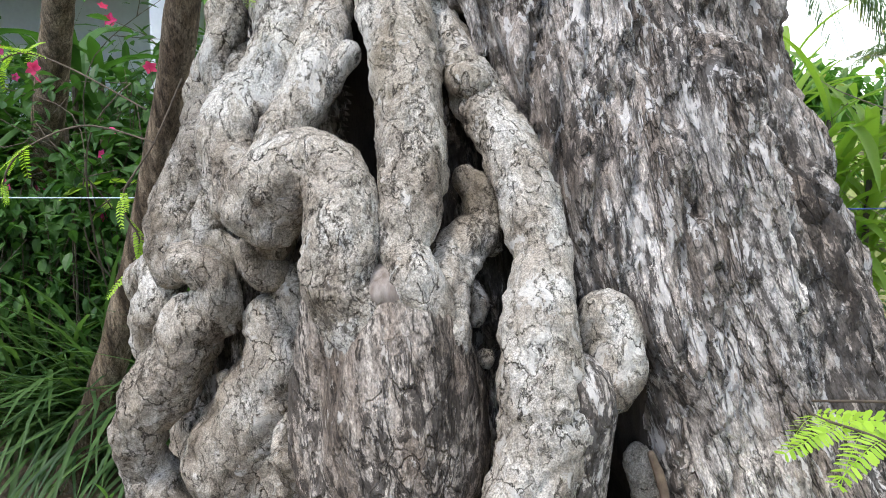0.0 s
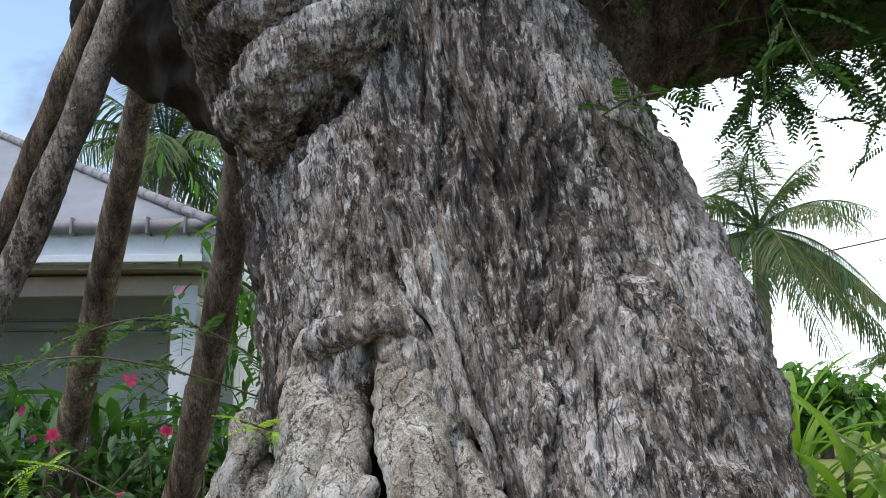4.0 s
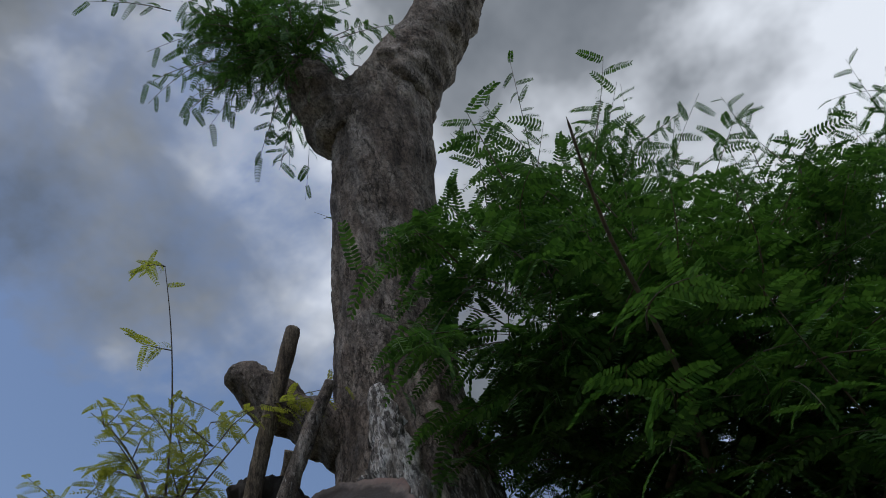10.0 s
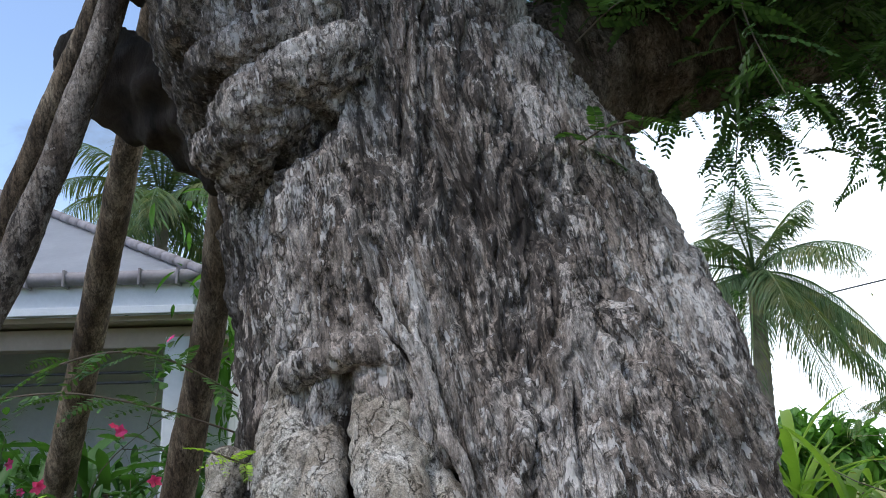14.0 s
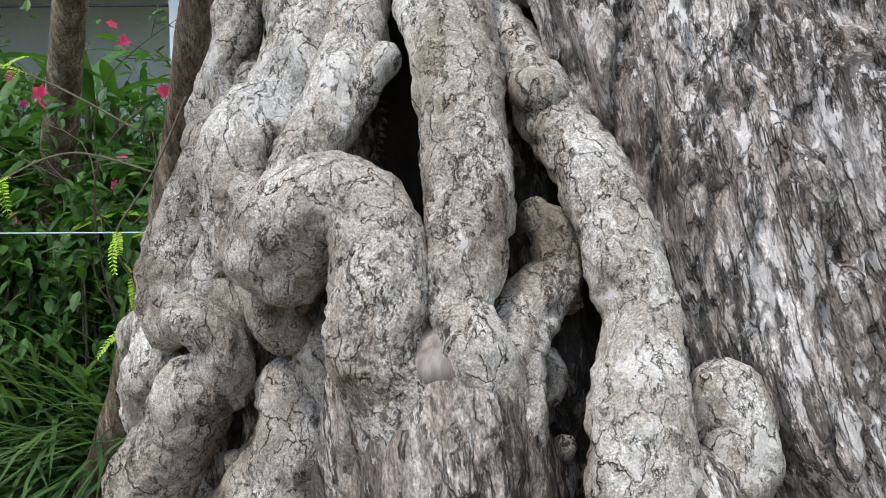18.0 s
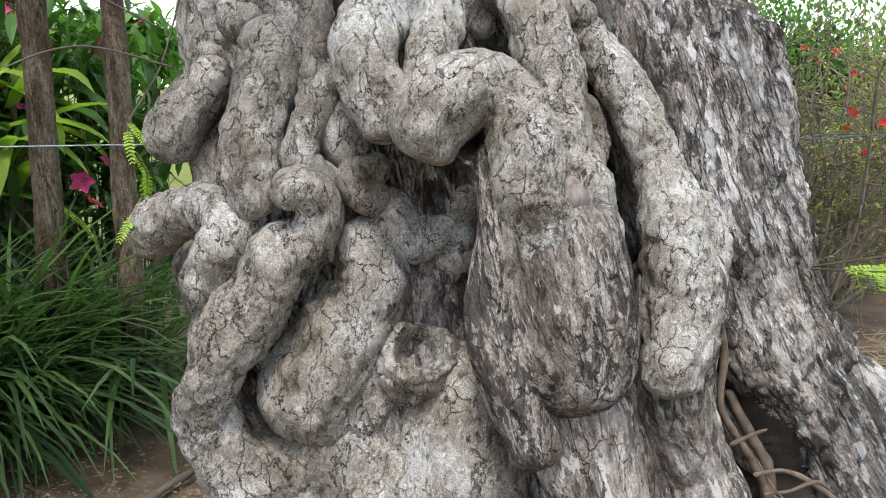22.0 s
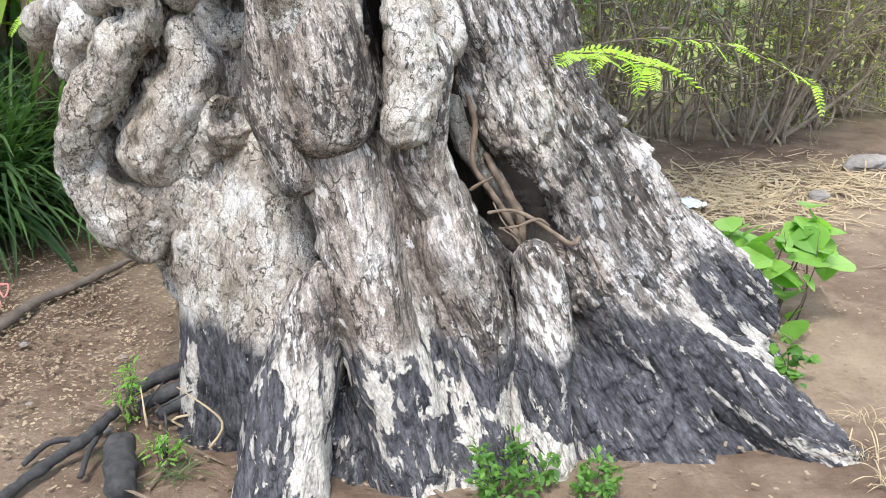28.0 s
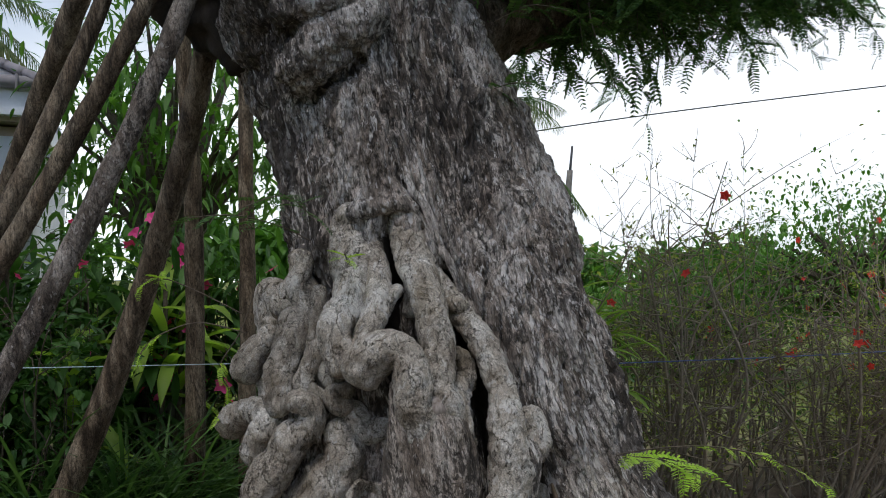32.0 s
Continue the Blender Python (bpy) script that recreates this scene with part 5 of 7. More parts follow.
GLASS = plain_material("dark_glass", (0.10, 0.12, 0.14), (0.14, 0.16, 0.18), 2, 0.12, 0.0002)


def house():
    h = thing("house", "single-storey grey house with pale hipped roof and white eaves", "house", pose(0, 6.9, 0))
    x0, x1 = -9.0, -1.95
    part("wall", box_bm(7.2, 0.22, 3.2, 0.01, (-5.62, 1.6, 1.6)), WALL_GREY, h)
    part("wall", box_bm(0.22, 5.2, 3.2, 0.01, (-2.13, 4.32, 1.6)), WALL_GREY, h)
    part("column", box_bm(0.20, 0.20, 3.05, 0.015, (-2.12, 0.28, 1.525)), WHITE_PAINT, h, "square white porch column")
    part("column", box_bm(0.20, 0.20, 3.05, 0.015, (-6.6, 0.28, 1.525)), WHITE_PAINT, h, "square white porch column")
    part("beam", box_bm(x1 - x0 - 0.1, 0.18, 0.16, 0.01, ((x0 + x1) / 2, 0.28, 3.05)), SOFFIT, h)
    part("soffit", box_bm(x1 - x0, 1.9, 0.04, 0.0, ((x0 + x1) / 2, 0.95, 3.17)), SOFFIT, h, "beige soffit boards")
    part("fascia", box_bm(x1 - x0, 0.05, 0.24, 0.006, ((x0 + x1) / 2, -0.02, 3.32)), WHITE_PAINT, h, "pale blue-white fascia board")
    part("fascia", box_bm(x1 - x0 + 0.06, 0.07, 0.06, 0.006, ((x0 + x1) / 2, -0.06, 3.22)), WHITE_PAINT, h)
    part("fascia", box_bm(0.05, 7.0, 0.24, 0.006, (x1 + 0.03, 3.5, 3.32)), WHITE_PAINT, h)
    gutter = part("gutter", tube("gutter", ((x0, -0.09, 3.47, 0.055), (-5, -0.09, 3.47, 0.055), (x1 + 0.08, -0.09, 3.47, 0.055)), 12, 0.2), ROOF_CAP, h, "grey round gutter")
    for k in range(24):
        part("bracket", box_bm(0.018, 0.14, 0.13, 0.004, (x1 - 0.1 - k * 0.29, -0.09, 3.465)), ROOF_CAP, gutter)
    window = part("window", box_bm(1.2, 0.06, 1.1, 0.01, (-4.6, 1.46, 1.7)), GLASS, h, "dark window beneath the porch")
    for x in (-5.2, -4.6, -4.0):
        part("window_frame", box_bm(0.05, 0.09, 1.16, 0.006, (x, 1.45, 1.7)), WHITE_PAINT, window)
    part("door", box_bm(0.9, 0.06, 2.05, 0.01, (-3.5, 1.47, 1.03)), WHITE_PAINT, h)
    for z in (2.72, 2.80):
        part("rod", tube("rod", ((x0, 0.36, z, 0.012), (-5, 0.36, z, 0.012), (-2.05, 0.36, z, 0.012)), 8, 0.3), DARK_METAL, h)
    # hipped roof
    bm = bmesh.new()
    a, b, c, d = (bm.verts.new(p) for p in ((x0 - 0.1, -0.08, 3.46), (x1 + 0.1, -0.08, 3.46), (x1 + 0.1, 8.3, 3.46), (x0 - 0.1, 8.3, 3.46)))
    e, f = bm.verts.new((-5.95, 4.1, 5.68)), bm.verts.new((-6.4, 4.1, 5.68))
    for face in ((a, b, e, f), (b, c, e), (c, d, f, e), (d, a, f)):
        bm.faces.new(face)
    bmesh.ops.solidify(bm, geom=bm.faces[:], thickness=0.05)
    part("roof", bm, ROOF_SHEET, h, "pale grey sheet roof")
    for p, q in (((x1 + 0.1, -0.1, 3.50), (-5.95, 4.1, 5.72)), ((x1 + 0.1, 8.3, 3.50), (-5.95, 4.1, 5.72)), ((x0 - 0.1, -0.1, 3.5), (-6.4, 4.1, 5.72))):
        n = 26
        for k in range(n):
            u, w = np.array(p) + (np.array(q) - np.array(p)) * k / n, np.array(p) + (np.array(q) - np.array(p)) * (k + 1.08) / n
            part("ridge_tile", tube("ridge_tile", ((*u, 0.045), (*((u + w) / 2), 0.043), (*w, 0.038)), 10, 0.1, round_ends=(False, False)), ROOF_CAP, h)
    # front wing with a higher eave
    part("wing_wall", box_bm(3.4, 3.0, 3.2, 0.01, (-6.6, -0.6, 1.6)), WALL_GREY, h)
    part("wing_fascia", box_bm(3.9, 0.05, 0.22, 0.006, (-6.5, -2.3, 3.5)), WHITE_PAINT, h)
    part("wing_fascia", box_bm(0.05, 2.4, 0.22, 0.006, (-4.55, -1.1, 3.5)), WHITE_PAINT, h)
    part("wing_gutter", tube("wing_gutter", ((-8.4, -2.36, 3.64, 0.05), (-6, -2.36, 3.64, 0.05), (-4.5, -2.36, 3.64, 0.05)), 12, 0.2), ROOF_CAP, h)
    bm = bmesh.new()
    a, b, c, d = (bm.verts.new(p) for p in ((-8.5, -2.35, 3.66), (-4.5, -2.35, 3.66), (-4.5, 0.6, 3.66), (-8.5, 0.6, 3.66)))
    e = bm.verts.new((-6.5, 0.6, 4.6))
    for face in ((a, b, e), (b, c, e), (d, a, e)):
        bm.faces.new(face)
    bmesh.ops.solidify(bm, geom=bm.faces[:], thickness=0.05)
    part("wing_roof", bm, ROOF_SHEET, h)


house()


# ---- props ----
def prop_pole(points, mat, label):
    v, f = sweep([(*p, r) for *p, r in points], 28, 0.02, lambda p, r: gnoise(p * (9, 9, 3)) * 0.012 + gnoise(p * 30) * 0.004, round_ends=(False, False))
    ob = part("prop_pole", flat_mesh("prop_pole", v, f, True), mat)
    tagged(ob, label, "wooden pole", "props round the tree")
    return ob


prop_pole(((-2.53, 2.30, -0.1, 0.060), (-2.03, 2.38, 0.7, 0.056), (-1.59, 2.40, 1.5, 0.050), (-1.23, 2.39, 2.3, 0.046), (-0.97, 2.335, 3.0, 0.043), (-0.87, 2.33, 3.43, 0.037), (-0.766, 2.33, 3.88, 0.030), (-0.66, 2.33, 4.22, 0.024)), POLE_LICHEN, "leaning pole with pale lichen propping the tree")
prop_pole(((-2.82, 3.02, -0.1, 0.060), (-2.34, 2.93, 0.7, 0.054), (-1.89, 2.82, 1.5, 0.050), (-1.47, 2.68, 2.3, 0.045), (-1.13, 2.50, 3.0, 0.040), (-0.99, 2.45, 3.35, 0.038), (-0.957, 2.45, 3.8, 0.035), (-0.917, 2.45, 4.2, 0.032), (-0.857, 2.45, 4.61, 0.030)), POLE_BARK, "leaning dark pole with peeling bark")
prop_pole(((-2.85, 2.73, -0.1, 0.062), (-2.39, 2.82, 0.7, 0.056), (-1.97, 2.88, 1.5, 0.050), (-1.61, 2.91, 2.3, 0.046), (-1.35, 2.91, 3.0, 0.040), (-1.23, 2.90, 3.36, 0.036)), POLE_BARK, "leaning brown pole with knots")
prop_pole(((-2.80, 5.89, -0.1, 0.095), (-2.48, 5.46, 0.7, 0.09), (-2.17, 5.03, 1.5, 0.085), (-1.87, 4.60, 2.3, 0.078), (-1.62, 4.23, 3.0, 0.072), (-1.30, 3.75, 3.9, 0.06), (-1.05, 3.3, 4.6, 0.05)), POLE_BARK, "leaning dark brown pole under the stub")
prop_pole(((-1.76, 4.09, -0.1, 0.078), (-1.42, 3.92, 0.7, 0.074), (-1.15, 3.73, 1.5, 0.070), (-0.94, 3.51, 2.3, 0.064), (-0.81, 3.29, 3.0, 0.060), (-0.74, 3.08, 3.6, 0.055)), POLE_BARK, "thick straight brown pole")
prop_pole(((-0.70, 4.84, -0.1, 0.070), (-0.69, 4.80, 0.7, 0.068), (-0.71, 4.74, 1.5, 0.064), (-0.75, 4.68, 2.3, 0.060), (-0.81, 4.62, 3.0, 0.056), (-0.88, 4.56, 3.6, 0.052)), POLE_BARK, "upright brown pole rising from the grass")
prop_pole(((-0.34, 4.62, -0.1, 0.064), (-0.36, 4.76, 1.5, 0.057), (-0.38, 4.84, 2.3, 0.053), (-0.40, 4.94, 3.3, 0.048)), POLE_BARK, "slim upright pole behind the roots")


# ---- plants ----
STRAP = leaf_material("strap_leaf", (0.028, 0.080, 0.018), (0.085, 0.185, 0.038), through=0.3)
# the dracaenas' own yellow-green; on two strap clumps it paints them as lit
STRAP_BRIGHT_AND_LIT = leaf_material("bright_and_lit_strap_leaf", (0.16, 0.28, 0.03), (0.36, 0.50, 0.09), through=0.4)
GRASS = leaf_material("grass_blade", (0.028, 0.070, 0.025), (0.13, 0.23, 0.07), through=0.35)
HEDGE_LEAF = leaf_material("hedge_leaf", (0.13, 0.155, 0.035), (0.52, 0.54, 0.155), through=0.4)
BUSH_LEAF = leaf_material("bush_leaf", (0.05, 0.13, 0.02), (0.14, 0.28, 0.045), through=0.35)
WEED_LEAF = leaf_material("weed_leaf", (0.12, 0.26, 0.04), (0.24, 0.42, 0.08), through=0.4)
PALM_LEAF = leaf_material("palm_leaf", (0.050, 0.092, 0.040), (0.125, 0.185, 0.080), (0.20, 0.20, 0.08), through=0.35)
PINK = leaf_material("pink_petal", (0.62, 0.03, 0.22), (0.80, 0.10, 0.36), through=0.35)
RED = leaf_material("red_petal", (0.62, 0.025, 0.02), (0.80, 0.07, 0.05), through=0.3)
PALM_TRUNK = plain_material("palm_trunk", (0.16, 0.14, 0.115), (0.30, 0.27, 0.23), 9, 0.9, 0.006)


def blade(length, width, bend, segments=7, fold=0.22):
    """A strap leaf along x that rises and bends over, folded along its midrib, with thickness at the rib."""
    v, f = [], []
    for k in range(segments + 1):
        u = k / segments
        w = width * (0.35 + 0.65 * math.sin(math.pi * min(1, 0.12 + u * 0.72)) ** 0.8) * (1 if u < 0.7 else (1 - ((u - 0.7) / 0.3) ** 1.6) * 0.98 + 0.02)
        a = bend * u
        x, z = length * (math.sin(a) / bend if bend else u), length * (math.cos(a) - 1) / bend if bend else 0.0
        n = (math.sin(a), math.cos(a))
        v += [(x + n[0] * fold * w, w / 2, z + n[1] * fold * w), (x, 0, z), (x + n[0] * fold * w, -w / 2, z + n[1] * fold * w)]
    for k in range(segments):
        for s in (0, 1):
            f.append((3 * k + s, 3 * k + s + 1, 3 * k + s + 4, 3 * k + s + 3))
    return np.array(v), [np.array(f)]


def rosette(name, label, category, at, stems, leaves, length, width, mat, seed, high=0.6, up=(20, 75), group=""):
    """A clump of strap leaves on short stems, each leaf a part."""
    r = np.random.default_rng(seed)
    t = thing(name, label, category, pose(*at), group)
    shapes = [flat_mesh("leaf", *blade(length * s, width * s, b), True) for s, b in ((1.0, 1.3), (0.85, 0.9), (1.1, 1.7), (0.7, 0.6))]
    for me in shapes:
        me.materials.append(mat)
    for k in range(stems):
        x, y = r.normal(0, 0.09 * stems ** 0.5, 2) * 1.5
        h = high * r.uniform(0.6, 1.1)
        part("stem", tube("stem", ((x * 0.5, y * 0.5, -0.05, 0.022), (x, y, h * 0.5, 0.02), (x, y, h, 0.015)), 8, 0.08), TWIG, t)
        for j in range(leaves):
            a, e = j * 2.4 + r.uniform(-0.3, 0.3), radians(r.uniform(*up))
            d = (math.cos(a) * math.cos(e), math.sin(a) * math.cos(e), math.sin(e))
            m = Matrix(turned(d).tolist()).to_4x4()
            m.translation = (x, y, h * (0.55 + 0.45 * j / leaves))
            part("leaf", shapes[int(r.integers(4))], None, t, m=m)
    return t


def grass_clump(at, blades, length, spread, seed, label):
    r = np.random.default_rng(seed)
    shapes = [blade(1.0, 0.016, b, 6, 0.15) for b in (1.1, 1.7, 2.3)]
    groups = [[], [], []]
    for k in range(blades):
        a, e = r.uniform(0, 2 * math.pi), radians(r.uniform(46, 87))
        d = (math.cos(a) * math.cos(e), math.sin(a) * math.cos(e), math.sin(e))
        q = r.normal(0, spread, 2)
        groups[k % 3].append((turned(d, r.uniform(-0.4, 0.4)), length * r.uniform(0.6, 1.2), (q[0], q[1], -0.02)))
    v, f = join(*[scatter(*s, g) for s, g in zip(shapes, groups)])
    ob = part("grass_clump", flat_mesh("grass_clump", v, f, True), GRASS, m=pose(*at))
    tagged(ob, label, "grass", "tall grass by the poles", "stuff")


def leaf_shape(width=0.5, fold=0.12, droop=0.2):
    """An oval leaf one unit long along x, folded at the rib, drooping to its tip."""
    v = []
    for u, w in ((0, 0.02), (0.2, 0.75), (0.5, 1.0), (0.78, 0.62), (1.0, 0.01)):
        z = -droop * u * u
        v += [(u, w * width / 2, z + fold * w * width), (u, 0, z), (u, -w * width / 2, z + fold * w * width)]
    f = [(3 * k + s, 3 * k + s + 1, 3 * k + s + 4, 3 * k + s + 3) for k in range(4) for s in (0, 1)]
    return np.array(v), [np.array(f)]


def bush(name, label, category, at, size, stems, leaves, leaf, mat, seed, shape=None, twig=0.006, wood=None, flowers=0, petal=None, flower_size=0.03, up=0.75, bare=0.0, lean=(0, 0), group="", kind="", sides=4, wander=1.0):
    """Stems that fork outward from a foot, with leaves along them, and flowers near the tips."""
    r = np.random.default_rng(seed)
    t = thing(name, label, category, pose(*at), group, kind)
    shape = shape or leaf_shape()
    lines, places, tips = [], [], []
    sx, sy, sz = size
    for k in range(stems):
        a = r.uniform(0, 2 * math.pi)
        q = math.sqrt(r.uniform(0, 1))
        foot = np.array((math.cos(a) * q * sx * 0.35, math.sin(a) * q * sy * 0.35, -0.03))
        end = np.array((math.cos(a) * q * sx + lean[0], math.sin(a) * q * sy + lean[1], sz * r.uniform(up - 0.35, up + 0.3) * (1.1 - 0.35 * q)))
        mid = (foot + end) / 2 + r.normal(size=3) * 0.12 * sz + np.array((0, 0, 0.12 * sz))
        pts = catmull([(*foot, twig), (*((foot + mid) / 2 + r.normal(size=3) * 0.05 * sz), twig * 0.9), (*mid, twig * 0.7), (*((mid + end) / 2 + r.normal(size=3) * 0.07 * sz), twig * 0.5), (*end, twig * 0.25)], 0.12)
        lines.append(sweep(pts, 5, 0.1, round_ends=(False, False)))
        tips.append(end)
        for side in range(sides):
            u = r.uniform(0.2, 0.95)
            p = pts[int(u * (len(pts) - 1)), :3]
            d = ((end - foot) / sz * 0.3 + r.normal(size=3) * (0.3, 0.3, 0.22) * wander) * r.uniform(0.6, 1.2)
            kink = r.normal(size=3) * 0.05 * sz * (wander - 1)
            q2 = [(*(p + d * s * sz * 0.42 + kink * 4 * s * (1 - s)), twig * 0.4 * (1.05 - s)) for s in (0, 0.5, 1)]
            lines.append(sweep(q2, 4, 0.12, round_ends=(False, False)))
            tips.append(p + d * sz * 0.42)
            for j in range(leaves if r.uniform(0, 0.55) < p[2] / sz else leaves // 5):
                u2 = r.uniform(bare, 1)
                g = p + d * u2 * sz * 0.42
                dd = d / np.linalg.norm(d) * 0.4 + r.normal(size=3) * (0.7, 0.7, 0.4)
                places.append((turned(dd, r.uniform(-0.6, 0.6)), leaf * r.uniform(0.6, 1.25), g + r.normal(size=3) * leaf * 0.3))
    tagged(part("stem_cluster", flat_mesh("stem_cluster", *join(*lines), True), wood or TWIG, t), kind="stuff")
    lv = part("leaves", flat_mesh("leaves", *scatter(*shape, places)), mat, t)
    tagged(lv, kind="stuff")
    if flowers:
        petal_shape = leaf_shape(0.8, 0.1, 0.3)
        high = np.argsort([-p[2] for p in tips])[: max(flowers, int(0.45 * len(tips)))]
        picks = r.permutation(high)[:flowers]
        five = []
        for k in range(5):
            rot = turned((math.cos(k * 1.257), math.sin(k * 1.257), 0.45))
            five.append((rot, 1.0, (0, 0, 0)))
        fv, ff = scatter(*petal_shape, five)
        me = flat_mesh("flower", fv, ff)
        me.materials.append(petal)
        for k in picks:
            d = r.normal(size=3) + np.array((-0.3, -0.8, 0.3))
            m = Matrix((turned(d) @ np.array(((0, 0, 1), (1, 0, 0), (0, 1, 0.0))) * flower_size * r.uniform(0.7, 1.3)).tolist()).to_4x4()
            m.translation = tips[k]
            part("flower", me, None, t, m=m)
    return t


def palm(label, at, high, reach, fronds, seed, lean=(0.0, 0.0)):
    r = np.random.default_rng(seed)
    t = thing("palm_tree", label, "palm tree", pose(*at), "palms")
    part("trunk", tube("trunk", ((0, 0, -0.2, 0.17), (lean[0] * 0.3, lean[1] * 0.3, high * 0.4, 0.12), (lean[0], lean[1], high, 0.10)), 18, 0.05, lambda p, q: 0.008 * np.sin(p[:, 2] * 60) + gnoise(p * 6) * 0.01), PALM_TRUNK, t)
    for k in range(fronds):
        a, e = k * 2.4 + r.uniform(-0.2, 0.2), radians(r.uniform(-30, 85))
        d = np.array((math.cos(a) * math.cos(e), math.sin(a) * math.cos(e), math.sin(e)))
        length = reach * r.uniform(0.8, 1.1)
        bend = 0.25 + 0.55 * math.cos(e)
        line = np.array([(lean[0], lean[1], high) + d * length * s - np.array((0, 0, bend * length * s * s * 0.75)) for s in np.linspace(0, 1, 14)])
        rib = sweep([(*p, 0.018 * (1.1 - s)) for p, s in zip(line, np.linspace(0, 1, 14))], 5, 0.1, round_ends=(False, False))
        places = []
        for j in range(2, 80):
            u = j / 80 * 13
            i = min(12, int(u))
            p = line[i] + (line[i + 1] - line[i]) * (u - i)
            tang = line[i + 1] - line[i]
            tang /= np.linalg.norm(tang)
            side = np.cross(tang, (0, 0, 1))
            side /= np.linalg.norm(side) + 1e-6
            size = reach * 0.26 * math.sin(math.pi * (0.12 + 0.83 * j / 80)) ** 0.7
            for s in (-1, 1):
                dd = side * s + tang * 0.75 + np.array((0, 0, -0.35 + r.uniform(-0.25, 0.15)))
                places.append((turned(dd, r.uniform(-0.3, 0.3)), size * r.uniform(0.85, 1.1), p))
        leaflets = scatter(*blade(1.0, 0.034, 0.8, 3, 0.2), places)
        part("frond", flat_mesh("frond", *join(rib, leaflets)), PALM_LEAF, t)


def round_tree(label, at, high, width, seed, mat, n=900, leaf=0.14, shape=None):
    """A tree with a trunk, limbs and an uneven crown of many leaves."""
    r = np.random.default_rng(seed)
    t = thing("background_tree", label, "tree", pose(*at), "trees behind")
    part("trunk", tube("trunk", ((0, 0, -0.1, width * 0.06), (0.05, 0, high * 0.3, width * 0.05), (0, 0.05, high * 0.6, width * 0.03)), 12, 0.1), TWIG, t)
    places, lines = [], []
    for k in range(max(16, n // 60)):
        out = r.normal(size=3)
        out[2] = abs(out[2]) * 0.9 - 0.25
        out /= np.linalg.norm(out)
        c = np.array((0, 0, high * 0.62)) + out * (width * 0.36, width * 0.36, high * 0.34) * r.uniform(0.5, 1.1)
        lines.append(sweep([(0, 0, high * 0.4, width * 0.02), (*(c * (0.5, 0.5, 0.5) + np.array((0, 0, high * 0.25))), width * 0.012), (*c, width * 0.004)], 5, 0.3, round_ends=(False, False)))
        for j in range(60):
            p = c + r.normal(size=3) * width * 0.095
            places.append((turned(r.normal(size=3) + np.array((0, 0, -0.5))), leaf * r.uniform(0.6, 1.3), p))
    tagged(part("limb_cluster", flat_mesh("limb_cluster", *join(*lines)), TWIG, t), kind="stuff")
    tagged(part("crown", flat_mesh("crown", *scatter(*(shape or leaf_shape()), places)), mat, t), kind="stuff")


OVAL, LANCE, HEART = leaf_shape(0.5), leaf_shape(0.26, 0.1, 0.35), leaf_shape(0.85, 0.08, 0.25)
palm("coconut palm with arching pinnate fronds beyond the garden", (4.0, 12.0, 0), 4.5, 2.2, 30, 21, (0.1, 0))
palm("tall coconut palm behind the house", (-4.4, 13.5, 0), 6.1, 2.7, 30, 22)
palm("small distant palm in the field", (21, 44, 0), 5.0, 2.6, 14, 23)

# clumps 4 and 8 take the brighter leaf: light on them put into colour
for k, (x, y, s) in enumerate(((-2.95, 5.0, 1.0), (-2.45, 5.3, 1.05), (-2.0, 4.95, 1.0), (-1.6, 5.3, 1.1), (-1.2, 4.95, 1.0), (-0.85, 5.4, 1.1), (-3.5, 5.2, 1.0), (-0.45, 5.3, 1.0), (-1.4, 5.9, 1.2), (-2.7, 5.9, 1.2))):
    rosette("strap_plant", "clump of broad strap leaves, light put into their bright green" if k in (4, 8) else "dark green clump of broad glossy strap leaves", "plant", (x, y + 0.55, 0), 5, 13, 0.66 * s, 0.10 * s, STRAP_BRIGHT_AND_LIT if k in (4, 8) else STRAP, 40 + k, 1.70 if k % 2 else 2.0, (0, 75), "strap plants along the fence")


def shrubbery(label, box, count, leaf, mat, shape, seed):
    """A closed bank of leaves on stems that nobody could count."""
    r = np.random.default_rng(seed)
    (x0, x1), (y0, y1), z1 = box
    centres = np.stack([r.uniform(x0, x1, count // 30), r.uniform(y0, y1, count // 30), z1 * r.uniform(0.05, 1, count // 30) ** 0.8], 1)
    places, lines = [], []
    for c in centres:
        lines.append(sweep([(c[0] + r.normal(0, 0.1), c[1] + r.normal(0, 0.1), -0.05, 0.008), (*(c * (1, 1, 0.6)), 0.006), (*c, 0.002)], 4, 0.3, round_ends=(False, False)))
        for k in range(30):
            places.append((turned(r.normal(size=3) + np.array((0, -0.3, -0.3))), leaf * r.uniform(0.6, 1.3), c + r.normal(size=3) * 0.17))
    t = thing("shrubbery", label, "shrubs", kind="stuff")
    tagged(part("leaves", flat_mesh("leaves", *scatter(*shape, places)), mat, t), kind="stuff")
    tagged(part("stem_cluster", flat_mesh("stem_cluster", *join(*lines)), TWIG, t), kind="stuff")


shrubbery("dense bank of dark green lance-shaped leaves", ((-5.0, 0.1), (5.6, 6.3), 2.0), 9000, 0.20, STRAP, leaf_shape(0.26, 0.1, 0.35), 51)
shrubbery("dense low greenery with small leaves", ((-3.9, -1.4), (4.5, 5.0), 1.35), 6000, 0.085, STRAP, leaf_shape(0.5), 52)
shrubbery("dark undergrowth behind the twiggy hedge", ((2.6, 10.5), (5.8, 6.8), 1.15), 4000, 0.07, STRAP, leaf_shape(0.5), 53)
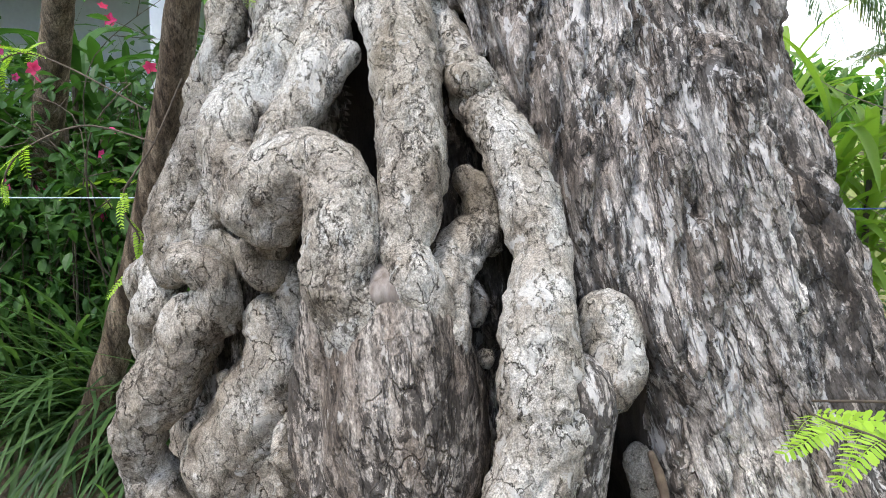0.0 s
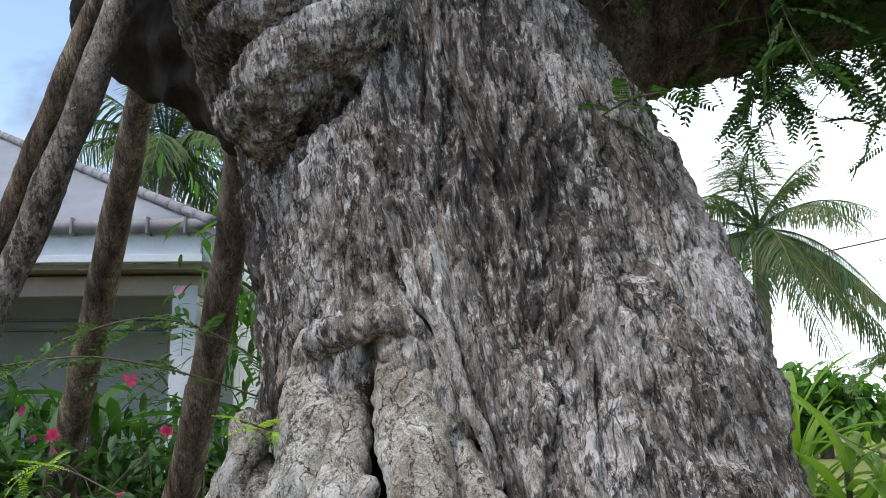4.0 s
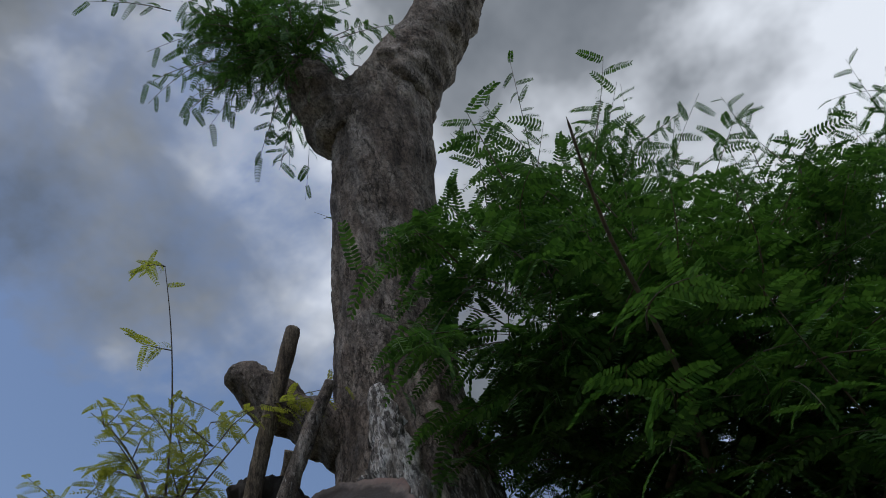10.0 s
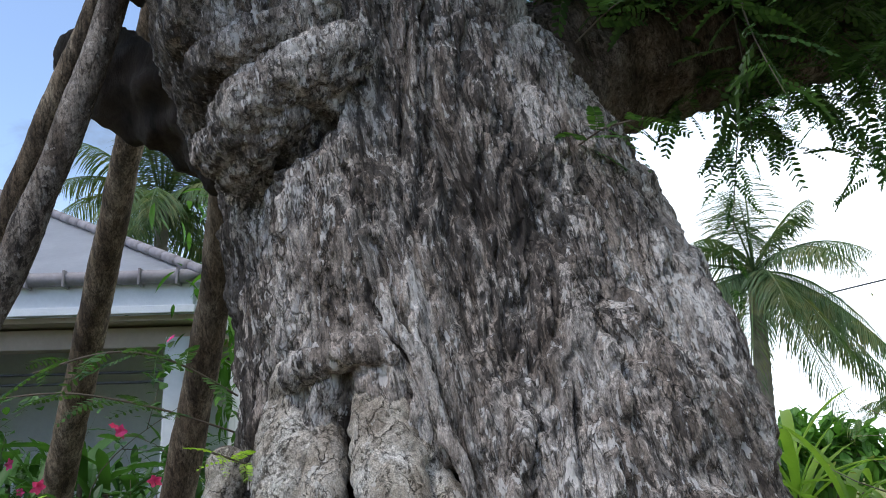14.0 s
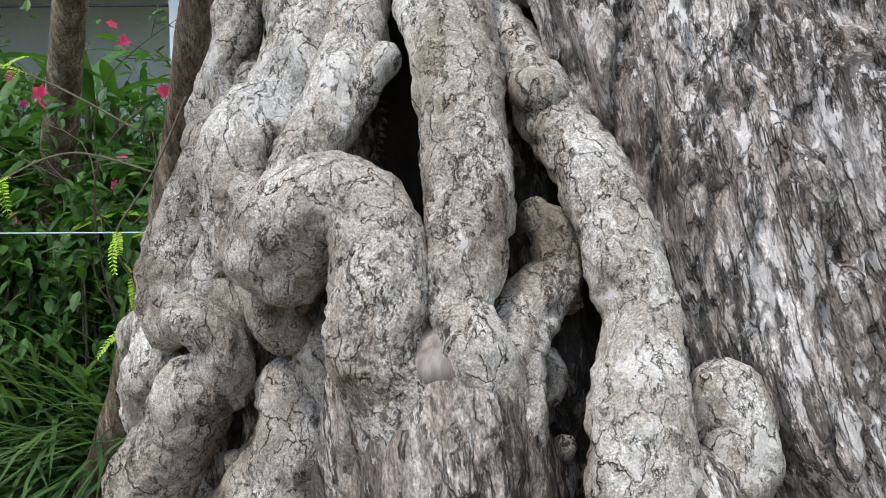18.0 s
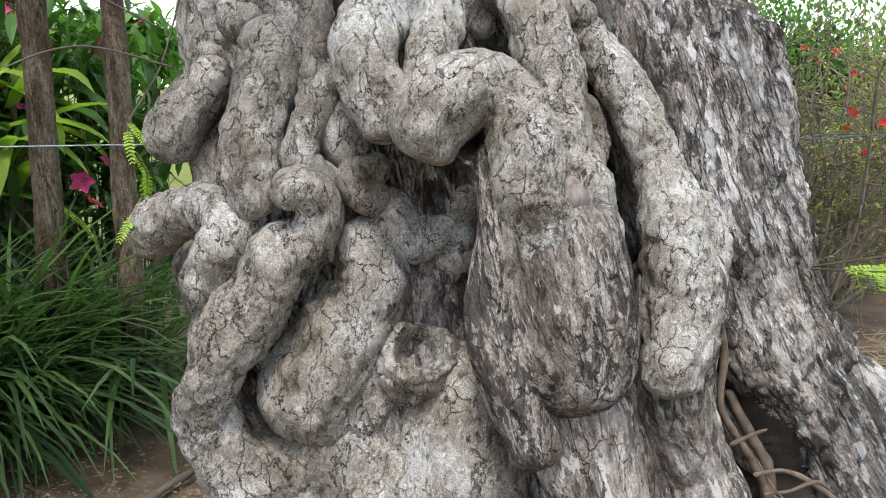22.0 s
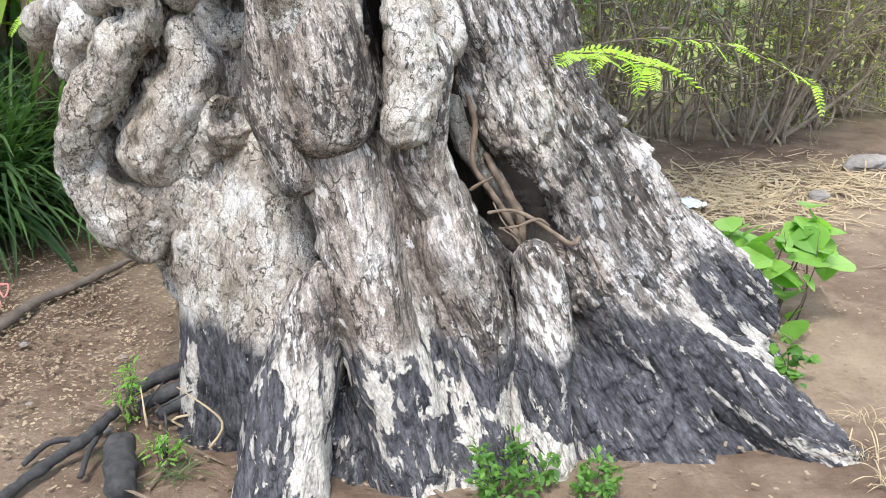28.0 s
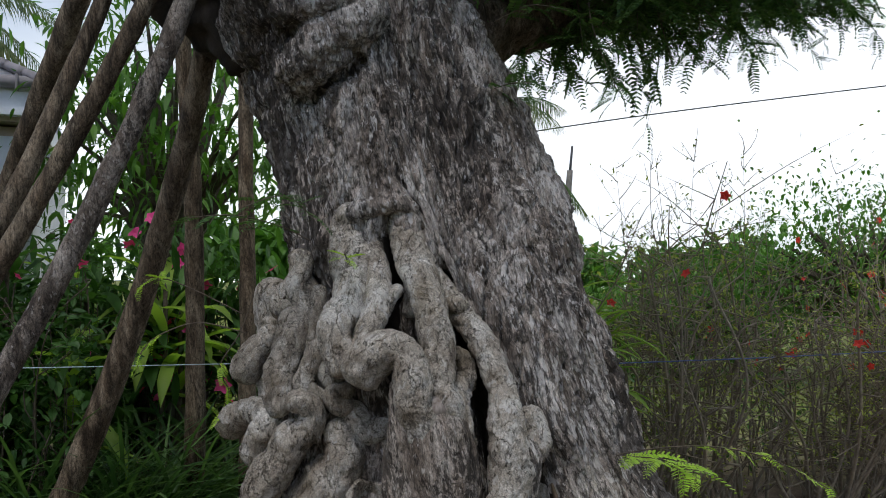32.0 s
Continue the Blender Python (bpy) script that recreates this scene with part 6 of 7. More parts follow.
for k, (x, y) in enumerate(((1.90, 4.7), (2.30, 4.9))):
    rosette("dracaena", "tall rosette of bright yellow-green strap leaves", "plant", (x, y, 0), 4, 28, 0.75, 0.060, STRAP_BRIGHT_AND_LIT, 60 + k, 1.85, (10, 85), "dracaenas behind the trunk")
for k, (x, y, nb) in enumerate(((-1.10, 4.55, 520), (-1.60, 4.50, 420), (-0.40, 4.85, 220), (-2.1, 4.7, 300), (-0.90, 4.95, 240))):
    grass_clump((x, y, 0), nb, 1.35, 0.10, 70 + k, "tall clump of arching green grass blades")
for k, (x, y) in enumerate(((-2.3, 4.9), (-1.5, 4.85), (-3.1, 4.8))):
    bush("bougainvillea", "leafy shrub with bright pink papery flowers", "shrub", (x, y, 0), (0.6, 0.5, 2.35), 18, 18, 0.085, STRAP, 80 + k, OVAL, flowers=12, petal=PINK, flower_size=0.032, group="pink flowering shrubs")
bush("bougainvillea", "arching shrub with a dense cluster of magenta papery flowers", "shrub", (-0.80, 5.75, 0), (0.38, 0.22, 2.0), 18, 8, 0.06, BUSH_LEAF, 84, OVAL, flowers=60, petal=PINK, flower_size=0.055, up=0.86, group="pink flowering shrubs")
# bare shoots above the hedge
def hedge_shoot(at, high, seed):
    r = np.random.default_rng(seed)
    t = thing("hedge_shoot", "tall bare twiggy shoot with sparse small leaves", "shoot", pose(*at), "hedge")
    lines, places = [], []
    for k in range(5):
        foot = np.array((r.normal(0, 0.12), r.normal(0, 0.1), -0.03))
        top = foot + np.array((r.normal(0, 0.30), r.normal(0, 0.15), high * r.uniform(0.75, 1.05)))
        pts = catmull([(*(foot + (top - foot) * s + r.normal(size=3) * 0.06 * (s > 0)), 0.011 * (1.06 - s)) for s in (0, 0.25, 0.5, 0.75, 1)], 0.12)
        lines.append(sweep(pts, 5, 0.1, round_ends=(False, False)))
        for j in range(12):
            p = pts[int(r.uniform(0.4, 0.98) * (len(pts) - 1)), :3]
            d = np.array((r.normal(0, 0.5), r.normal(0, 0.3), r.uniform(0.4, 1.0))) * r.uniform(0.12, 0.34)
            lines.append(sweep([(*p, 0.004), (*(p + d * 0.5 + r.normal(size=3) * 0.015), 0.003), (*(p + d), 0.0015)], 4, 0.1, round_ends=(False, False)))
            for i in range(5):
                places.append((turned(r.normal(size=3)), 0.026 * r.uniform(0.6, 1.3), p + d * r.uniform(0.1, 1) + r.normal(size=3) * 0.008))
    tagged(part("stem_cluster", flat_mesh("stem_cluster", *join(*lines), True), TAN_TWIG, t), kind="stuff")
    tagged(part("leaves", flat_mesh("leaves", *scatter(*OVAL, places)), HEDGE_LEAF, t), kind="stuff")


for k, (x, y, h) in enumerate(((2.75, 4.9, 2.7), (3.1, 4.8, 3.15), (3.5, 4.95, 3.0), (3.9, 4.9, 2.7), (4.6, 5.0, 2.9), (5.3, 5.1, 3.1), (6.1, 5.1, 3.0))):
    hedge_shoot((x, y, 0), h, 150 + k)
# twiggy hedge along the back
for k in range(9):
    x = 2.9 + k * 0.72
    bush("hedge_shrub", "twiggy hedge shrub with tiny yellow-green leaves and red flowers", "shrub", (x, 4.75 + 0.3 * math.sin(k * 2.1) + 0.05 * k, 0), (0.85, 0.6, 2.35 + 0.3 * math.sin(k * 1.7)), 20, 11, 0.040, HEDGE_LEAF, 120 + k, OVAL, 0.015, HEDGE_TWIG, flowers=9 if k > 1 else 2, petal=RED, flower_size=0.04, bare=0.1, up=0.8, group="hedge", sides=13, wander=1.7)
round_tree("leafy bright green tree behind the props", (-0.75, 7.2, 0), 4.6, 3.0, 31, BUSH_LEAF, 2600, 0.17, LANCE)
round_tree("leafy green tree beyond the hedge", (13.5, 13.0, -0.6), 4.0, 7.5, 32, BUSH_LEAF, 16000, 0.12, OVAL)
round_tree("rounded green tree beyond the hedge", (9.9, 15.0, -0.8), 2.9, 5.0, 33, BUSH_LEAF, 9000, 0.12, OVAL)
for k in range(22):
    r = np.random.default_rng(200 + k)
    round_tree("distant green tree on the field edge", (-30 + k * 6 + r.uniform(-2, 2), 55 + r.uniform(-6, 10), -0.5), r.uniform(4.0, 6.5), r.uniform(7, 10), 210 + k, BUSH_LEAF, 900, 1.1, OVAL)

# added trees, unseen behind the camera, that block low light on the trunk's front
for k, (x, y, h, wd) in enumerate(((-9, -6, 6, 5), (-4.5, -10, 5.5, 6), (1.5, -11, 6, 6), (7, -9.5, 5.5, 6), (11.5, -4, 6, 6), (-11, 0.5, 6, 5))):
    round_tree("added leafy tree, out of view, blocking low light", (x, y, 0), h, wd, 260 + k, BUSH_LEAF, 1500, 0.45, OVAL)


# ---- small things ----
CHIP = plain_material("dry_chip", (0.12, 0.08, 0.05), (0.42, 0.34, 0.22), 3, 0.9)
STRAW = plain_material("straw", (0.30, 0.23, 0.13), (0.52, 0.42, 0.26), 5, 0.9)
BURNT = plain_material("burnt_wood", (0.015, 0.015, 0.016), (0.07, 0.066, 0.064), 25, 0.85, 0.003)
RAW_ROOT = plain_material("bare_root", (0.10, 0.072, 0.050), (0.25, 0.185, 0.13), 30, 0.85, 0.002)
BLUE_WIRE = plain_material("blue_cord", (0.05, 0.09, 0.30), (0.10, 0.16, 0.45), 40, 0.5, 0.0003)
PALE_WIRE = plain_material("pale_cord", (0.45, 0.60, 0.66), (0.62, 0.72, 0.76), 40, 0.5, 0.0003)
BLACK_CABLE = plain_material("cable", (0.02, 0.02, 0.02), (0.05, 0.05, 0.05), 40, 0.6, 0.0003)
CLAY = plain_material("terracotta", (0.36, 0.12, 0.06), (0.48, 0.19, 0.10), 12, 0.8)
STONE = plain_material("stone", (0.17, 0.15, 0.13), (0.30, 0.28, 0.25), 14, 0.9, 0.004)
PINK_TAPE = plain_material("pink_plastic", (0.55, 0.20, 0.19), (0.68, 0.30, 0.28), 10, 0.5, 0.0003)
GREY_CARD = plain_material("old_edging", (0.085, 0.066, 0.052), (0.19, 0.155, 0.125), 9, 0.9, 0.003)
BAG = plain_material("white_plastic", (0.50, 0.56, 0.60), (0.68, 0.72, 0.75), 10, 0.4, 0.0006)
RAW_WOOD = plain_material("bare_wood", (0.16, 0.125, 0.10), (0.46, 0.41, 0.37), 60, 0.8, 0.002, (1, 1, 0.12))
RUST = plain_material("red_inner_bark", (0.09, 0.042, 0.028), (0.17, 0.085, 0.055), 25, 0.85, 0.002)


def litter(name, label, mat, count, size, area, seed, thin=1.0):
    r = np.random.default_rng(seed)
    chip = np.array(((-0.5, -0.22, 0), (0.45, -0.3, 0.02), (0.5, 0.2, 0), (-0.4, 0.28, 0.03), (-0.4, -0.15, 0.12), (0.4, -0.2, 0.13), (0.4, 0.14, 0.12), (-0.34, 0.2, 0.13))) * (1, thin, thin)
    faces = [np.array(((0, 1, 5, 4), (1, 2, 6, 5), (2, 3, 7, 6), (3, 0, 4, 7), (4, 5, 6, 7), (3, 2, 1, 0)))]
    places = []
    (mx, sx), (my, sy) = area
    for k in range(count):
        x, y = r.normal(mx, sx), r.normal(my, sy)
        d = r.normal(size=3) * (1, 1, 0.15)
        places.append((turned(d, r.uniform(-0.4, 0.4)), r.uniform(*size), (x, y, r.uniform(-0.006, 0.012))))
    ob = part(name, flat_mesh(name, *scatter(chip, faces, places)), mat)
    tagged(ob, label, "litter", kind="stuff")


litter("wood_chips", "pale wood chips strewn over the soil", CHIP, 5200, (0.004, 0.02), ((-0.95, 0.45), (2.9, 0.6)), 77)
litter("leaf_litter", "small brown leaf litter on the soil", CHIP, 6500, (0.005, 0.024), ((1.5, 2.4), (2.8, 1.4)), 78)
litter("straw", "dry straw lying in swathes on the soil", STRAW, 2600, (0.05, 0.22), ((3.1, 0.7), (3.4, 0.35)), 79, 0.10)
litter("dry_twigs", "thin dry twigs lying on the ground", RAW_ROOT, 260, (0.05, 0.25), ((0.6, 1.8), (2.4, 1.2)), 80, 0.10)


def rod(name, label, category, points, mat, sides=10, step=0.02, bump=None, group=""):
    ob = part(name, tube(name, points, sides, step, bump, round_ends=(False, False)), mat)
    return tagged(ob, label, category, group)


gnarl = lambda p, r: gnoise(p * 28) * np.minimum(r, 0.03) * 0.5 + gnoise(p * 80) * r * 0.12
rod("wire", "taut pale cord strung behind the poles", "wire", ((-5.0, 4.05, 1.36, 0.003), (-2.5, 4.0, 1.33, 0.003), (0.3, 4.0, 1.35, 0.003)), PALE_WIRE, 6, 0.2)
rod("wire", "blue cord strung along the hedge", "wire", ((0.6, 3.9, 1.30, 0.004), (2.5, 4.0, 1.32, 0.004), (4.2, 4.05, 1.36, 0.004), (8.5, 4.2, 1.50, 0.004)), BLUE_WIRE, 6, 0.1, lambda p, r: gnoise(p * 60) * 0.002)
rod("utility_pole", "slender grey utility pole beyond the field", "pole", ((9.75, 20, -0.2, 0.11), (9.82, 20, 3.0, 0.09), (9.93, 20, 4.9, 0.08)), STONE, 14, 0.3)
rod("pole_rod", "thin rod on top of the utility pole", "rod", ((9.93, 20, 4.85, 0.04), (9.96, 20, 5.2, 0.035), (9.99, 20, 5.55, 0.03)), DARK_METAL, 8, 0.2)
rod("cable", "overhead cable crossing the sky", "cable", ((3.0, 20.5, 4.6, 0.018), (12.0, 20, 6.5, 0.018), (24, 19, 8.6, 0.018)), BLACK_CABLE, 6, 0.6)
rod("edging", "old curved edging strip half sunk in the soil", "edging", ((-1.45, 2.45, 0.0, 0.024), (-1.20, 2.70, 0.01, 0.024), (-1.05, 2.95, 0.015, 0.022), (-0.90, 3.20, 0.015, 0.022), (-0.65, 3.42, 0.015, 0.020), (-0.43, 3.65, 0.012, 0.018), (-0.25, 3.80, 0.005, 0.014)), GREY_CARD, 10, 0.02, lambda p, r: gnoise(p * 9) * 0.012)
for points in (((-1.05, 1.66, 0.02, 0.016), (-0.92, 1.78, 0.03, 0.018), (-0.78, 1.88, 0.05, 0.020), (-0.68, 2.00, 0.06, 0.017)), ((-0.97, 1.86, 0.01, 0.009), (-0.88, 1.93, 0.03, 0.010), (-0.76, 1.90, 0.02, 0.009)), ((-0.82, 1.70, 0.02, 0.008), (-0.78, 1.80, 0.05, 0.009), (-0.74, 1.92, 0.03, 0.007))):
    rod("burnt_branch", "blackened branch lying on the ground", "branch", points, BURNT, 12, 0.008, gnarl, "burnt branches")
rod("burnt_log", "short blackened log lying beside the roots", "log", ((-0.72, 1.55, 0.035, 0.042), (-0.71, 1.68, 0.04, 0.045), (-0.69, 1.80, 0.045, 0.043)), BURNT, 24, 0.008, gnarl)
for k, (x, y, z) in enumerate(((-0.62, 2.16, 0.06), (-0.60, 2.08, 0.04), (-0.56, 1.98, 0.05))):
    rod("burnt_root", "blackened surface root reaching from the trunk", "root", ((x, y, z - 0.03, 0.018), (x + 0.12, y - 0.01, z + 0.02, 0.026), (x + 0.26, y - 0.02, z + 0.05, 0.03)), BURNT, 12, 0.008, gnarl, "burnt surface roots")
for k in range(9):
    r = np.random.default_rng(600 + k)
    x, y = -0.50 + r.uniform(-0.12, 0.1), 1.86 + r.uniform(-0.12, 0.12)
    rod("dry_stick", "thin pale dry stick leaning by the roots", "stick", ((x, y, 0.0, 0.005), (x + r.normal(0.02, 0.05), y + r.normal(0, 0.05), r.uniform(0.03, 0.08), 0.0045), (x + r.normal(0.06, 0.08), y + r.normal(0, 0.08), r.uniform(0.04, 0.2), 0.002)), STRAW if k % 2 else BURNT, 6, 0.02, group="dry sticks")

# roots and sticks inside the hollow
HOLLOW = (
    ((0.385, 1.62, 1.08, 0.011), (0.42, 1.63, 0.98, 0.013), (0.41, 1.62, 0.86, 0.012), (0.47, 1.60, 0.76, 0.014), (0.53, 1.58, 0.66, 0.016), (0.56, 1.58, 0.58, 0.018)),
    ((0.47, 1.66, 0.88, 0.016), (0.52, 1.63, 0.78, 0.020), (0.57, 1.60, 0.68, 0.022), (0.58, 1.60, 0.58, 0.022)),
    ((0.40, 1.50, 0.735, 0.007), (0.47, 1.48, 0.74, 0.008), (0.53, 1.45, 0.715, 0.010), (0.59, 1.42, 0.67, 0.011), (0.64, 1.40, 0.635, 0.013), (0.68, 1.41, 0.65, 0.010)),
    ((0.44, 1.50, 0.68, 0.005), (0.49, 1.47, 0.69, 0.006), (0.54, 1.44, 0.715, 0.007), (0.58, 1.43, 0.69, 0.006)),
    ((0.42, 1.46, 0.70, 0.004), (0.47, 1.44, 0.66, 0.004), (0.50, 1.42, 0.60, 0.004), (0.52, 1.40, 0.56, 0.003)),
    ((0.43, 1.52, 0.76, 0.004), (0.45, 1.48, 0.70, 0.004), (0.49, 1.47, 0.66, 0.003)),
    ((0.36, 1.54, 0.80, 0.008), (0.39, 1.50, 0.835, 0.007), (0.41, 1.48, 0.85, 0.005)),
)
for points in HOLLOW:
    part("thin_root", tube("thin_root", [(x, y, z, 0.7 * r) for x, y, z, r in points], 12, 0.006, gnarl), RAW_ROOT, tree, "thin bare brown root in the hollow")
# torn patch of bare wood and small red scars on the bulb
part("bare_patch", tube("bare_patch", ((-0.098, 1.655, 1.430, 0.070), (-0.088, 1.642, 1.395, 0.092), (-0.080, 1.634, 1.350, 0.099), (-0.076, 1.632, 1.315, 0.080)), 40, 0.004, lambda p, r: gnoise(p * (70, 70, 12)) * 0.006), RAW_WOOD, tree, "fibrous patch of torn bare wood")
for x, y, z, s in ((-0.035, 1.503, 1.10, 0.022), (-0.15, 1.615, 1.17, 0.016)):
    part("scar", tube("scar", ((x, y, z + s, s * 0.6), (x + 0.002, y - 0.002, z, s * 0.8), (x, y, z - s, s * 0.6)), 20, 0.004, lambda p, r: gnoise(p * 60) * 0.004), RUST, tree, "small rust-red bark scar")


# sprigs on the trunk
def sprig(label, spine, leaves, size, mat, seed, twig_r=0.0025, bare=0.2):
    r = np.random.default_rng(seed)
    t = thing("sprig", label, "sprig", group="sprigs on the trunk")
    line = catmull([(*p, twig_r) for p in spine], 0.02)
    part("twig", tube("twig", [tuple(p) for p in line[::3]] + [tuple(line[-1])], 6, 0.02, round_ends=(False, False)), TWIG, t)
    shapes = []
    for k, s in enumerate(LEAVES):
        me = flat_mesh("leaf", *s)
        me.materials.append(mat)
        shapes.append(me)
    for k in range(leaves):
        u = bare + (1 - bare) * (k + 0.5) / leaves
        i = min(len(line) - 2, int(u * (len(line) - 1)))
        tang = line[i + 1, :3] - line[i, :3]
        tang /= np.linalg.norm(tang)
        side = np.cross(tang, (0, 0, 1))
        d = tang * 0.7 + side * (0.9 if k % 2 else -0.9) + r.normal(size=3) * 0.25 + np.array((0, 0, 0.1))
        m = Matrix((turned(d, r.uniform(-0.4, 0.4)) * size * r.uniform(0.8, 1.2)).tolist()).to_4x4()
        m.translation = line[i, :3]
        part("leaf", shapes[k % 3], None, t, m=m)


sprig("bright yellow-green feathery sprig growing out of the trunk", ((0.67, 1.64, 1.17), (0.62, 1.46, 1.20), (0.65, 1.28, 1.22), (0.69, 1.11, 1.20)), 18, 0.125, LEAF_YOUNG, 1, bare=0.3)
sprig("long arching sprig with young yellow-green leaves", ((0.67, 1.64, 1.17), (0.76, 1.44, 1.23), (0.90, 1.30, 1.25), (1.05, 1.18, 1.22), (1.20, 1.05, 1.13)), 14, 0.078, LEAF_YOUNG, 2, bare=0.4)
sprig("hanging yellow sprig beside the twisted roots", ((-0.66, 2.35, 1.78), (-0.72, 2.30, 1.62), (-0.80, 2.28, 1.48), (-0.76, 2.28, 1.38), (-0.79, 2.28, 1.28)), 7, 0.075, LEAF_YOUNG, 3, bare=0.55)
sprig("thin sprig with pale yellow-green leaves by the pole", ((-0.72, 2.25, 1.70), (-0.92, 2.3, 1.80), (-1.05, 2.32, 1.84), (-1.13, 2.34, 1.80)), 8, 0.075, LEAF_YOUNG, 4, bare=0.6)
sprig("thin drooping sprig with few yellow leaves", ((-0.70, 2.25, 1.62), (-0.90, 2.3, 1.66), (-1.08, 2.32, 1.58), (-1.12, 2.33, 1.48)), 7, 0.065, LEAF_YOUNG, 5, bare=0.65)
sprig("dark green feathery sprig reaching from the trunk", ((-0.46, 2.08, 2.08), (-0.56, 1.93, 2.14), (-0.66, 1.82, 2.15), (-0.78, 1.74, 2.10)), 12, 0.12, LEAF, 6)
sprig("green feathery sprig low on the trunk", ((-0.47, 2.10, 2.00), (-0.62, 1.98, 2.05), (-0.80, 1.92, 2.08), (-0.98, 1.90, 2.06)), 11, 0.12, LEAF, 7)
sprig("small yellow-green sprig on the collar of the trunk", ((-0.38, 1.86, 1.92), (-0.40, 1.78, 1.93), (-0.42, 1.72, 1.94)), 5, 0.07, LEAF_YOUNG, 8)
sprig("green feathery sprig on the upper trunk", ((0.36, 2.28, 2.72), (0.44, 2.16, 2.74), (0.52, 2.08, 2.73)), 9, 0.12, LEAF, 9)
sprig("green feathery sprig under the crown", ((0.40, 2.30, 3.05), (0.52, 2.15, 3.10), (0.66, 2.05, 3.06)), 10, 0.13, LEAF, 10)

# weeds
bush("weed", "small leafy green weed on bare soil", "weed", (-0.63, 2.05, 0), (0.07, 0.07, 0.22), 9, 9, 0.035, WEED_LEAF, 401, LANCE, 0.002, group="weeds")
bush("weed", "low dark green weed at the foot of the roots", "weed", (0.30, 1.13, 0), (0.17, 0.10, 0.20), 20, 10, 0.028, BUSH_LEAF, 402, OVAL, 0.0015, flowers=3, petal=LEAF_YELLOW, flower_size=0.008, group="weeds")
bush("weed", "low dark green weed at the foot of the roots", "weed", (0.52, 1.05, 0), (0.13, 0.10, 0.14), 12, 9, 0.026, BUSH_LEAF, 403, OVAL, 0.0015, group="weeds")
bush("weed", "small sprouting weed beside burnt branches", "weed", (-0.58, 1.72, 0), (0.06, 0.06, 0.14), 7, 7, 0.03, WEED_LEAF, 404, LANCE, 0.0015, group="weeds")
bush("broadleaf_weed", "leafy weed with large heart-shaped bright green leaves", "weed", (1.90, 1.78, 0), (0.36, 0.24, 0.52), 12, 3, 0.14, WEED_LEAF, 405, HEART, 0.004, group="weeds")
bush("broadleaf_weed", "dark low weed with round leaves beside the trunk", "weed", (1.55, 1.35, 0), (0.14, 0.14, 0.16), 12, 5, 0.045, BUSH_LEAF, 406, HEART, 0.002, group="weeds")
bush("weed", "tiny bright weed behind the trunk", "weed", (2.05, 2.55, 0), (0.08, 0.08, 0.2), 7, 5, 0.05, WEED_LEAF, 407, OVAL, 0.002, group="weeds")
bush("weed", "low green weed by the grass", "weed", (-1.35, 3.3, 0), (0.14, 0.12, 0.3), 8, 4, 0.07, WEED_LEAF, 408, OVAL, 0.002, group="weeds")
for k, (x, y) in enumerate(((-0.70, 1.78), (-0.55, 1.62), (1.42, 0.86), (1.60, 1.02), (1.35, 0.72))):
    r = np.random.default_rng(450 + k)
    places = []
    for j in range(26):
        a, e = r.uniform(0, 6.28), radians(r.uniform(25, 80))
        places.append((turned((math.cos(a) * math.cos(e), math.sin(a) * math.cos(e), math.sin(e))), r.uniform(0.05, 0.13), (r.normal(0, 0.025), r.normal(0, 0.025), -0.005)))
    ob = part("grass_tuft", flat_mesh("grass_tuft", *scatter(*blade(1.0, 0.035, 1.2, 4, 0.15), places)), STRAW if k > 1 else GRASS, m=pose(x, y, 0))
    tagged(ob, "small tuft of thin grass", "grass", "grass tufts", "stuff")


def stone(label, at, size, seed, category="stone"):
    bm = bmesh.new()
    bmesh.ops.create_icosphere(bm, subdivisions=3, radius=1.0)
    co = np.array([v.co[:] for v in bm.verts])
    co = co * (1 + 0.35 * gnoise(co * 1.3 + seed) + 0.12 * gnoise(co * 4 + seed))[:, None] * size
    for v, c in zip(bm.verts, co):
        v.co = c
    tagged(part("stone", bm, STONE, m=pose(*at)), label, category, "stones")


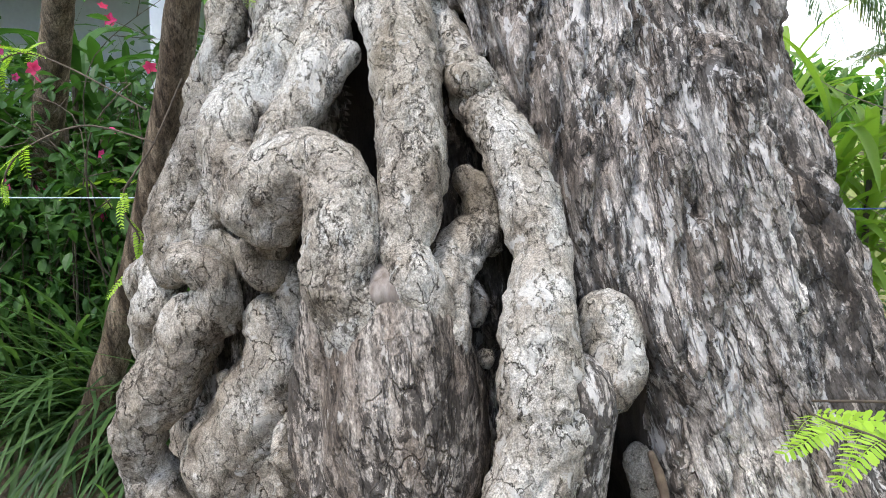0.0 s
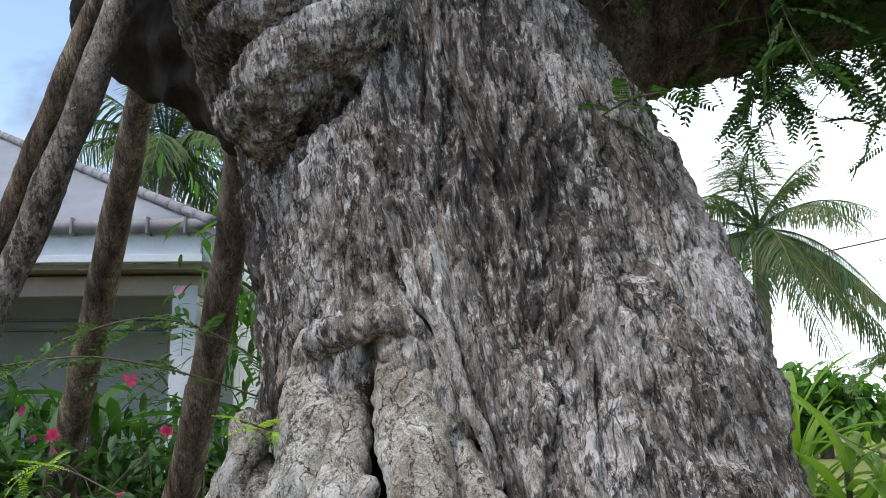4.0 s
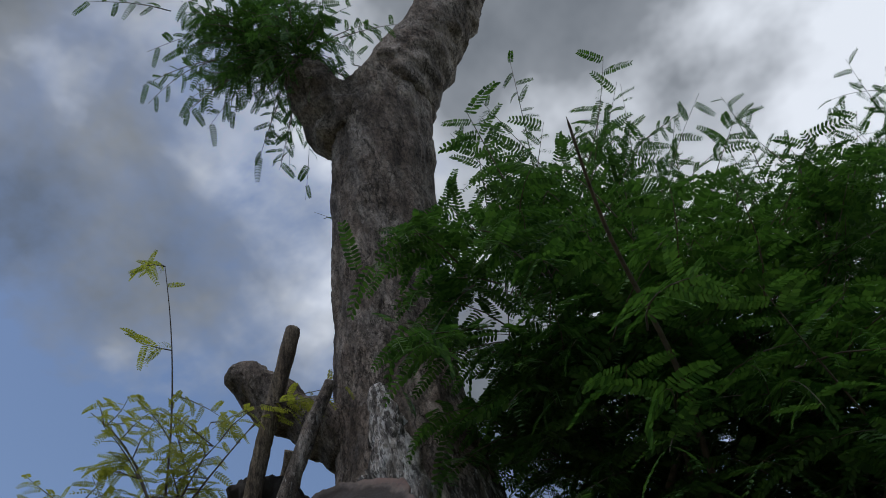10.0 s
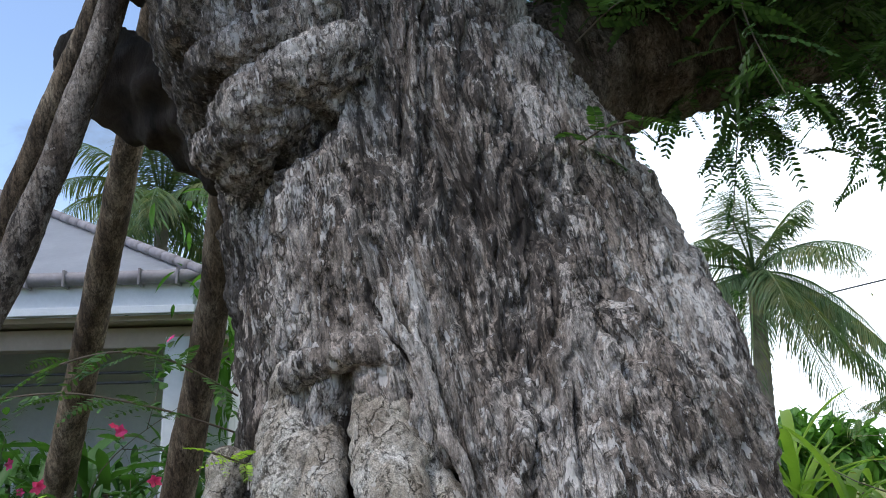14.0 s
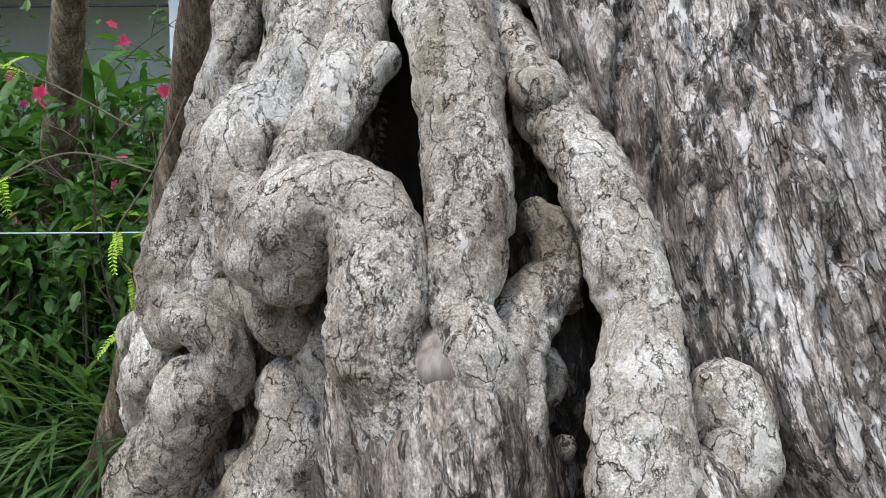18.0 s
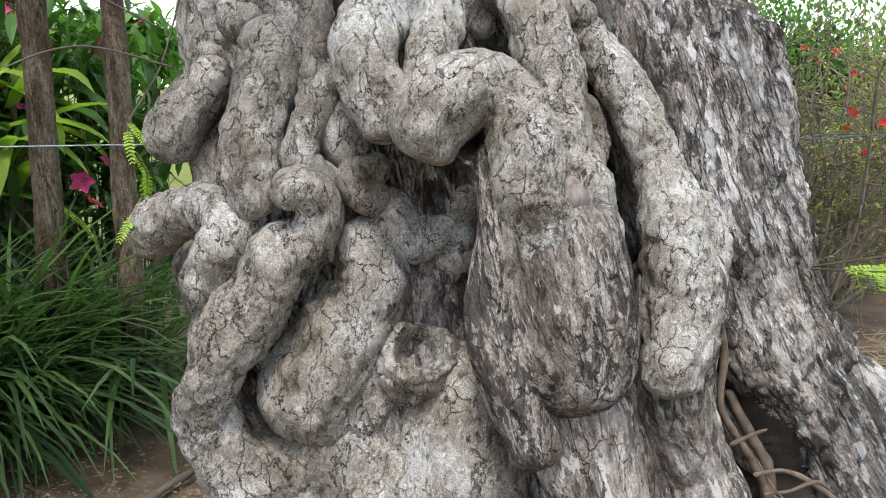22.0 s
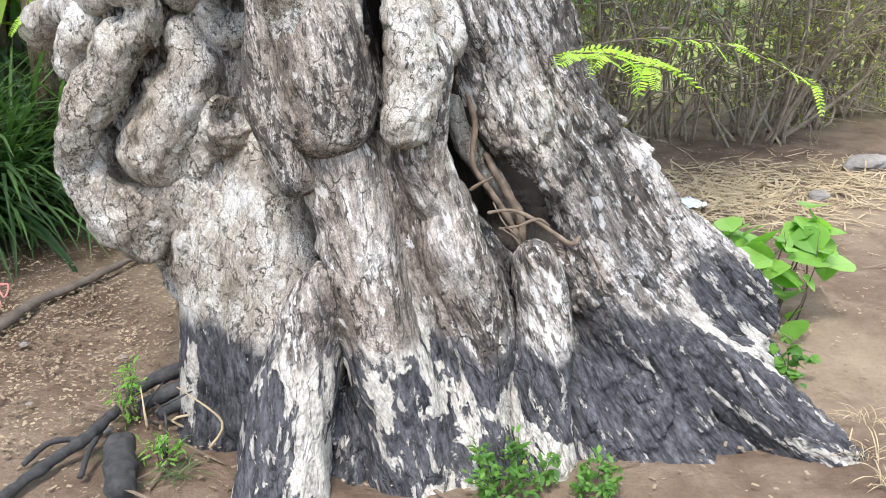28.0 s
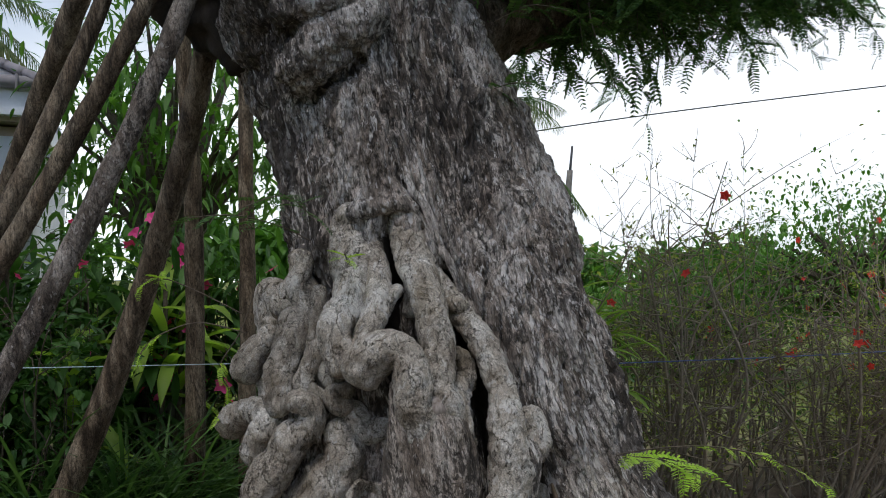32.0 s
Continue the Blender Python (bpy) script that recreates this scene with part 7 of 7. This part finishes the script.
stone("rough grey stone on the path", (3.55, 3.12, 0.01), (0.07, 0.06, 0.04), 3)
stone("dark flat stone by the hedge", (4.5, 3.6, 0.02), (0.2, 0.10, 0.07), 8)
for k in range(14):
    r = np.random.default_rng(500 + k)
    stone("small pebble on the soil", (r.uniform(-1.4, -0.6), r.uniform(1.7, 3.0), 0.0), np.array((1, 0.8, 0.5)) * r.uniform(0.008, 0.025), k)
# scraps: crumpled bag, tangled tape, pot
bm = bmesh.new()
bmesh.ops.create_grid(bm, x_segments=22, y_segments=14, size=1.0)
co = np.array([v.co[:] for v in bm.verts]) * (0.16, 0.10, 1)
co[:, 2] = 0.02 + 0.05 * np.abs(gnoise(co * 14 + 3)) + 0.02 * gnoise(co * 30)
for v, c in zip(bm.verts, co):
    v.co = c
tagged(part("plastic_bag", bm, BAG, m=pose(2.62, 3.30, 0)), "crumpled white plastic bag on the ground", "bag")
for x, y, s in ((-1.02, 3.36, 1.0), (3.55, 2.25, 1.4)):
    r = np.random.default_rng(int(x * 10) + 60)
    pts = [(x + r.normal(0, 0.05) * s, y + r.normal(0, 0.05) * s, abs(r.normal(0.04, 0.05)) * s, 0.004) for k in range(9)]
    rod("plastic_tape", "tangle of faded pink plastic tape", "tape", pts, PINK_TAPE, 6, 0.01, group="plastic tape")
pot = thing("flower_pot", "round terracotta pot standing behind the fence cord", "pot", pose(-0.77, 5.75, 1.1))
prof = ((0.02, 0.0), (0.10, 0.0), (0.135, 0.10), (0.15, 0.19), (0.16, 0.20), (0.16, 0.225), (0.14, 0.225), (0.125, 0.12), (0.02, 0.10))
a = np.linspace(0, 2 * np.pi, 36, endpoint=False)
pr = np.array(prof)
v = np.stack([pr[:, :1] * np.cos(a), pr[:, :1] * np.sin(a), np.broadcast_to(pr[:, 1:], (len(prof), 36))], -1).reshape(-1, 3)
part("body", flat_mesh("body", v, grid_faces(len(prof), 36, True), False), CLAY, pot)
part("stand", box_bm(0.22, 0.22, 1.1, 0.02, (0, 0, -0.55)), STONE, pot, "rough stone block")
